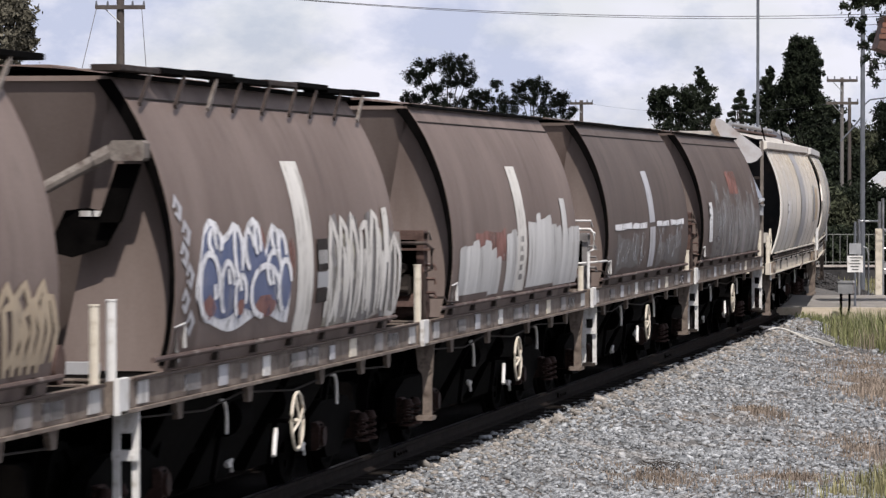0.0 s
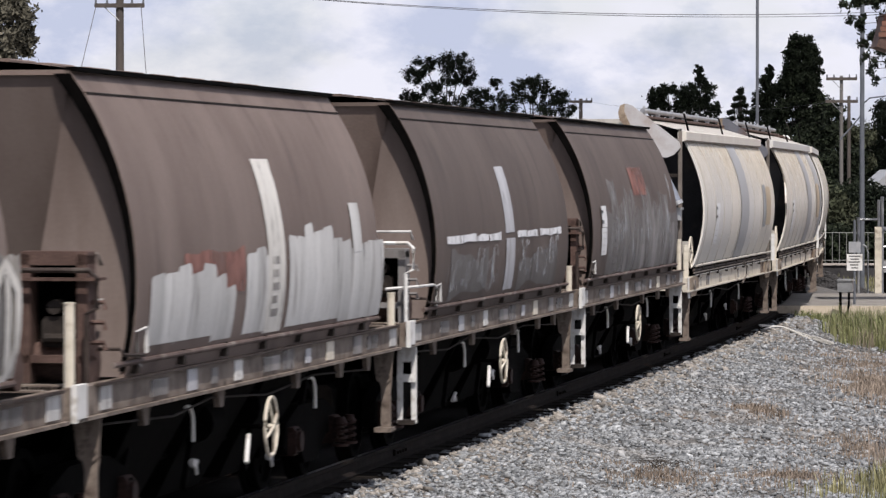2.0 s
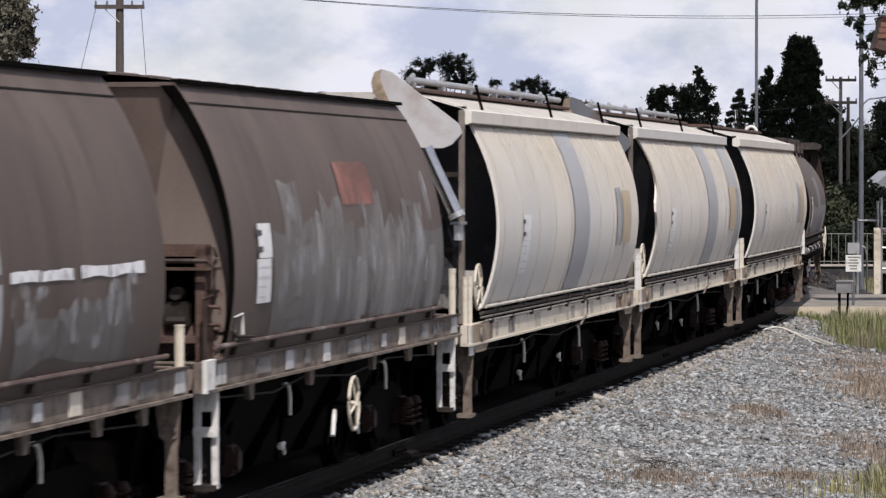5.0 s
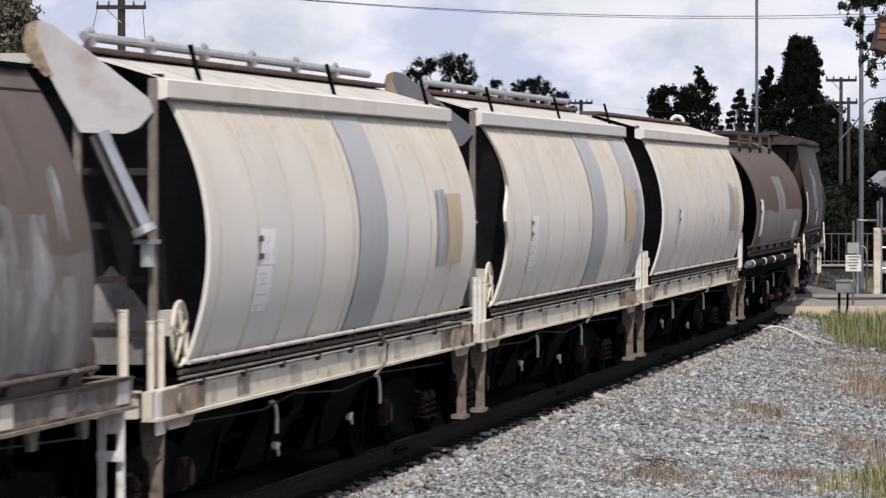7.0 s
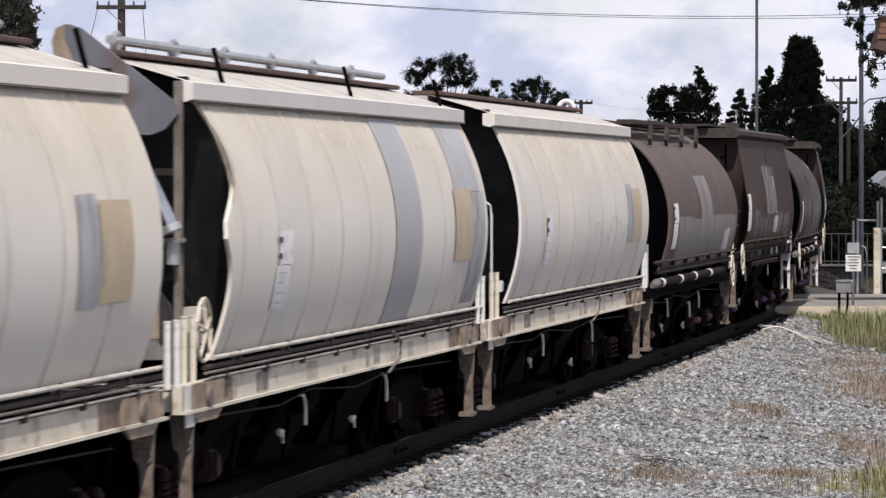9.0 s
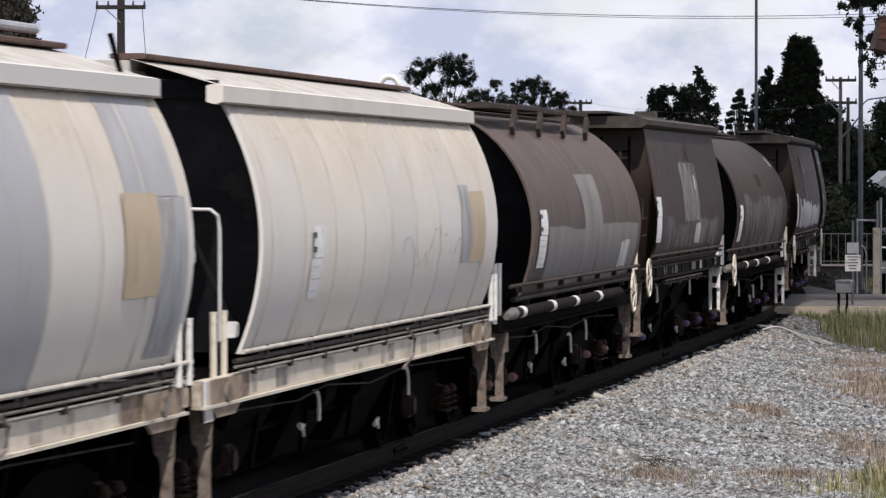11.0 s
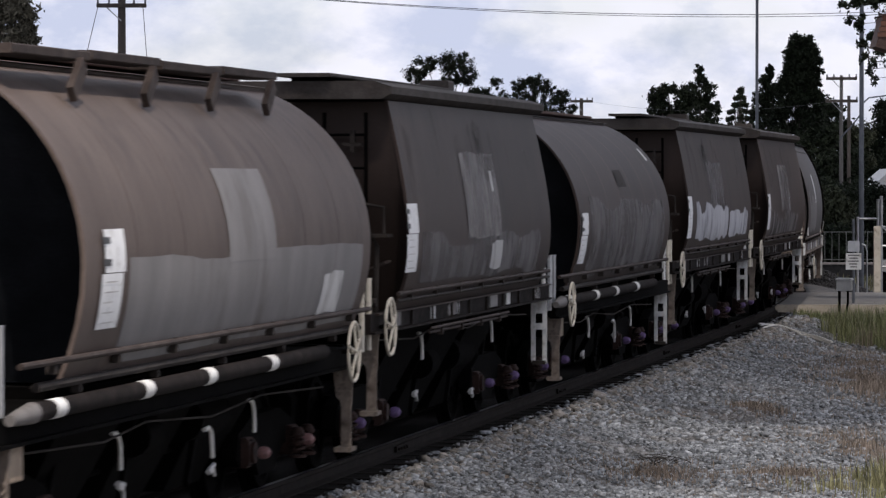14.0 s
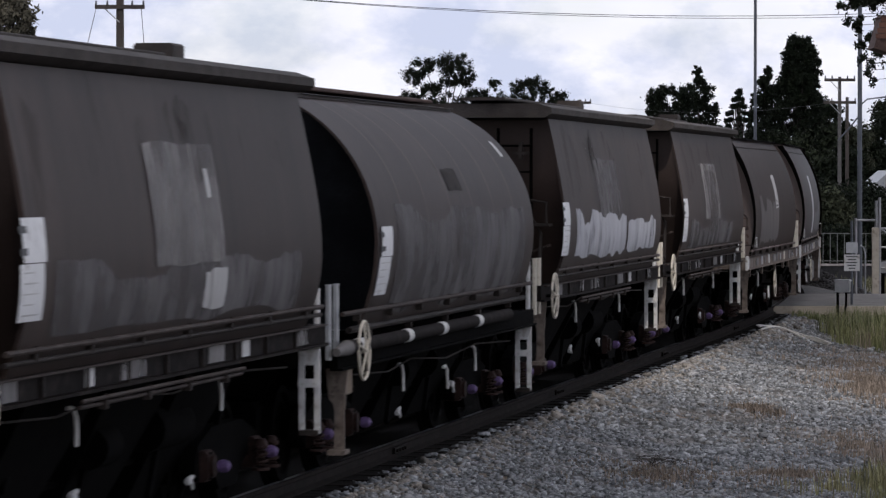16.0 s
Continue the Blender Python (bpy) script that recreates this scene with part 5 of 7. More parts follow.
def slope_wagon(L, label, seed, near=1.5, far=1.65, mat=None, hatch=False, box=True, wheel=True, post="cream", body=None, steps=("brown", "brown"), posts=(.52, .36), reach=.08):
    """A brown grain hopper with bulging side sheets that overhang sloping end sheets."""
    mat = body or M_BROWN
    rng = random.Random(seed)
    w = thing("hopper_wagon", label, "hopper wagon", group="wagons of the grain train")
    y0, y1 = -L / 2 + near, L / 2 - far
    for s in (1, -1):
        part("side_sheet", shell("slope", 1.3, 3.31, y0, y1, s, .035), mat, w)
        fl = Shape().box(min(s * .84, s * .93), max(s * .84, s * .93), y0, y1, 3.315, 3.345)
        part("eave_flange", fl, M_BLACK, w, "dark eave flange")
        fl = Shape().box(min(s * .955, s * .985), max(s * .955, s * .985), y0 + .03, y1 - .03, 3.168, 3.180)
        part("seam_strip", fl, M_SILLDARK, w)
    roof = Shape()
    roof.grid([[(a, y, 3.335 + .06 * (1 - (a / .88) ** 2)) for a in np.linspace(-.88, .88, 9)] for y in (y0, (y0 + y1) / 2, y1)])
    roof.box(-.88, .88, y0, y1, 3.29, 3.325)
    part("roof", roof, mat, w)
    for y in np.arange(y0 + .6, y1 - .4, 1.05):
        part("hatch_rib", Shape().box(-.3, .3, y, y + .7, 3.385, 3.42, .01), mat, w)
    # end sheets: a flat slope between two folded corner sheets
    for s, ye in ((-1, y0), (1, y1)):
        inn = -s
        top, low = ye + inn * .02, ye + inn * .72
        e = Shape()
        e.add([(-.86, top, 3.3), (.86, top, 3.3), (.50, low, 1.28), (-.50, low, 1.28)], [(0, 1, 2, 3)])
        # brown picked lighter to make up for the shade on this slope
        part("end_sheet", e, M_BROWN if body else M_BROWN_END, w, "sloping end sheet, brown lightened against its shade", smooth=20)
        for q in (1, -1):
            g = Shape()
            rows = []
            for i in range(13):
                u = i / 12
                z = 3.28 - 1.98 * u
                a, b = .84 - .36 * u, wide("slope", z) - .03
                yy = ye + inn * (.05 + .10 * math.sin(u * 3.14))
                rows.append([(q * a, yy + inn * (.02 + .18 * u), z), (q * a, yy + inn * .03, z), (q * (a * .5 + b * .5), yy + inn * .015, z), (q * b, yy, z)])
            g.grid(rows)
            part("end_gusset", g, M_BROWN_END, w, "dusty upright end gusset plate", smooth=30, fix=False)
    for s, ye in ((-1, y0), (1, y1)):
        for q in (1, -1):
            rows = []
            for z in np.linspace(1.34, 3.30, 14):
                a, d = wide("slope", z), .045 + .075 * max(0.0, (z - 1.9) / 1.4) ** 1.5
                rows.append([(q * (a - .003), ye + s * .012, z), (q * (a - d), ye + s * .012, z), (q * (a - d), ye - s * .16, z)])
            part("end_rim", Shape().grid(rows), M_BLACK, w, "dark flange along the sheet's edge", smooth=20, fix=False)
    wheels = underframe(w, L, M_SILLBROWN, 1.10, 1.30, steps[0], steps[1], seed, reach=reach)
    side_pipe(w, y0 - .5, y1 + .2, 1.40, 1.29, M_PIPEBROWN, .02, 7)
    part("corner_plate", Shape().box(1.262, 1.30, -L / 2 + .24 - reach, -L / 2 + .50 - reach, 1.08, 1.32, .004), M_WHITE, w, "white painted corner block")
    plates(w, [-L / 2 + .75, -2.6, -1.1, .7, 2.4, 3.6, L / 2 - .55], 1.10, 1.30, [M_LIGHTGREY, M_RUBBEDWHITE, M_WHITE, M_RUBBED, M_CREAMPOST, M_RUBBED, M_LIGHTGREY], [.3, .30, .26, .44, .3, .38, .3])
    plates(w, [-3.6, -1.9, .1, 1.5, 4.3], 1.12, 1.27, [M_RUBBED, M_GREYPATCH, M_RUBBED, M_RUBBEDWHITE, M_RUBBED], [.5, .2, .6, .2, .5], 1.2612)
    part("sill_flange", Shape().box(1.262, 1.295, -L / 2 + .5, L / 2 - .35, 1.284, 1.302), M_PIPE, w)
    for y, m, h in ((-L / 2 + .33 - .8 * reach, post, posts[0]), (L / 2 - .33, "cream", posts[1])):
        if h:
            link("marker_post", post_mesh(m, h, .034), w, pose(1.21, y, 1.28), m + " painted steel tube")
    for y in (-L / 2 + .95, -L / 2 + 2.3, -1.2, 1.6, L / 2 - 2.4, L / 2 - 1.15):
        part("sill_bracket", Shape().prism([(y - .13, 1.085), (y + .13, 1.085), (y + .07, .93), (y - .05, .93)], 'x', 1.12, 1.16), M_SILLBROWN, w, "grimy bracket under the sill")
    part("air_reservoir", Shape().tube([(.62, L / 2 - .75, 1.44), (1.10, L / 2 - .75, 1.44)], .13, 14), M_RUST, w, "rusty cylindrical air reservoir")
    if wheel:
        hw = link("brake_wheel", handwheel_mesh(.225, 4), w, pose(1.29, -.05, .72), "cream spoked handbrake wheel")
        part("shaft", Shape().tube([(-.25, 0, 0), (0, 0, 0)], .02, 6), M_BLACK, hw)
        part("brake_link", Shape().tube([(1.2, -.45, .68), (1.22, -.62, .48)], .018, 6), M_WHITE, w, "white painted brake link")
    if box:
        ya = -L / 2 + .72
        grey = seed % 4 == 3
        steel, pale = (M_GREYPATCH, M_LIGHTGREY) if grey else (M_RUST, M_SILL)
        fr = Shape()
        zt = 1.97 if grey else 2.14
        for x in (.74, 1.12):
            fr.box(x - .035, x + .035, ya, ya + .22, 1.28, zt - .02, .008)
        if not grey:
            fr.box(.70, 1.22, ya - .03, ya + .25, zt - .19, zt - .17)
        fr.box(.71, 1.155, ya, ya + .22, zt - .09, zt, .008).box(.71, 1.155, ya, ya + .22, 1.42, 1.47, .008)
        bx = part("brake_valve_box", fr, steel, w, ("grey" if grey else "rusty") + " open valve box with pipes")
        part("back_plate", Shape().box(.74, 1.12, ya + .2, ya + .23, 1.3, zt - .08), M_BLACK, bx)
        part("valve", Shape().box(.84, 1.02, ya + .05, ya + .17, 1.52, 1.72, .03).tube([(.93, ya + .02, 1.78), (.93, ya + .18, 1.78)], .05, 8).tube([(.86, ya + .04, 1.58), (1.0, ya + .04, 1.58)], .03, 8), M_SILLDARK, bx, "dark brake valve")
        for k in range(3):
            part("stub_pipe", Shape().tube([(1.12, ya + .1, 1.55 + .13 * k), (1.24, ya + .1, 1.55 + .13 * k), (1.25, ya + .1, 1.5 + .13 * k)], .017, 6), steel, bx)
        part("hand_rail", Shape().tube([(.55, ya - .12, 2.02), (1.2, ya - .12, 2.02), (1.25, ya - .12, 1.97), (1.25, ya - .12, 1.78), (1.18, ya - .12, 1.74), (1.18, ya - .12, 1.3)], .018, 7), M_WHITE if grey else M_PIPE, w, "bent hand rail")
        part("grab_iron", Shape().tube([(.82, ya + .35, 2.05), (.82, ya + .25, 2.12), (1.16, ya + .25, 2.12), (1.16, ya + .35, 2.05)], .014, 6), pale, w, "small bent grab iron")
        part("cross_pipe", Shape().tube([(.9, ya + .3, 1.50), (1.30, ya + .3, 1.50), (1.31, ya + .35, 1.46), (1.31, ya + .9, 1.44)], .013, 6), M_PIPE, w)
        part("air_reservoir", Shape().tube([(.55, -L / 2 + .95, 1.42), (1.15, -L / 2 + .95, 1.42)], .15, 14), M_RUST, w, "rusty cylindrical air reservoir")
    if box and seed % 4 == 3:
        part("end_rail", Shape().tube([(1.0, y0 - .85, 1.60), (1.27, y0 - .7, 1.62), (1.30, y0 + .05, 1.62), (1.31, y0 + .12, 1.58), (1.31, y0 + .08, 1.42)], .014, 6), M_LIGHTGREY, w, "pale bent end rail")
    part("step_bracket", Shape().tube([(1.28, y0 + .25, 1.36), (1.3, y0 + .05, 1.6), (1.3, y0 + .35, 1.62), (1.3, y0 + .38, 1.45)], .016, 6), M_LIGHTGREY, w, "pale bent step bracket")
    if hatch:
        for i in range(8):
            y = y0 - .35 + i * 1.20
            p = part("roof_plank", Shape().box(.82, 1.03, y, y + 1.14 + .1 * (i % 2), 3.352 + .010 * (i % 3), 3.395 + .010 * (i % 3), .006), M_BLACK if i % 4 else M_PIPE, w, "dark raised roof walkway plank")
        for i in range(9):
            y = y0 + .35 + i * .98
            part("plank_bracket", Shape().box(-.010, .010, -.016, .016, 0, .46, 0, Matrix.Translation((1.045, y - .22 + .07 * (i % 3), 3.13)) @ Matrix.Rotation(radians(-6), 4, 'Y') @ Matrix.Rotation(radians(-61), 4, 'X')), M_SILL if i in (2, 8) else M_PIPE, w, "strut under the walkway")
    return w, wheels


@memo
def seam_mesh(kind, z0, z1):
    sec = section(kind, z0, z1)
    sh = Shape()
    d = .010 if kind == "cream" else .004
    sh.grid([[(a + .001, -.035, z) for a, z in sec], [(a + d, -.012, z) for a, z in sec], [(a + d, .012, z) for a, z in sec], [(a + .001, .035, z) for a, z in sec]])
    return sh.mesh("weld_seam", {"cream": M_SEAM, "round": M_DARK}[kind], 60, False)


def cream_wagon(L, label, seed, near, far, chute=None, edge=None, disc=True, ends="post", posts=(.45, .75, -.60, -.31)):
    """A pale grain hopper with ribbed bulging sides, a boxed eave and black recessed ends."""
    w = thing("hopper_wagon", label, "hopper wagon", group="wagons of the grain train")
    y0, y1 = -L / 2 + near, L / 2 - far
    seams = [float(y) for y in np.arange(y0 + .32, y1 - .3, 1.27)]
    panels(w, "cream", 1.3, 3.19, [y0] + seams[1:-1] + [y1], .03, M_CREAM, edge)
    part("side_sheet", shell("cream", 1.3, 3.19, y0, y1, -1, .03, edge), M_CREAM, w)
    for s in (1, -1):
        e = Shape().prism([(s * 1.09, 3.17), (s * 1.15, 3.19), (s * 1.15, 3.31), (s * 1.08, 3.325), (s * 1.02, 3.31), (s * 1.02, 3.19)], 'y', y0 - .25, y1 + .05)
        part("eave_band", e, M_CREAM, w, "boxed cream eave band")
        x0, x1 = sorted((s * 1.11, s * 1.165))
        part("drip_strip", Shape().box(x0, x1, y0 - .2, y1 + .02, 3.175, 3.19), M_SILL, w, "grimy drip strip")
    for y in seams:
        link("weld_seam", seam_mesh("cream", 1.32, 3.17), w, pose(0, y, 0))
    roof = Shape()
    for s in (1, -1):
        roof.grid([[(s * 1.1, y, 3.318), (s * .75, y, 3.42), (s * .42, y, 3.515)] for y in (y0 - .2, (y0 + y1) / 2, y1)])
    roof.box(-.42, .42, y0 - .2, y1, 3.40, 3.505)
    part("roof", roof, M_ROOFCREAM, w, "grimy cream sloping roof sheets")
    part("roof_walkway", Shape().box(.24, .52, y0 - .1, y1 - .1, 3.518, 3.56, .01), M_RUST, w, "rust-brown roof walkway")
    if disc:
        pipe = part("roof_pipe", Shape().tube([(.45, y0 + .1, 3.635), (.45, y1 - .7, 3.635)], .036, 10), M_SILVER, w, "galvanised roof hatch pipe")
        for y in np.arange(y0 + .25, y1 - .6, 1.83):
            hp = [(.46, y + .11 * math.cos(q), 3.615 + .075 * math.sin(q)) for q in np.linspace(-.4, 3.55, 9)]
            part("hoop", Shape().tube(hp, .02, 6), M_SILVER, pipe)
            part("stand", Shape().box(.42, .48, y - .04, y + .04, 3.555, 3.625), M_SILVER, pipe)
    for i, y in enumerate((y0 + 1.4, y0 + 6.6, y1 - .5) if disc else ()):
        part("roof_strut", Shape().box(-.012, .012, -.035, .035, 0, .28, 0, Matrix.Translation((1.0, y, 3.34)) @ Matrix.Rotation(radians(-14), 4, 'Y') @ Matrix.Rotation(radians(4), 4, 'X')), M_BLACK, w, "dark steel strut")
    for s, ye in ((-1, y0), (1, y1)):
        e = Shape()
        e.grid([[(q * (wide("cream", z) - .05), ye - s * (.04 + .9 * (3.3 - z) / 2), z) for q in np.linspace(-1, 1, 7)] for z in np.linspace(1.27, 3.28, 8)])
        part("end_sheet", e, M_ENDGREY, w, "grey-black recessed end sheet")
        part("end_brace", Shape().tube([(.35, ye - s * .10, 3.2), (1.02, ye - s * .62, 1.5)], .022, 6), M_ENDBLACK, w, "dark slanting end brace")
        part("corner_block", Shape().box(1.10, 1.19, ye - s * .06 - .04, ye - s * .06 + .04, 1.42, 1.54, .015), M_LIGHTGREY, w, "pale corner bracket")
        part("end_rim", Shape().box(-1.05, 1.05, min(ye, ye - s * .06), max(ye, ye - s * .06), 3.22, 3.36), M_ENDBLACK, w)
    # warm overlay, growing from nothing at 2.2 m up to the eave
    paint(w, ragged("cream", y0 + .03, y1 - .03, 2.2, 3.165, .0, seed + 3, .0055, .3), M_WARMTOP, "warm tone, stronger towards the eave", "stain")
    wheels = underframe(w, L, M_CREAM_SILL, .975, 1.165, "brown", "brown", seed, (-3.0, -.3, 2.4))
    side_pipe(w, y0 - .25, y1 + .35, 1.325, 1.30, M_SEAM, .018, 7)
    side_pipe(w, y0 - .45, y1 + .45, 1.262, 1.28, M_PIPE, .020, 0)
    side_pipe(w, y0 - .45, y1 + .45, 1.222, 1.285, M_SILL, .013, 9)
    side_pipe(w, y0 - .25, y1 + .35, 1.182, 1.28, M_ROOFCREAM, .010, 0)
    for s in (-1, 1):
        yc = s * (L / 2 - 1.0)
        pl = part("end_gusset", Shape().prism([(yc - .52, 1.16), (yc + .52, 1.16), (yc + .52, .97), (yc + .3, .88), (yc - .3, .88), (yc - .52, .98)], 'x', 1.262, 1.285), M_GUSSET, w, "rust-streaked gusset plate")
        part("boss", Shape().tube([(1.285, yc, 1.05), (1.31, yc, 1.05)], .075, 14), M_SILL, pl)
    plates(w, [-4.9, -3.9, -2.0, .9, 2.6], .975, 1.165, [M_GRIME, M_RUBBED, M_GRIME, M_GRIME, M_GRIME], [.16, .4, .34, .28, .28])
    part("sill_stain", Shape().box(1.2605, 1.2625, -L / 2 + .3, -L / 2 + 1.9, .98, 1.16), M_SILLSTAIN, w, "brown rust stain along the sill", smooth=0)
    part("sill_stain", Shape().box(1.2605, 1.2625, L / 2 - 2.1, L / 2 - .3, .98, 1.16), M_SILLSTAIN, w, "brown rust stain along the sill", smooth=0)
    part("corner_plate", Shape().box(1.263, 1.278, -L / 2 + .34, -L / 2 + .60, .86, 1.16, .004), M_LIGHTGREY, w, "pale grey corner plate")
    part("cable", Shape().tube([(1.30, 1.5, 1.26), (1.33, 1.75, 1.16), (1.33, 1.7, 1.02), (1.30, 1.3, .90)], .014, 5), M_SILL, w, "loose hanging cable")
    for y in (-L / 2 + posts[0], -L / 2 + posts[1]):
        link("marker_post", post_mesh("cream", .49), w, pose(1.21, y, 1.14), "cream painted steel tube")
    for y in (L / 2 + posts[2], L / 2 + posts[3]):
        link("marker_post", post_mesh("white", .46), w, pose(1.305, y, 1.165), "white painted steel tube")
    if ends == "post":
        lad = part("end_ladder", Shape().box(1.04, 1.095, y0 - .38, y0 - .32, 1.15, 3.32, .01).box(.5, .55, y0 - .38, y0 - .33, 1.15, 3.3, .01), M_SILL, w, "grey steel end ladder")
        for z in np.arange(1.5, 3.2, .38):
            part("rung", Shape().box(.52, 1.06, y0 - .36, y0 - .325, float(z), float(z) + .05, .006), M_SILLDARK, lad)
        hw = link("brake_wheel", handwheel_mesh(.23, 5), w, pose(1.2, y0 - .12, 1.52), "cream spoked handbrake wheel")
        part("gear_box", Shape().box(-.20, -.05, .12, .34, -.02, .16, .02), M_ROOFCREAM, hw)
        part("valve", Shape().tube([(1.05, y0 - .45, 2.0), (1.05, y0 - .45, 2.16)], .05, 8).box(.98, 1.12, y0 - .55, y0 - .35, 2.16, 2.19), M_SILVER, w, "small pale valve")
    else:
        part("vent_pipe", Shape().tube([(1.1, y0 - .15, 1.4), (1.1, y0 - .15, 2.24), (1.085, y0 - .15, 2.34), (1.03, y0 - .16, 2.385), (.78, y0 - .18, 2.39)], .014, 8), M_LIGHTGREY, w, "pale bent vent pipe")
    if chute:
        ye = y0 + .24
        part("rusty_edge", Shape().prism([(.15, 3.6), (.18, 3.70), (.25, 3.73), (.24, 3.62), (.36, 3.35), (.31, 3.33), (.17, 3.49)], 'y', ye - .675, ye - .62), M_GUSSET, w, "rust-brown edge of the guard plate")
        arm = Shape().prism([(.17, 3.6), (.2, 3.69), (.27, 3.73), (.36, 3.70), (1.05, 3.17), (1.08, 3.08), (.98, 2.97), (.88, 2.93), (.56, 2.94), (.33, 3.35), (.19, 3.5)], 'y', ye - .66, ye - .60)
        part("transfer_plate", arm, chute, w, "rust-edged steel guard plate")
        tube = part("delivery_tube", Shape().tube([(.73, ye - .80, 2.93), (1.05, ye - .77, 2.24)], .075, 16), M_CHROME, w, "shiny galvanised delivery tube")
        part("clamp_ring", Shape().tube([(1.032, ye - .77, 2.28), (1.055, ye - .77, 2.23)], .088, 16), M_SILVER, tube)
        part("end_plate", Shape().prism([(.35, 1.3), (1.0, 1.3), (.95, 1.7), (.7, 2.0), (.5, 1.75)], 'y', ye - .35, ye - .32), M_RUBBED, w, "pale curved end plate")
    return w, wheels


def dark_wagon(kind, L, label, seed, near, far, planks=False, caps="purple", pipe=False):
    """Sooty hoppers: 'round' with a barrel body, 'boxy' with a flat overhanging roof."""
    w = thing("hopper_wagon", label, "hopper wagon", group="wagons of the grain train")
    y0, y1 = -L / 2 + near, L / 2 - far
    top = 3.36 if kind == "round" else 3.31
    body = M_DARK if planks else M_DARK2
    cuts = [float(y) for y in np.linspace(y0, y1, 8)]
    panels(w, kind, 1.32, top, cuts, .03, body)
    part("side_sheet", shell(kind, 1.32, top, y0, y1, -1, .03), body, w)
    for y in cuts[1:-1] if kind == "round" else ():
        link("weld_seam", seam_mesh(kind, 1.34, top - .02), w, pose(0, float(y), 0))
    if kind == "round":
        part("roof", Shape().box(-.46, .46, y0, y1, 3.33, 3.375).grid([[(a, y, 3.38 + .04 * (1 - (a / .5) ** 2)) for a in np.linspace(-.5, .5, 7)] for y in (y0, y1)]), body, w)
        part("roof_hatch_rail", Shape().box(-.35, .35, y0 + .5, y1 - .5, 3.43, 3.47, .01), M_RUST, w, "rusty roof hatch strip")
        for s, ye in ((-1, y0), (1, y1)):
            e = Shape().grid([[(q * (wide("round", z) - .04), ye - s * (.03 + 1.0 * (3.3 - z) / 2), z) for q in np.linspace(-1, 1, 9)] for z in np.linspace(1.27, 3.36, 12)])
            part("end_sheet", e, M_ENDBLACK, w, "black recessed end sheet")
    else:
        lip = Shape()
        lip.prism([(-1.27, 3.365), (-1.27, 3.43), (-1.12, 3.48), (1.12, 3.48), (1.27, 3.43), (1.27, 3.365), (1.19, 3.32), (-1.19, 3.32)], 'y', y0 - .35, y1 + .3)
        part("roof", lip, M_ROOFDARK, w, "flat overhanging roof with a grimy lip")
        part("roof_box", Shape().box(.1, .42, y1 - 1.1, y1 - .72, 3.475, 3.68, .02), M_ROOFDARK, w)
        wk = part("roof_walkway", Shape().box(.25, .75, y0 - .45, y0 + 6.2, 3.515, 3.55, .008), M_ROOFDARK, w, "grey raised roof walkway")
        for y in (y0, y0 + 1.5, y0 + 3.0, y0 + 4.5, y0 + 6.0):
            part("walkway_foot", Shape().box(.3, .6, y - .04, y + .04, 3.475, 3.516), M_BLACK, wk)
        for s, ye in ((-1, y0), (1, y1)):
            e = Shape().grid([[(q * (wide("boxy", z) - .03), ye - s * (.02 + .55 * max(0, 2.6 - z) / 1.3), z) for q in np.linspace(-1, 1, 7)] for z in np.linspace(1.3, 3.3, 9)])
            part("end_sheet", e, M_DARK2, w, "grimy brown end sheet")
        rng = random.Random(seed)
        for k in range(7):
            y = y0 + .2 + (y1 - y0 - 1.6) * (k + .9 * rng.random()) / 7
            zt = rng.uniform(3.02, 3.24)
            paint(w, ragged("boxy", y, y + rng.uniform(.4, 1.2), zt - rng.uniform(.25, .75), zt, .16, seed * 40 + k, .0045 + .0002 * k, .08), M_SOOTSTREAK, "thin sooty streak", "soot_streak")
        lad = part("end_ladder", Shape().tube([(1.0, y0 - .1, 1.3), (1.0, y0 - .1, 3.2)], .018, 6).tube([(.62, y0 - .1, 1.3), (.62, y0 - .1, 3.2)], .018, 6), M_BLACK, w)
        for z in np.arange(1.5, 3.2, .3):
            part("rung", Shape().tube([(.62, y0 - .1, float(z)), (1.0, y0 - .1, float(z))], .014, 6), M_BLACK, lad)
        part("end_step", Shape().box(.6, 1.25, y0 - .42, y0 - .12, 2.08, 2.11).tube([(1.22, y0 - .4, 2.1), (1.22, y0 - .4, 2.35), (1.0, y0 - .3, 2.38)], .016, 6), M_SILLDARK, w, "small end platform with hand rail")
        part("brake_cylinder", Shape().tube([(.35, y0 - .45, 1.5), (1.05, y0 - .45, 1.5)], .14, 14).tube([(1.05, y0 - .45, 1.5), (1.16, y0 - .45, 1.5)], .04, 8), M_SILLDARK, w, "dark brake cylinder")
        part("brake_pipe", Shape().tube([(1.12, y0 - .3, 1.25), (1.14, y0 - .3, 2.0), (1.05, y0 - .3, 2.16), (.6, y0 - .3, 2.18)], .022, 7), M_SILLDARK, w)
        part("brake_pipe", Shape().tube([(.8, y0 - .25, 1.3), (.95, y0 - .25, 1.75), (1.2, y0 - .25, 1.85), (1.22, y0 - .1, 1.86)], .016, 7), M_PIPE, w)
        part("end_bracket", Shape().box(.62, 1.02, y0 - .2, y0 - .06, 2.30, 2.36, .01).box(.80, .86, y0 - .2, y0 - .06, 2.2, 2.55, .01), M_BLACK, w)
        part("lamp_iron", Shape().box(.86, .90, y0 - .14, y0 - .06, 2.84, 3.04).box(.79, .97, y0 - .14, y0 - .08, 2.9, 2.93), M_SILLDARK, w, "grimy lamp bracket")
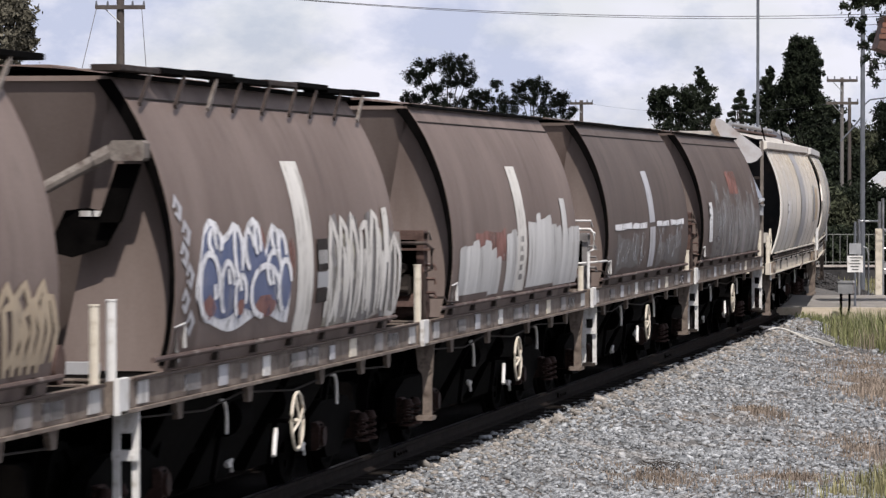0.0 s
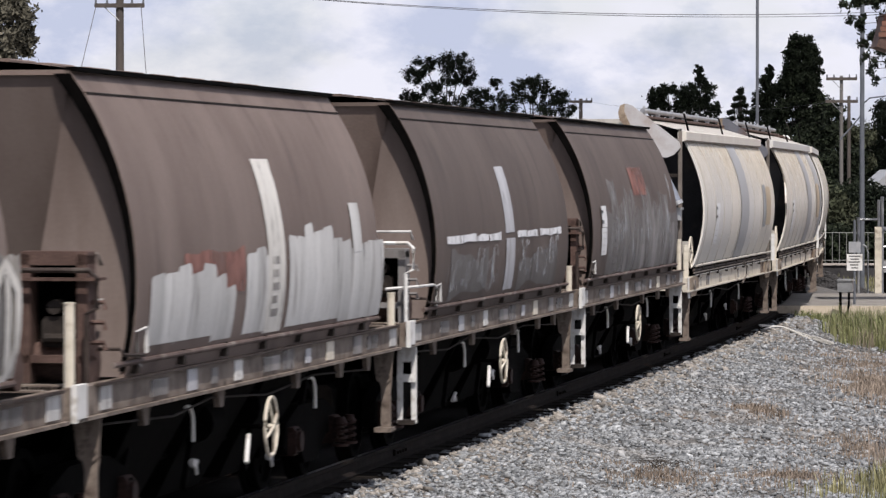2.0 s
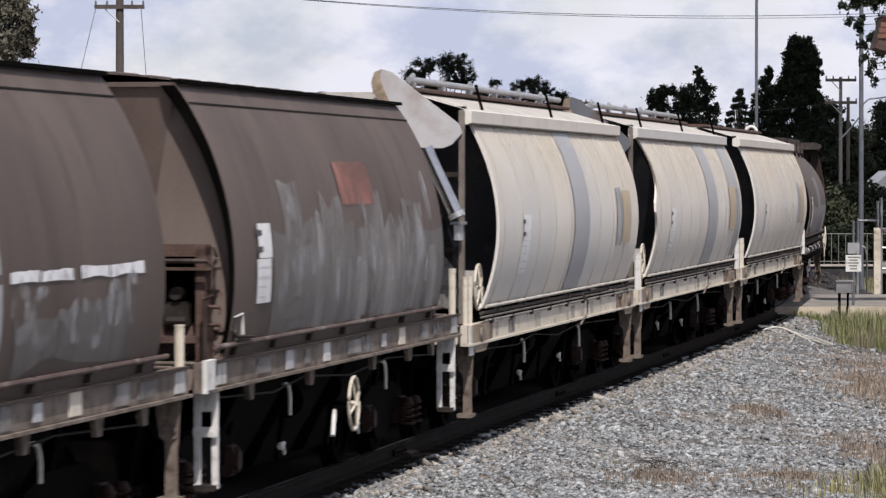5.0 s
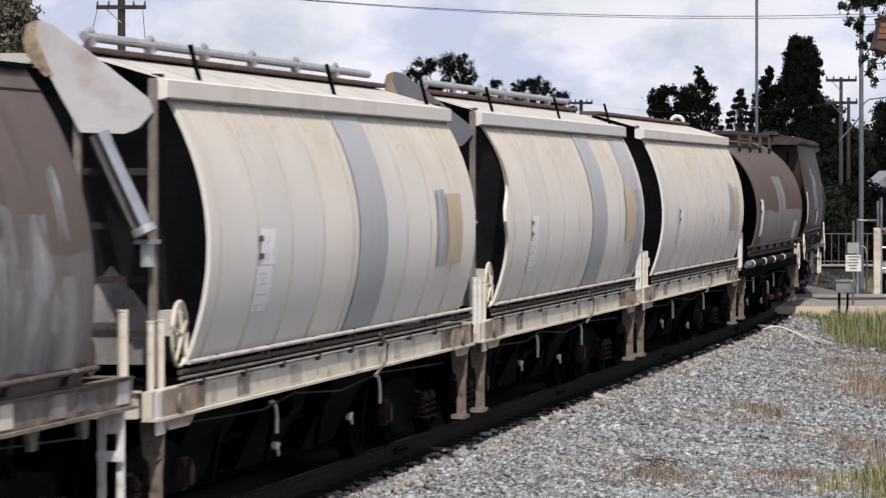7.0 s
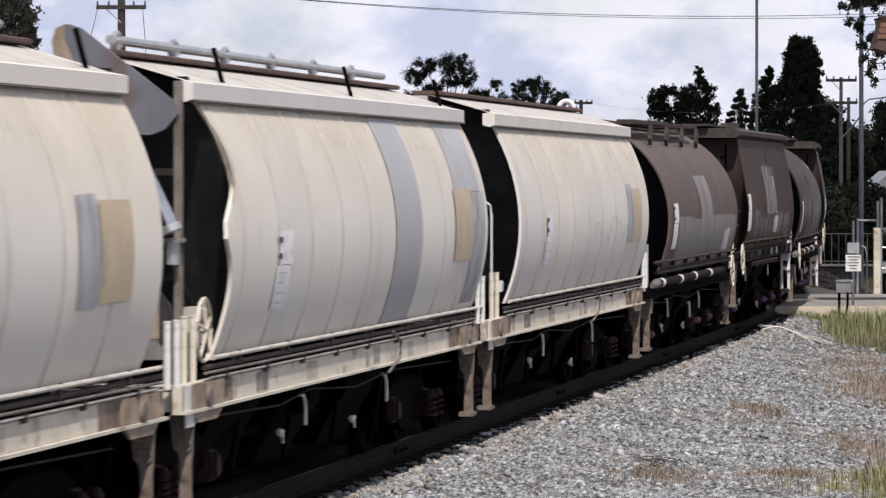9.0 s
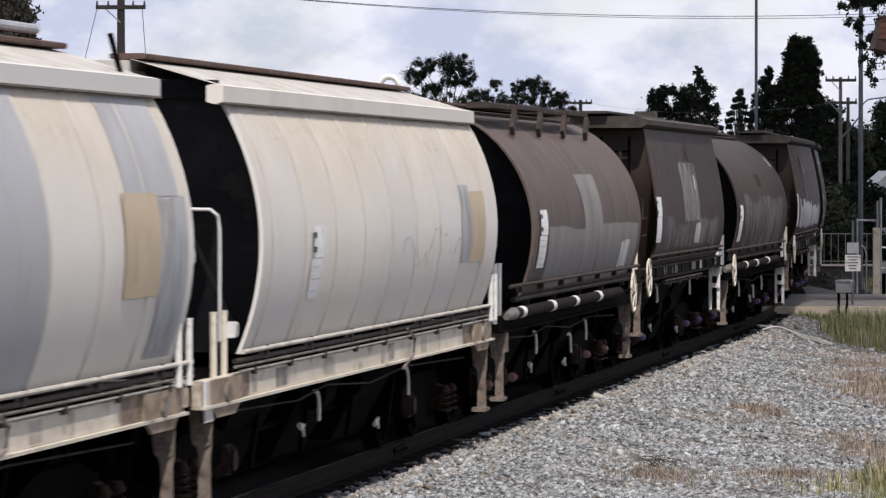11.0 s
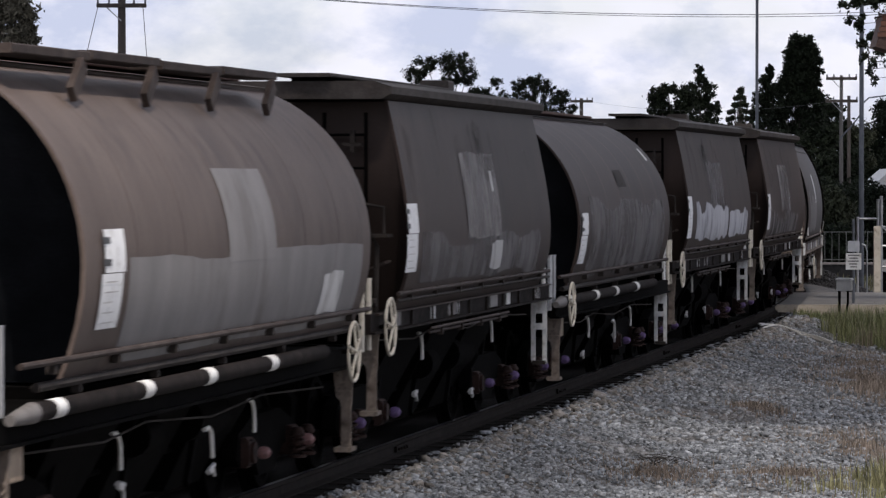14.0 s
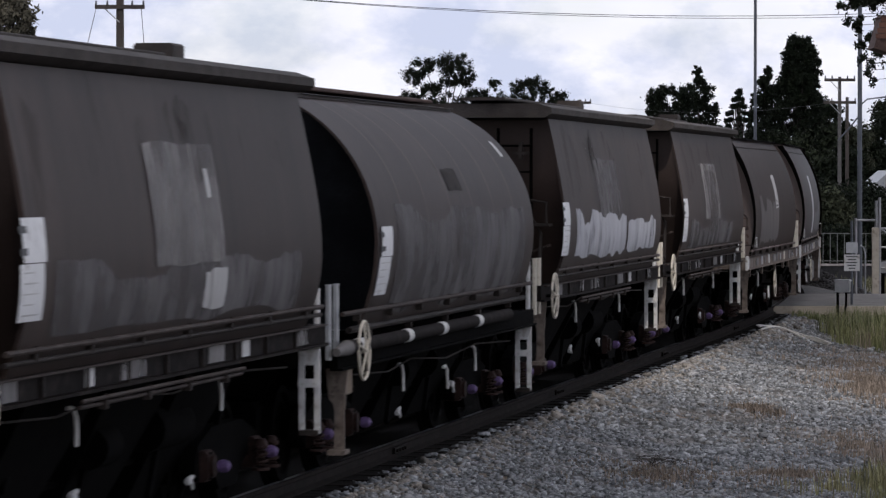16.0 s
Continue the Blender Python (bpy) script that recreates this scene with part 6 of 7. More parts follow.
    if pipe:
        wheels = underframe(w, L, M_BLACK, 1.02, 1.18, "brown", "brown" if planks else "white", seed, (-2.2, 0, 2.2), caps)
        tb = part("side_tube", Shape().tube([(1.30, y0 - 1.05, 1.19), (1.30, y0 + 8.0, 1.19)], .060, 14), M_SOOT, w, "long steel tube with white bands")
        part("end_cap", Shape().tube([(1.30, y0 - 1.5, 1.17), (1.30, y0 - 1.0, 1.19)], .036, 14, r2=.068), M_GREYDARK, tb, "grey conical end cap")
        for y in (y0 - .6, y0 + 1.7, y0 + 3.6, y0 + 5.75):
            part("band", Shape().tube([(1.30, y, 1.19), (1.30, y + .24, 1.19)], .063, 14), M_WHITE, tb, "white painted band")
        side_pipe(w, y0 - 1.3, y1 + .3, 1.48, 1.31, M_PIPE, .022, 7)
        side_pipe(w, y0 - .8, y1, 1.33, 1.27, M_SILLDARK, .03, 5)
        part("step_plate", Shape().box(1.20, 1.25, -L / 2 + .60, -L / 2 + .98, .78, 1.13, .01), M_GUSSET, w, "tan-brown upright step plate")
        part("hanging_pipe", Shape().tube([(1.15, .30, .77), (1.15, .42, .78), (1.15, .52, .74), (1.15, .56, .55)], .016, 7), M_HOSE, w, "pale bent hanging pipe")
        hw = link("brake_wheel", handwheel_mesh(.25, 5), w, pose(1.36, L / 2 - 1.0 if planks else -L / 2 + .95, 1.15), "cream spoked handbrake wheel")
        part("shaft", Shape().tube([(-.2, 0, 0), (0, 0, 0)], .02, 6), M_BLACK, hw)
    else:
        wheels = underframe(w, L, M_SOOT, 1.26, 1.42, "brown", "white", seed, (-2.2, 0, 2.2), caps)
        plates(w, [-4.3, -2.3, -1.1, 1.4, 2.4, 4.5], 1.26, 1.42, [M_RUBBED, M_LIGHTGREY, M_RUBBED, M_RUBBED, M_LIGHTGREY, M_RUBBED], [.5, .22, .7, .5, .26, .5])
        part("sill_flange", Shape().box(1.262, 1.30, -L / 2 + .5, L / 2 - .35, 1.405, 1.42), M_PIPE, w)
        for k in range(9):
            part("sill_rib", Shape().box(1.262, 1.285, -4.6 + 1.1 * k, -4.56 + 1.1 * k, 1.265, 1.404), M_SILLDARK, w)
        side_pipe(w, y0 - .3, y1 + .3, 1.575, 1.33, M_PIPE, .02, 7)
        side_pipe(w, y0 - .3, y1 + .3, 1.51, 1.32, M_SILLDARK, .018, 0)
        side_pipe(w, -2.6, 2.2, 1.20, 1.30, M_PIPE, .014, 4)
        side_pipe(w, -2.6, 2.2, 1.16, 1.28, M_PIPE, .014, 0)
        hw = link("brake_wheel", handwheel_mesh(.25, 5), w, pose(1.36, -L / 2 + .72, 1.30), "cream spoked handbrake wheel")
        part("shaft", Shape().tube([(-.2, 0, 0), (0, 0, 0)], .02, 6), M_BLACK, hw)
    if planks:
        for i in range(4):
            y = y0 + .15 + i * 2.05
            part("roof_plank", Shape().box(.60, .86, y, y + 1.98, 3.40 + .015 * (i % 2), 3.465 + .015 * (i % 2), .008), M_PIPE, w, "weathered raised roof walkway plank")
            part("plank_bracket", Shape().box(-.025, .025, -.055, .055, 0, .42, 0, Matrix.Translation((.92, y + 1.25, 3.16)) @ Matrix.Rotation(radians(-6), 4, 'Y') @ Matrix.Rotation(radians(-60), 4, 'X')), M_PIPE, w, "brown strut under the walkway")
    for y in (-L / 2 + (.28 if planks else .13), -L / 2 + (.60 if planks else .46)):
        link("marker_post", post_mesh("cream" if kind == "boxy" else "grey", .62), w, pose(1.21, y, 1.10), "grey painted steel tube")
    if not planks:
        link("marker_post", post_mesh("white", .60), w, pose(1.21, L / 2 - .36, 1.10), "white painted steel tube")
    return w, wheels


COUPLINGS = (15.3, 27.0, 38.63, 50.3, 61.95, 73.6, 87.75, 101.45, 115.4, 127.45, 139.0, 150.9, 162.9, 174.9, 187.0, 199.0, 210.8, 222.5)
TRAIN = []


def length(i):
    return COUPLINGS[i + 1] - COUPLINGS[i]


def build_train():
    # plain brown hopper ahead, only its rear corner in view
    w, wh = slope_wagon(length(0), "brown grain hopper wagon with pale sprayed scrawl", 10, 1.55, 1.65, steps=("white", ""), posts=(.52, .52), hatch=True)
    K = "slope"
    for k in range(6):
        paint(w, stroke(K, [(2.9 + .18 * k, 1.45), (2.7 + .22 * k, 1.8 + .05 * (k % 3)), (3.0 + .2 * k, 2.0 - .1 * (k % 2)), (3.3 + .17 * k, 1.7), (3.1 + .2 * k, 1.5)], .05), M_TAN, "pale cream sprayed stroke", "sprayed_stroke")
    TRAIN.append((w, wh))

    # blue and white sprayed hopper with roof planks
    w, wh = slope_wagon(length(1), "brown grain hopper wagon sprayed with blue and white graffiti", 11, 1.45, 1.75, hatch=True, box=False, post="white", steps=("white", ""), posts=(.54, 0), reach=.26)
    paint(w, ragged(K, -.24, .38, 1.42, 2.76, .0, 1), M_SPRAYCREAM, "pale upright stripe", "stripe")
    # rounded blue letters on a white ground with white rims
    tops = ((-3.78, 1.86), (-3.6, 2.10), (-3.42, 2.28), (-3.22, 2.34), (-3.0, 2.31), (-2.88, 2.2), (-2.66, 2.24), (-2.46, 2.31), (-2.28, 2.27), (-2.16, 2.18), (-1.96, 2.30), (-1.74, 2.34), (-1.56, 2.26), (-1.42, 2.08), (-1.26, 2.22), (-1.1, 2.29), (-.92, 2.24), (-.76, 2.23), (-.6, 2.08), (-.5, 1.88))
    paint(w, decal(K, [(y, 1.56 + .05 * math.sin(3.1 * y) + max(0, .2 - .6 * (y + 3.78)), z) for y, z in tops], .0055), M_SPRAY, "white sprayed letter ground", "letter_ground")
    paint(w, decal(K, [(y, 1.64 + .03 * math.sin(5 * y) + max(0, .2 - .7 * (y + 3.70)), z - .055) for y, z in tops[1:-1]], .0066), M_BLUE, "blue sprayed letter fill", "letter_ground")
    letters = ((-3.14, 2.17, .20, .085), (-3.36, 1.86, .31, .23), (-2.78, 1.83, .21, .19), (-2.40, 2.09, .13, .18), (-2.33, 1.76, .18, .15), (-2.02, 2.10, .15, .14), (-1.72, 2.17, .09, .12),
               (-1.48, 1.78, .50, .19), (-1.18, 1.94, .24, .13), (-1.11, 2.17, .11, .08), (-.86, 2.08, .13, .12), (-.76, 1.81, .22, .19))
    for i, (y, z, ry, rz) in enumerate(letters):
        paint(w, blob(K, y, z, ry * 1.05, rz * 1.05, .0075 + .0005 * i, 20, .07, i), M_BLUE, "blue sprayed letter fill", "letter_fill")
        rim = [(y + ry * math.cos(q), z + rz * math.sin(q)) for q in np.linspace(-.9 + .5 * (i % 3), 4.3 + .4 * (i % 2), 16)]
        paint(w, stroke(K, rim, .048, .0145 + .0003 * i), M_SPRAY, "white sprayed letter rim", "letter_outline")
    for i, (y, z, ry, rz) in enumerate(((-3.36, 1.70, .2, .09), (-1.45, 1.66, .42, .08), (-2.3, 1.68, .12, .06), (-.45, 2.0, .12, .16), (-1.5, 2.16, .08, .1))):
        paint(w, blob(K, y, z, ry, rz, .0137 if i < 3 else .005, 16, .15, 70 + i), M_REDHAZE, "thin red sprayed haze", "letter_fill")
    for y, z in ((-3.14, 2.18), (-3.2, 1.82), (-2.76, 1.92), (-2.36, 1.86), (-1.22, 1.88)):
        paint(w, stroke(K, [(y - .03, z + .05), (y + .02, z - .06)], .07, .0185), M_SPRAY, "white sprayed highlight", "letter_outline")
    for i, (y, z) in enumerate(((-4.15, 2.42), (-4.0, 2.25), (-4.12, 2.1), (-3.98, 1.95), (-4.1, 1.78), (-3.9, 1.62))):
        paint(w, stroke(K, [(y - .09, z), (y, z + .07), (y + .09, z), (y + .02, z - .08), (y - .07, z - .03)], .05, .009), M_RUBBEDWHITE, "faint pale scribble", "sprayed_stroke")
    # pale scrawled letters
    for i, (y, z, ry, rz) in enumerate(((1.35, 1.95, .4, .36), (2.1, 1.9, .4, .42), (2.9, 1.95, .4, .38), (3.7, 1.8, .45, .4), (2.5, 1.62, 1.2, .2))):
        paint(w, blob(K, y, z, ry, rz, .0055 + .0006 * i, 18, .12, 40 + i), M_RUBBED, "thin grey sprayed haze", "letter_fill")
    paint(w, blob(K, 1.95, 2.02, .12, .12, .0095), M_YELLOWGREEN, "pale green sprayed spot", "letter_fill")
    paint(w, ragged(K, .95, 4.3, 1.42, 2.14, .08, 12, .0052), M_BEIGEHAZE, "thin beige sprayed haze", "letter_fill")
    scrawl = [[(.95, 1.5), (1.0, 2.0), (1.2, 2.3), (1.4, 2.1), (1.42, 1.5)], [(1.25, 1.45), (1.45, 2.0), (1.62, 2.3), (1.8, 2.2), (1.78, 1.6)], [(1.7, 1.48), (1.95, 2.1), (2.1, 2.33), (2.25, 2.0), (2.2, 1.45)],
              [(2.35, 1.5), (2.42, 2.2), (2.7, 2.26), (2.66, 1.6)], [(2.75, 1.5), (2.85, 2.1), (3.05, 2.34), (3.2, 2.28), (3.1, 1.8)], [(3.25, 2.2), (3.3, 1.5)], [(3.45, 1.5), (3.55, 2.35), (3.68, 2.36), (3.6, 1.9)],
              [(3.65, 1.95), (3.95, 2.12), (4.2, 1.95), (4.22, 1.6), (4.05, 1.42), (3.75, 1.45), (3.7, 1.7)]]
    for i, o in enumerate(scrawl):
        paint(w, stroke(K, o, .06, .012 + .0005 * i), M_SPRAYCREAM, "pale cream sprayed stroke", "sprayed_stroke")
    for i in range(11):
        y = 1.1 + .29 * i
        paint(w, stroke(K, [(y + .08, 1.42 + .03 * (i % 3)), (y, 1.75), (y - .03 + .05 * (i % 2), 2.0 + .1 * ((i * 5) % 4) / 3)], .05, .0105 + .0002 * i), M_SPRAYCREAM, "pale sprayed drip", "sprayed_stroke")
    for z0, z1, m in ((1.89, 2.14, M_SILLDARK), (1.75, 1.875, M_STRIPE), (1.63, 1.74, M_SILLDARK)):
        paint(w, ragged(K, .52, .96, z0, z1, .0, 5, .013), m, "dark square stencil", "stencil")
    for i in range(4):
        paint(w, decal(K, [(.57 + .09 * i, 1.94, 2.05), (.62 + .09 * i, 1.94, 2.05)], .016, 3), M_LIGHTGREY, "pale unreadable lettering", "lettering")
    # dark brace and linkage on the near end sheet
    yn = -length(1) / 2
    ram = part("end_actuator", Shape().tube([(.30, yn + 1.3, 2.48), (.86, yn + 1.3, 2.77)], .045, 10), M_SILL, w, "grimy ram on the end sheet")
    part("ram_collar", Shape().tube([(.80, yn + 1.3, 2.74), (.92, yn + 1.3, 2.80)], .06, 10), M_SILL, ram)
    part("ram_bracket", Shape().box(.92, 1.16, yn + 1.24, yn + 1.40, 2.74, 2.88, .02), M_SILL, ram, "pale bracket block")
    part("link_arm", Shape().prism([(.94, 2.72), (1.10, 2.72), (.96, 2.32), (.80, 2.32)], 'y', yn + 1.36, yn + 1.42), M_BLACK, ram, "black link arm")
    part("end_opening", Shape().prism([(.42, 2.12), (.55, 2.40), (.70, 2.42), (.95, 2.36), (.84, 2.16), (.60, 2.08)], 'y', yn + 1.44, yn + 1.50), M_BLACK, w, "black opening in the end sheet")
    for k in range(3):
        part("lettering", Shape().box(.66 + .1 * k, .74 + .1 * k, yn + 1.425, yn + 1.438, 2.36, 2.40), M_LIGHTGREY, w, "pale unreadable lettering", smooth=0)
    part("end_beam", Shape().box(-.9, 1.0, yn + .55, yn + .66, 1.32, 1.40, .01), M_STRIPE, w, "blue-grey cross beam")
    TRAIN.append((w, wh))

    # white and grey overpainted hopper
    w, wh = slope_wagon(length(2), "brown grain hopper wagon with white and grey overpainted blocks", 13, 1.35, 1.6, steps=("brown", "brown"), posts=(.54, .30), reach=.34)
    def brushed(y0, y1, z0, z1, seed, strip=.36):
        rng = random.Random(seed)
        k = max(2, round((y1 - y0) / strip))
        for i in range(k):
            a, b = y0 + (y1 - y0) * i / k, y0 + (y1 - y0) * (i + 1) / k + .03
            zt, lean = z1 + rng.uniform(-.05, .05), rng.uniform(-.02, .03)
            cols = [(a, z0 + rng.uniform(-.02, .02), zt - .03), (a + .05, z0, zt), (b - .04, z0, zt + lean), (b, z0 + .01, zt + lean - .04)]
            paint(w, decal(K, cols, .006 + .0006 * (i % 4)), M_LIGHTGREY, "pale grey brushed strip", "paint_block")
    paint(w, ragged(K, -3.1, -1.15, 1.80, 2.12, .05, 4, .0045), M_REDHAZE, "faded red primer haze", "paint_block")
    brushed(-4.1, -2.15, 1.49, 1.99, 1), brushed(-2.15, -1.5, 1.45, 1.86, 2, .3)
    brushed(-1.1, -.1, 1.46, 2.08, 3), brushed(.45, 1.4, 1.46, 2.2, 4), brushed(1.42, 2.6, 1.46, 2.17, 5), brushed(2.6, 4.45, 1.43, 2.06, 6, .4)
    paint(w, ragged(K, 3.05, 3.45, 2.0, 2.41, .01, 9, .0095), M_LIGHTGREY, "pale upright stripe", "stripe")
    paint(w, ragged(K, -.35, .28, 1.44, 2.76, .0, 10, .009), M_SPRAYCREAM, "white upright stripe", "stripe")
    for k in range(5):
        paint(w, decal(K, [(-.2, 1.56 + .1 * k, 1.62 + .1 * k), (.05 - .06 * (k % 2), 1.56 + .1 * k, 1.62 + .1 * k)], .012, 3), M_RUBBED, "dark unreadable lettering", "lettering")
    for k in range(3):
        part("lettering", Shape().box(.98 + .05 * k, 1.01 + .05 * k, -length(2) / 2 + 1.30, -length(2) / 2 + 1.315, 1.78, 1.82), M_LIGHTGREY, w, "pale unreadable lettering", smooth=0)
    TRAIN.append((w, wh))

    # white dashed line
    w, wh = slope_wagon(length(3), "brown grain hopper wagon with a white dashed line", 15, 1.4, 1.25, body=M_BROWN2, steps=("white", "brown"), posts=(0, .30))
    for a, b in ((-3.85, -3.1), (-3.05, -2.1), (-2.05, -1.3), (-1.25, -.5), (.65, 1.3), (1.35, 2.1), (2.3, 3.0), (3.05, 3.95)):
        paint(w, ragged(K, a, b, 1.99, 2.055, .022, int(a * 9), .008, .1), M_SPRAY, "white painted dash", "dash")
    paint(w, ragged(K, -.15, .45, 2.05, 2.74, .01, 3), M_RUBBEDWHITE, "worn pale upright stripe", "stripe")
    paint(w, ragged(K, -.15, .45, 1.46, 2.0, .01, 4, .009), M_RUBBEDWHITE, "worn pale upright stripe", "stripe")
    rng = random.Random(8)
    for k in range(16):
        y, z = (-3.5 + .33 * k if k < 9 else .9 + .45 * (k - 9)), rng.uniform(1.62, 1.84)
        ry, rz = rng.uniform(.12, .22), rng.uniform(.10, .17)
        loop = [(y + ry * math.cos(q), z + rz * math.sin(q)) for q in np.linspace(rng.uniform(0, 2), rng.uniform(5, 7.5), 14)]
        paint(w, stroke(K, loop, .075, .005 + .0004 * k), M_SMEAR, "faint rubbed scrawl", "sprayed_stroke")
    for k, (a, b, zt) in enumerate(((-3.6, -1.3, 1.92), (.8, 3.7, 1.86))):
        paint(w, ragged(K, a, b, 1.47, zt, .12, 30 + k, .0042, .2), M_GREYDARK, "faded grey rubbed paint", "paint_block")
    TRAIN.append((w, wh))

    # grey rubbed hopper with a red spot
    w, wh = slope_wagon(length(4), "brown grain hopper wagon rubbed grey with a red patch", 16, .95, 1.55, body=M_BROWN2, steps=("white", "white"), posts=(0, .45))
    for k, (a, b, zt) in enumerate(((-3.0, -2.3, 2.6), (-2.3, -1.5, 2.3), (-1.5, -.6, 2.45), (-.6, .3, 2.2), (.3, 1.2, 2.5), (1.2, 2.2, 2.25), (2.2, 3.2, 2.4), (3.2, 4.0, 2.0))):
        paint(w, ragged(K, a, b, 1.42, zt, .08, 50 + k, .005 + .0003 * k), M_RUBBED, "grey rubbed paint", "paint_block")
    paint(w, ragged(K, -3.5, 4.25, 1.42, 2.14, .12, 77, .0042, .3), M_GREYDARK, "dull grey overpaint", "paint_block")
    paint(w, ragged(K, -.55, .95, 2.4, 2.76, .012, 60, .008), M_REDHAZE, "faded red patch", "paint_block")
    rng = random.Random(46)
    for k in range(18):
        y, z = rng.uniform(-3.4, 3.8), rng.uniform(1.75, 2.5)
        paint(w, blob(K, y, z, rng.uniform(.12, .32), rng.uniform(.10, .26), .0085 + .0002 * k, 14, .25, 300 + k), M_SMEAR, "pale rubbed smear", "smear")
    stencil(w, K, -4.15, 1.68, 2.28, .45, 4, 2)
    TRAIN.append((w, wh))

    # cream hoppers
    K = "cream"
    w, wh = cream_wagon(length(5), "weathered cream grain hopper wagon with one blue-grey stripe", 21, 1.47, .88, chute=M_PLATE, posts=(.45, .75, -.36, -.30 + .22))
    paint(w, ragged(K, .05, 1.35, 1.33, 3.16, .0, 1, .012), M_STRIPE, "blue-grey upright stripe", "stripe")
    paint(w, ragged(K, 4.5, 5.35, 1.82, 2.48, .0, 2, .012), M_TAN, "tan square patch", "paint_block")
    paint(w, ragged(K, 3.95, 4.47, 1.80, 2.52, .02, 3, .011), M_RUBBEDBLUE, "blue-grey rubbed patch", "paint_block")
    stencil(w, K, -4.05, 1.62, 2.24, .5, 4, 3)
    TRAIN.append((w, wh))

    def dent(z):
        return .42 * math.exp(-((z - 2.75) / .28) ** 2) - .25 * math.exp(-((z - 2.25) / .2) ** 2)
    w, wh = cream_wagon(length(6), "weathered cream grain hopper wagon with two blue-grey stripes", 22, 1.35, .55, edge=dent, chute=M_BLUEPLATE, posts=(.55, .83, -.62, -.30))
    paint(w, ragged(K, 1.1, 2.4, 1.33, 3.16, .0, 1, .012), M_STRIPE, "blue-grey upright stripe", "stripe")
    paint(w, ragged(K, 4.45, 5.95, 2.5, 3.16, .0, 2), M_STRIPE, "blue-grey upright stripe", "stripe")
    paint(w, ragged(K, 4.3, 5.28, 1.83, 2.52, .0, 3, .012), M_TAN, "tan square patch", "paint_block")
    paint(w, ragged(K, 5.3, 6.1, 1.4, 2.5, .02, 4, .007), M_RUBBEDBLUE, "blue-grey rubbed patch", "paint_block")
    stencil(w, K, -4.0, 1.62, 2.22, .48, 4, 4)
    yt = -length(6) / 2 + .62
    tank = part("supply_tank", Shape().tube([(.93, yt, 1.48), (.93, yt, 1.94), (.93, yt, 1.99)], .085, 16), M_GUSSET, w, "rust-streaked tan upright tank")
    part("domed_top", Shape().tube([(.93, yt, 1.985), (.93, yt, 2.02), (.93, yt, 2.05)], .085, 16, r2=.03), M_GUSSET, tank)
    TRAIN.append((w, wh))
    w, wh = cream_wagon(length(7), "weathered plain cream grain hopper wagon with faint scribbles", 24, 1.75, .75, disc=False, ends="vent", posts=(.90, 1.25, -.60, -.31))
    paint(w, ragged(K, 4.5, 5.4, 1.80, 2.5, .0, 3, .012), M_TAN, "tan square patch", "paint_block")
    paint(w, ragged(K, 3.95, 4.5, 1.80, 2.55, .03, 5, .011), M_RUBBEDBLUE, "blue-grey rubbed patch", "paint_block")
    for k, o in enumerate(([(.7, 1.9), (.8, 2.08), (1.1, 2.1), (1.3, 1.98), (1.45, 1.75)], [(1.4, 2.0), (1.6, 1.82), (1.95, 1.95), (2.05, 1.8)], [(2.0, 1.9), (2.4, 2.15), (2.7, 2.17), (2.75, 1.95), (2.6, 1.8)],
                             [(2.9, 2.08), (3.2, 2.12), (3.3, 1.9)], [(3.4, 1.8), (3.7, 2.05), (3.95, 2.02), (3.9, 1.75)])):
        paint(w, stroke(K, o, .028, .013 + .0005 * k), M_SCRIBBLE, "faint grey scribble", "sprayed_stroke")
    stencil(w, K, -3.4, 1.66, 2.24, .4, 3, 5)
    yr = -length(7) / 2 + .95
    res = part("air_reservoir", Shape().tube([(.55, yr, 2.05), (.98, yr, 2.05)], .13, 18), M_LIGHTGREY, w, "white cylindrical air reservoir")
    part("domed_end", Shape().tube([(.98, yr, 2.05), (1.02, yr, 2.05), (1.05, yr, 2.05)], .13, 18, r2=.06), M_LIGHTGREY, res)
    part("vent_ring", Shape().tube([(.34 + .10 * math.cos(q), length(7) / 2 - 1.1, 3.56 + .10 * math.sin(q)) for q in np.linspace(-.5, 3.64, 12)], .032, 8), M_WHITE, w, "white bent roof vent pipe")
    TRAIN.append((w, wh))

    # sooty hoppers
    K = "round"
    w, wh = dark_wagon("round", length(8), "sooty brown barrel-sided hopper wagon with grey overpaint", 31, 2.0, .35, planks=True, caps="pink", pipe=True)
    paint(w, ragged(K, .1, 1.75, 2.0, 2.68, .0, 1), M_GREYPATCH, "grey square of paint", "paint_block")
    paint(w, ragged(K, -2.9, 5.3, 1.40, 2.06, .03, 2, .005, .3), M_GREYPATCH, "broad grey overpainted band", "paint_block")
    paint(w, ragged(K, 3.7, 4.5, 1.5, 1.85, .05, 3, .009), M_LIGHTGREY, "faded pale lettering block", "paint_block")
    stencil(w, K, -3.65, 1.64, 2.28, .5, 5, 6)
    TRAIN.append((w, wh))
    K = "boxy"
    w, wh = dark_wagon("boxy", length(9), "sooty brown hopper wagon with a flat overhanging roof", 32, 1.55, 1.05)
    paint(w, ragged(K, -1.0, 1.1, 2.03, 2.62, .05, 6, .0072), M_GREYDARK, "grey square of paint", "paint_block")
    paint(w, ragged(K, -1.0, 1.1, 2.03, 2.86, .02, 1, .0082), M_RUBBED, "grey square of paint", "paint_block")
    paint(w, ragged(K, -3.6, 3.9, 1.62, 2.03, .09, 2, .005, .22), M_RUBBEDDARK, "blotchy grey overpaint", "paint_block")
    paint(w, ragged(K, .5, 1.2, 1.68, 1.98, .05, 3, .009), M_LIGHTGREY, "pale smear", "smear")
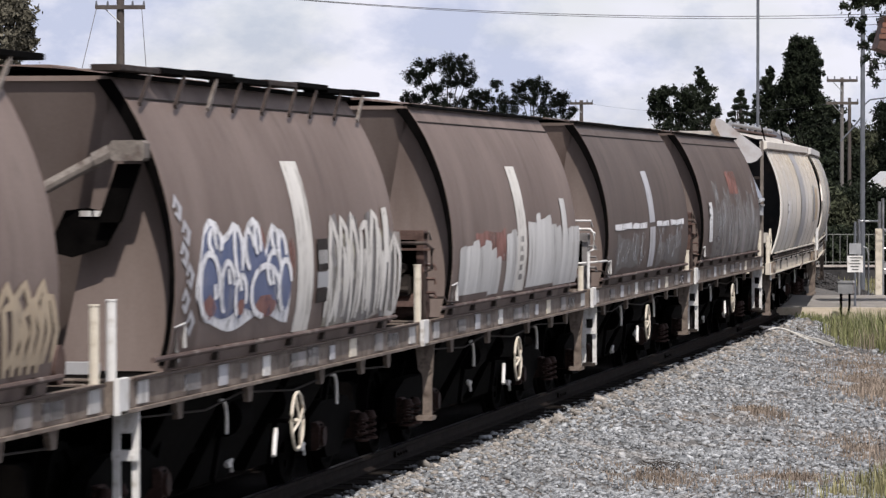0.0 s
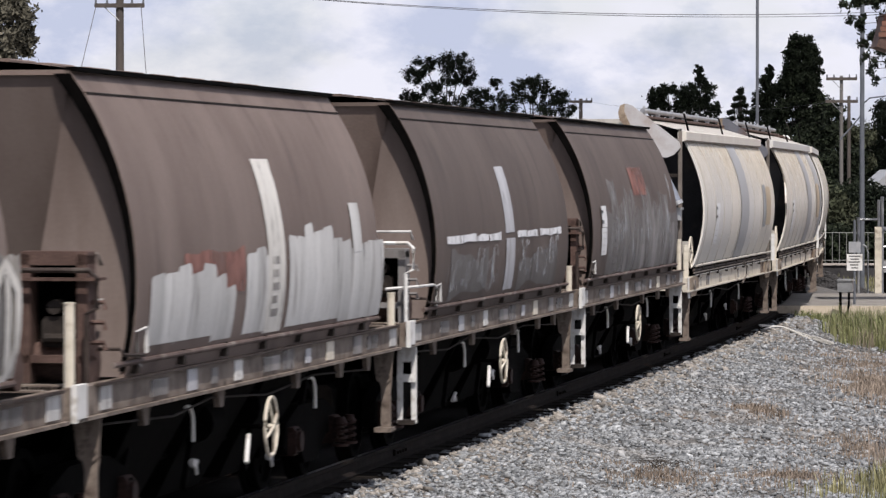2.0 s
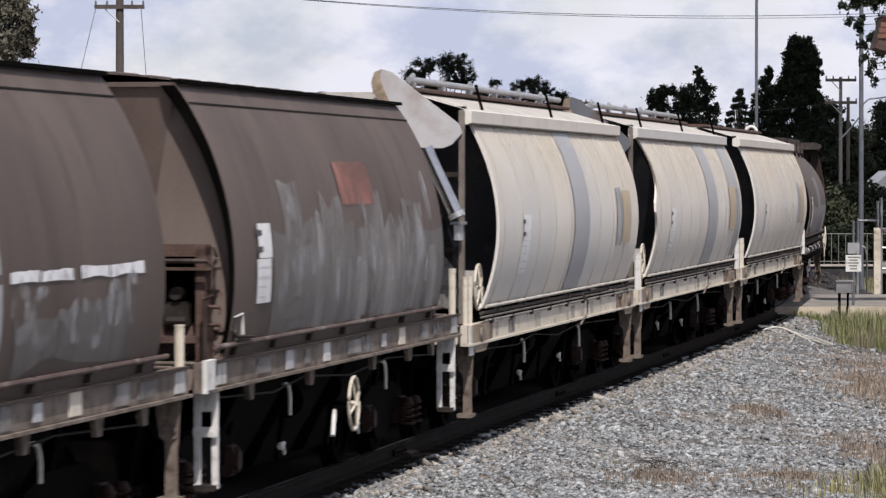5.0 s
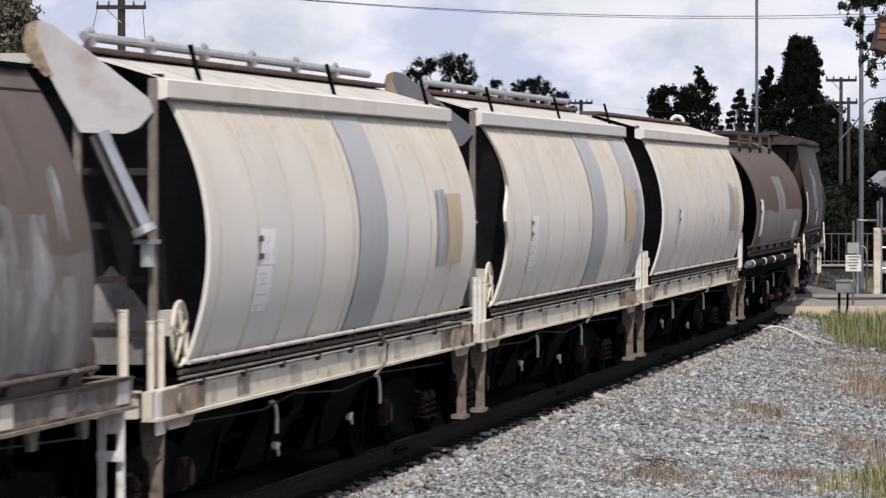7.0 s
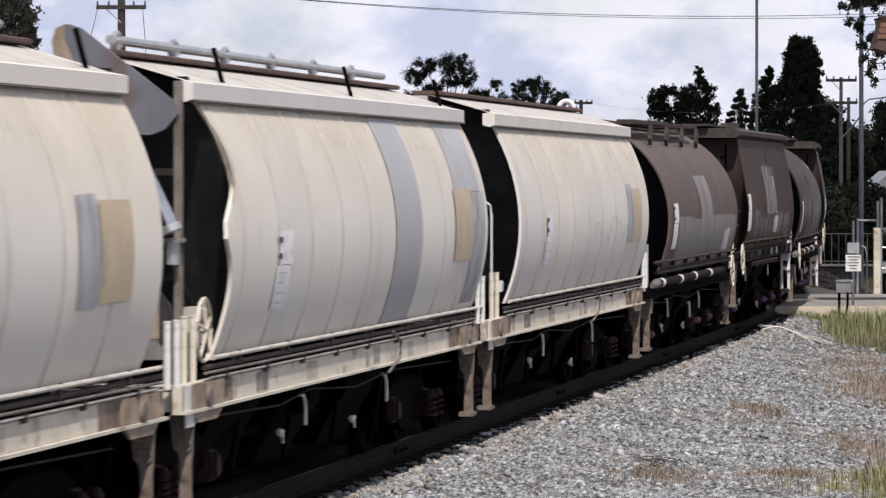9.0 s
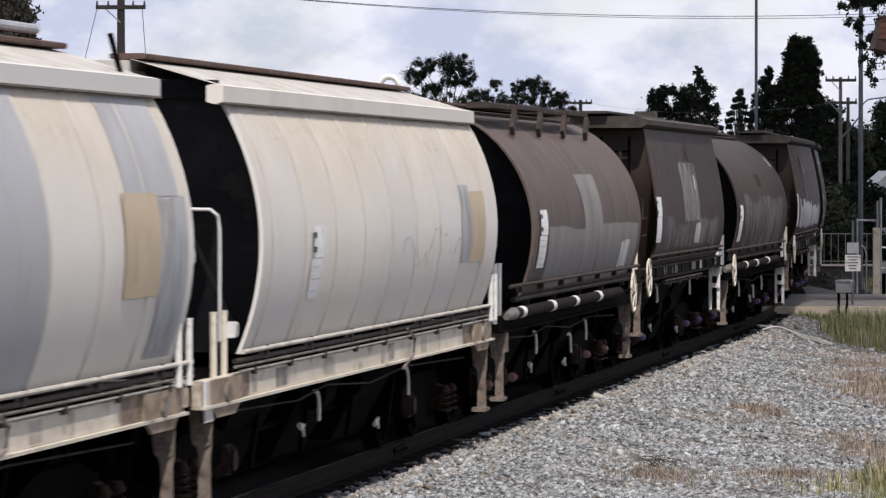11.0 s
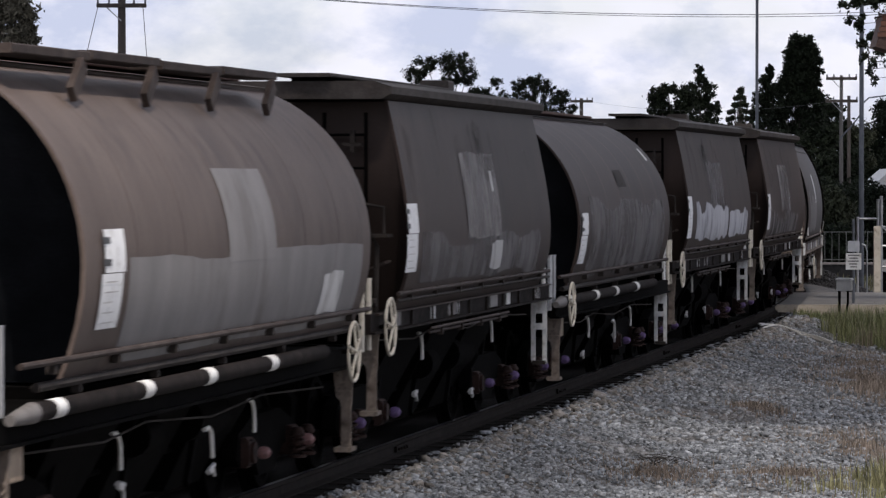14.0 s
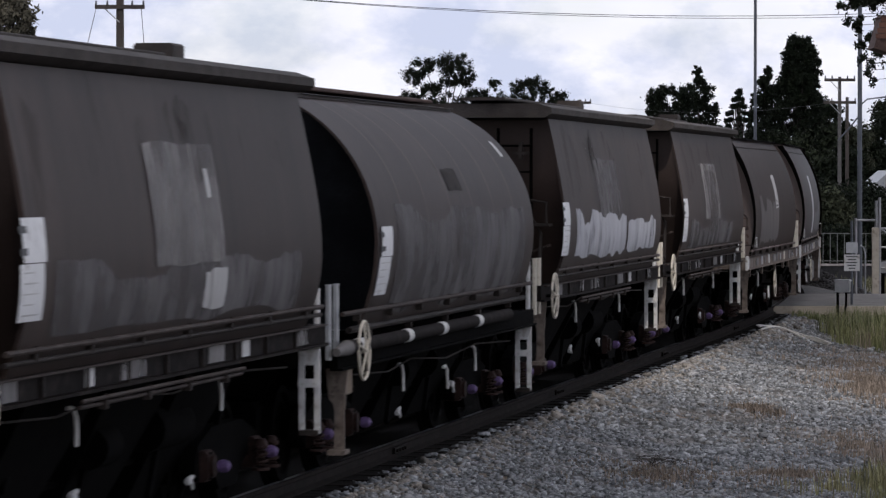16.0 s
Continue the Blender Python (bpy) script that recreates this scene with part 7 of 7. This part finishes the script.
    paint(w, ragged(K, .70, .82, 2.48, 2.70, .02, 4, .009), M_LIGHTGREY, "pale smear", "smear")
    stencil(w, K, -4.45, 1.76, 2.38, .5, 5, 7)
    TRAIN.append((w, wh))
    K = "round"
    w, wh = dark_wagon("round", length(10), "sooty dark barrel-sided hopper wagon with worn grey streaks", 33, 1.5, 1.1, pipe=True)
    paint(w, ragged(K, -3.5, 4.2, 1.42, 2.30, .09, 2, .005, .2), M_RUBBEDDARK, "worn grey overpaint", "paint_block")
    paint(w, ragged(K, -.3, .5, 2.5, 2.72, .02, 3, .006), M_SILLDARK, "dark square stencil", "stencil")
    paint(w, ragged(K, 4.15, 4.35, 2.86, 3.02, .0, 5, .007), M_WHITE, "small white panel", "stencil")
    stencil(w, K, -4.4, 1.6, 2.2, .5, 5, 8)
    TRAIN.append((w, wh))
    K = "boxy"
    w, wh = dark_wagon("boxy", length(11), "sooty flat-roofed hopper wagon with white overpaint", 34, 1.4, 1.1)
    paint(w, ragged(K, -1.5, .6, 2.1, 2.86, .03, 1), M_RUBBEDDARK, "grey square of paint", "paint_block")
    paint(w, ragged(K, -3.7, 1.0, 1.68, 2.18, .10, 2, .007), M_RUBBEDWHITE, "white brushed block", "paint_block")
    paint(w, ragged(K, 1.2, 4.2, 1.7, 2.1, .06, 3, .007), M_RUBBEDWHITE, "white brushed block", "paint_block")
    stencil(w, K, -4.9, 1.74, 2.35, .5, 5, 9)
    TRAIN.append((w, wh))
    w, wh = dark_wagon("boxy", length(12), "sooty flat-roofed hopper wagon with a pale panel", 35, 1.9, 1.2)
    for a, b, z0, z1 in ((-1.2, 1.0, 2.76, 2.86), (-1.2, -.75, 2.02, 2.76), (.55, 1.0, 2.02, 2.76)):
        paint(w, ragged(K, a, b, z0, z1, .015, int(9 * a), .009), M_RUBBED, "rubbed pale border", "paint_block")
    paint(w, ragged(K, -1.2, 1.0, 2.02, 2.84, .02, 1), M_RUBBEDDARK, "grey square of paint", "paint_block")
    paint(w, ragged(K, -3.3, 3.0, 1.6, 1.95, .08, 2, .005, .2), M_RUBBEDDARK, "blotchy grey overpaint", "paint_block")
    stencil(w, K, -4.3, 1.72, 2.34, .5, 5, 10)
    TRAIN.append((w, wh))
    K = "slope"
    w, wh = slope_wagon(length(13), "dark brown grain hopper wagon with a tan overpainted block", 37, 1.5, 1.6, body=M_DARK2)
    paint(w, ragged(K, -3.5, .3, 1.5, 2.2, .15, 2), M_GREYDARK, "pale tan overpaint", "paint_block")
    paint(w, ragged(K, -.2, .4, 2.1, 2.7, .02, 3), M_LIGHTGREY, "pale upright stripe", "stripe")
    TRAIN.append((w, wh))
    for i in (14, 15, 16):
        w, wh = slope_wagon(length(i), "dark brown grain hopper wagon with a pale upright stripe", 36 + 2 * i + 1, 1.5, 1.6, body=M_DARK2, steps=("white", "brown"))
        paint(w, ragged(K, -.3, .5, 1.5, 2.7, .02, 3), M_LIGHTGREY, "pale upright stripe", "stripe")
        paint(w, ragged(K, 1.0, 3.5, 1.5, 2.0, .12, 4), M_GREYDARK, "blotchy grey overpaint", "paint_block")
        TRAIN.append((w, wh))


build_train()


# ---------------------------------------------------------------- movement
def motions():
    """Each wagon rolls along the track; its wheels turn with the way it has gone."""
    times = [i * 0.5 for i in range(33)]
    fine = [i / 15 for i in range(241)]
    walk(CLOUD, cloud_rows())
    for i, (w, wheels) in enumerate(TRAIN):
        mid = (COUPLINGS[i] + COUPLINGS[i + 1]) / 2
        rows = []
        for t in times:
            x, y, h = track(mid + travel(t))
            rows.append((t, pose(x, y, 0.0, 0, 0, -math.degrees(h))))
        walk(w, rows)
        for ws, y in wheels:
            walk(ws, [(t, pose(0, y, .425, math.degrees(-travel(t) / .425))) for t in fine])


motions()
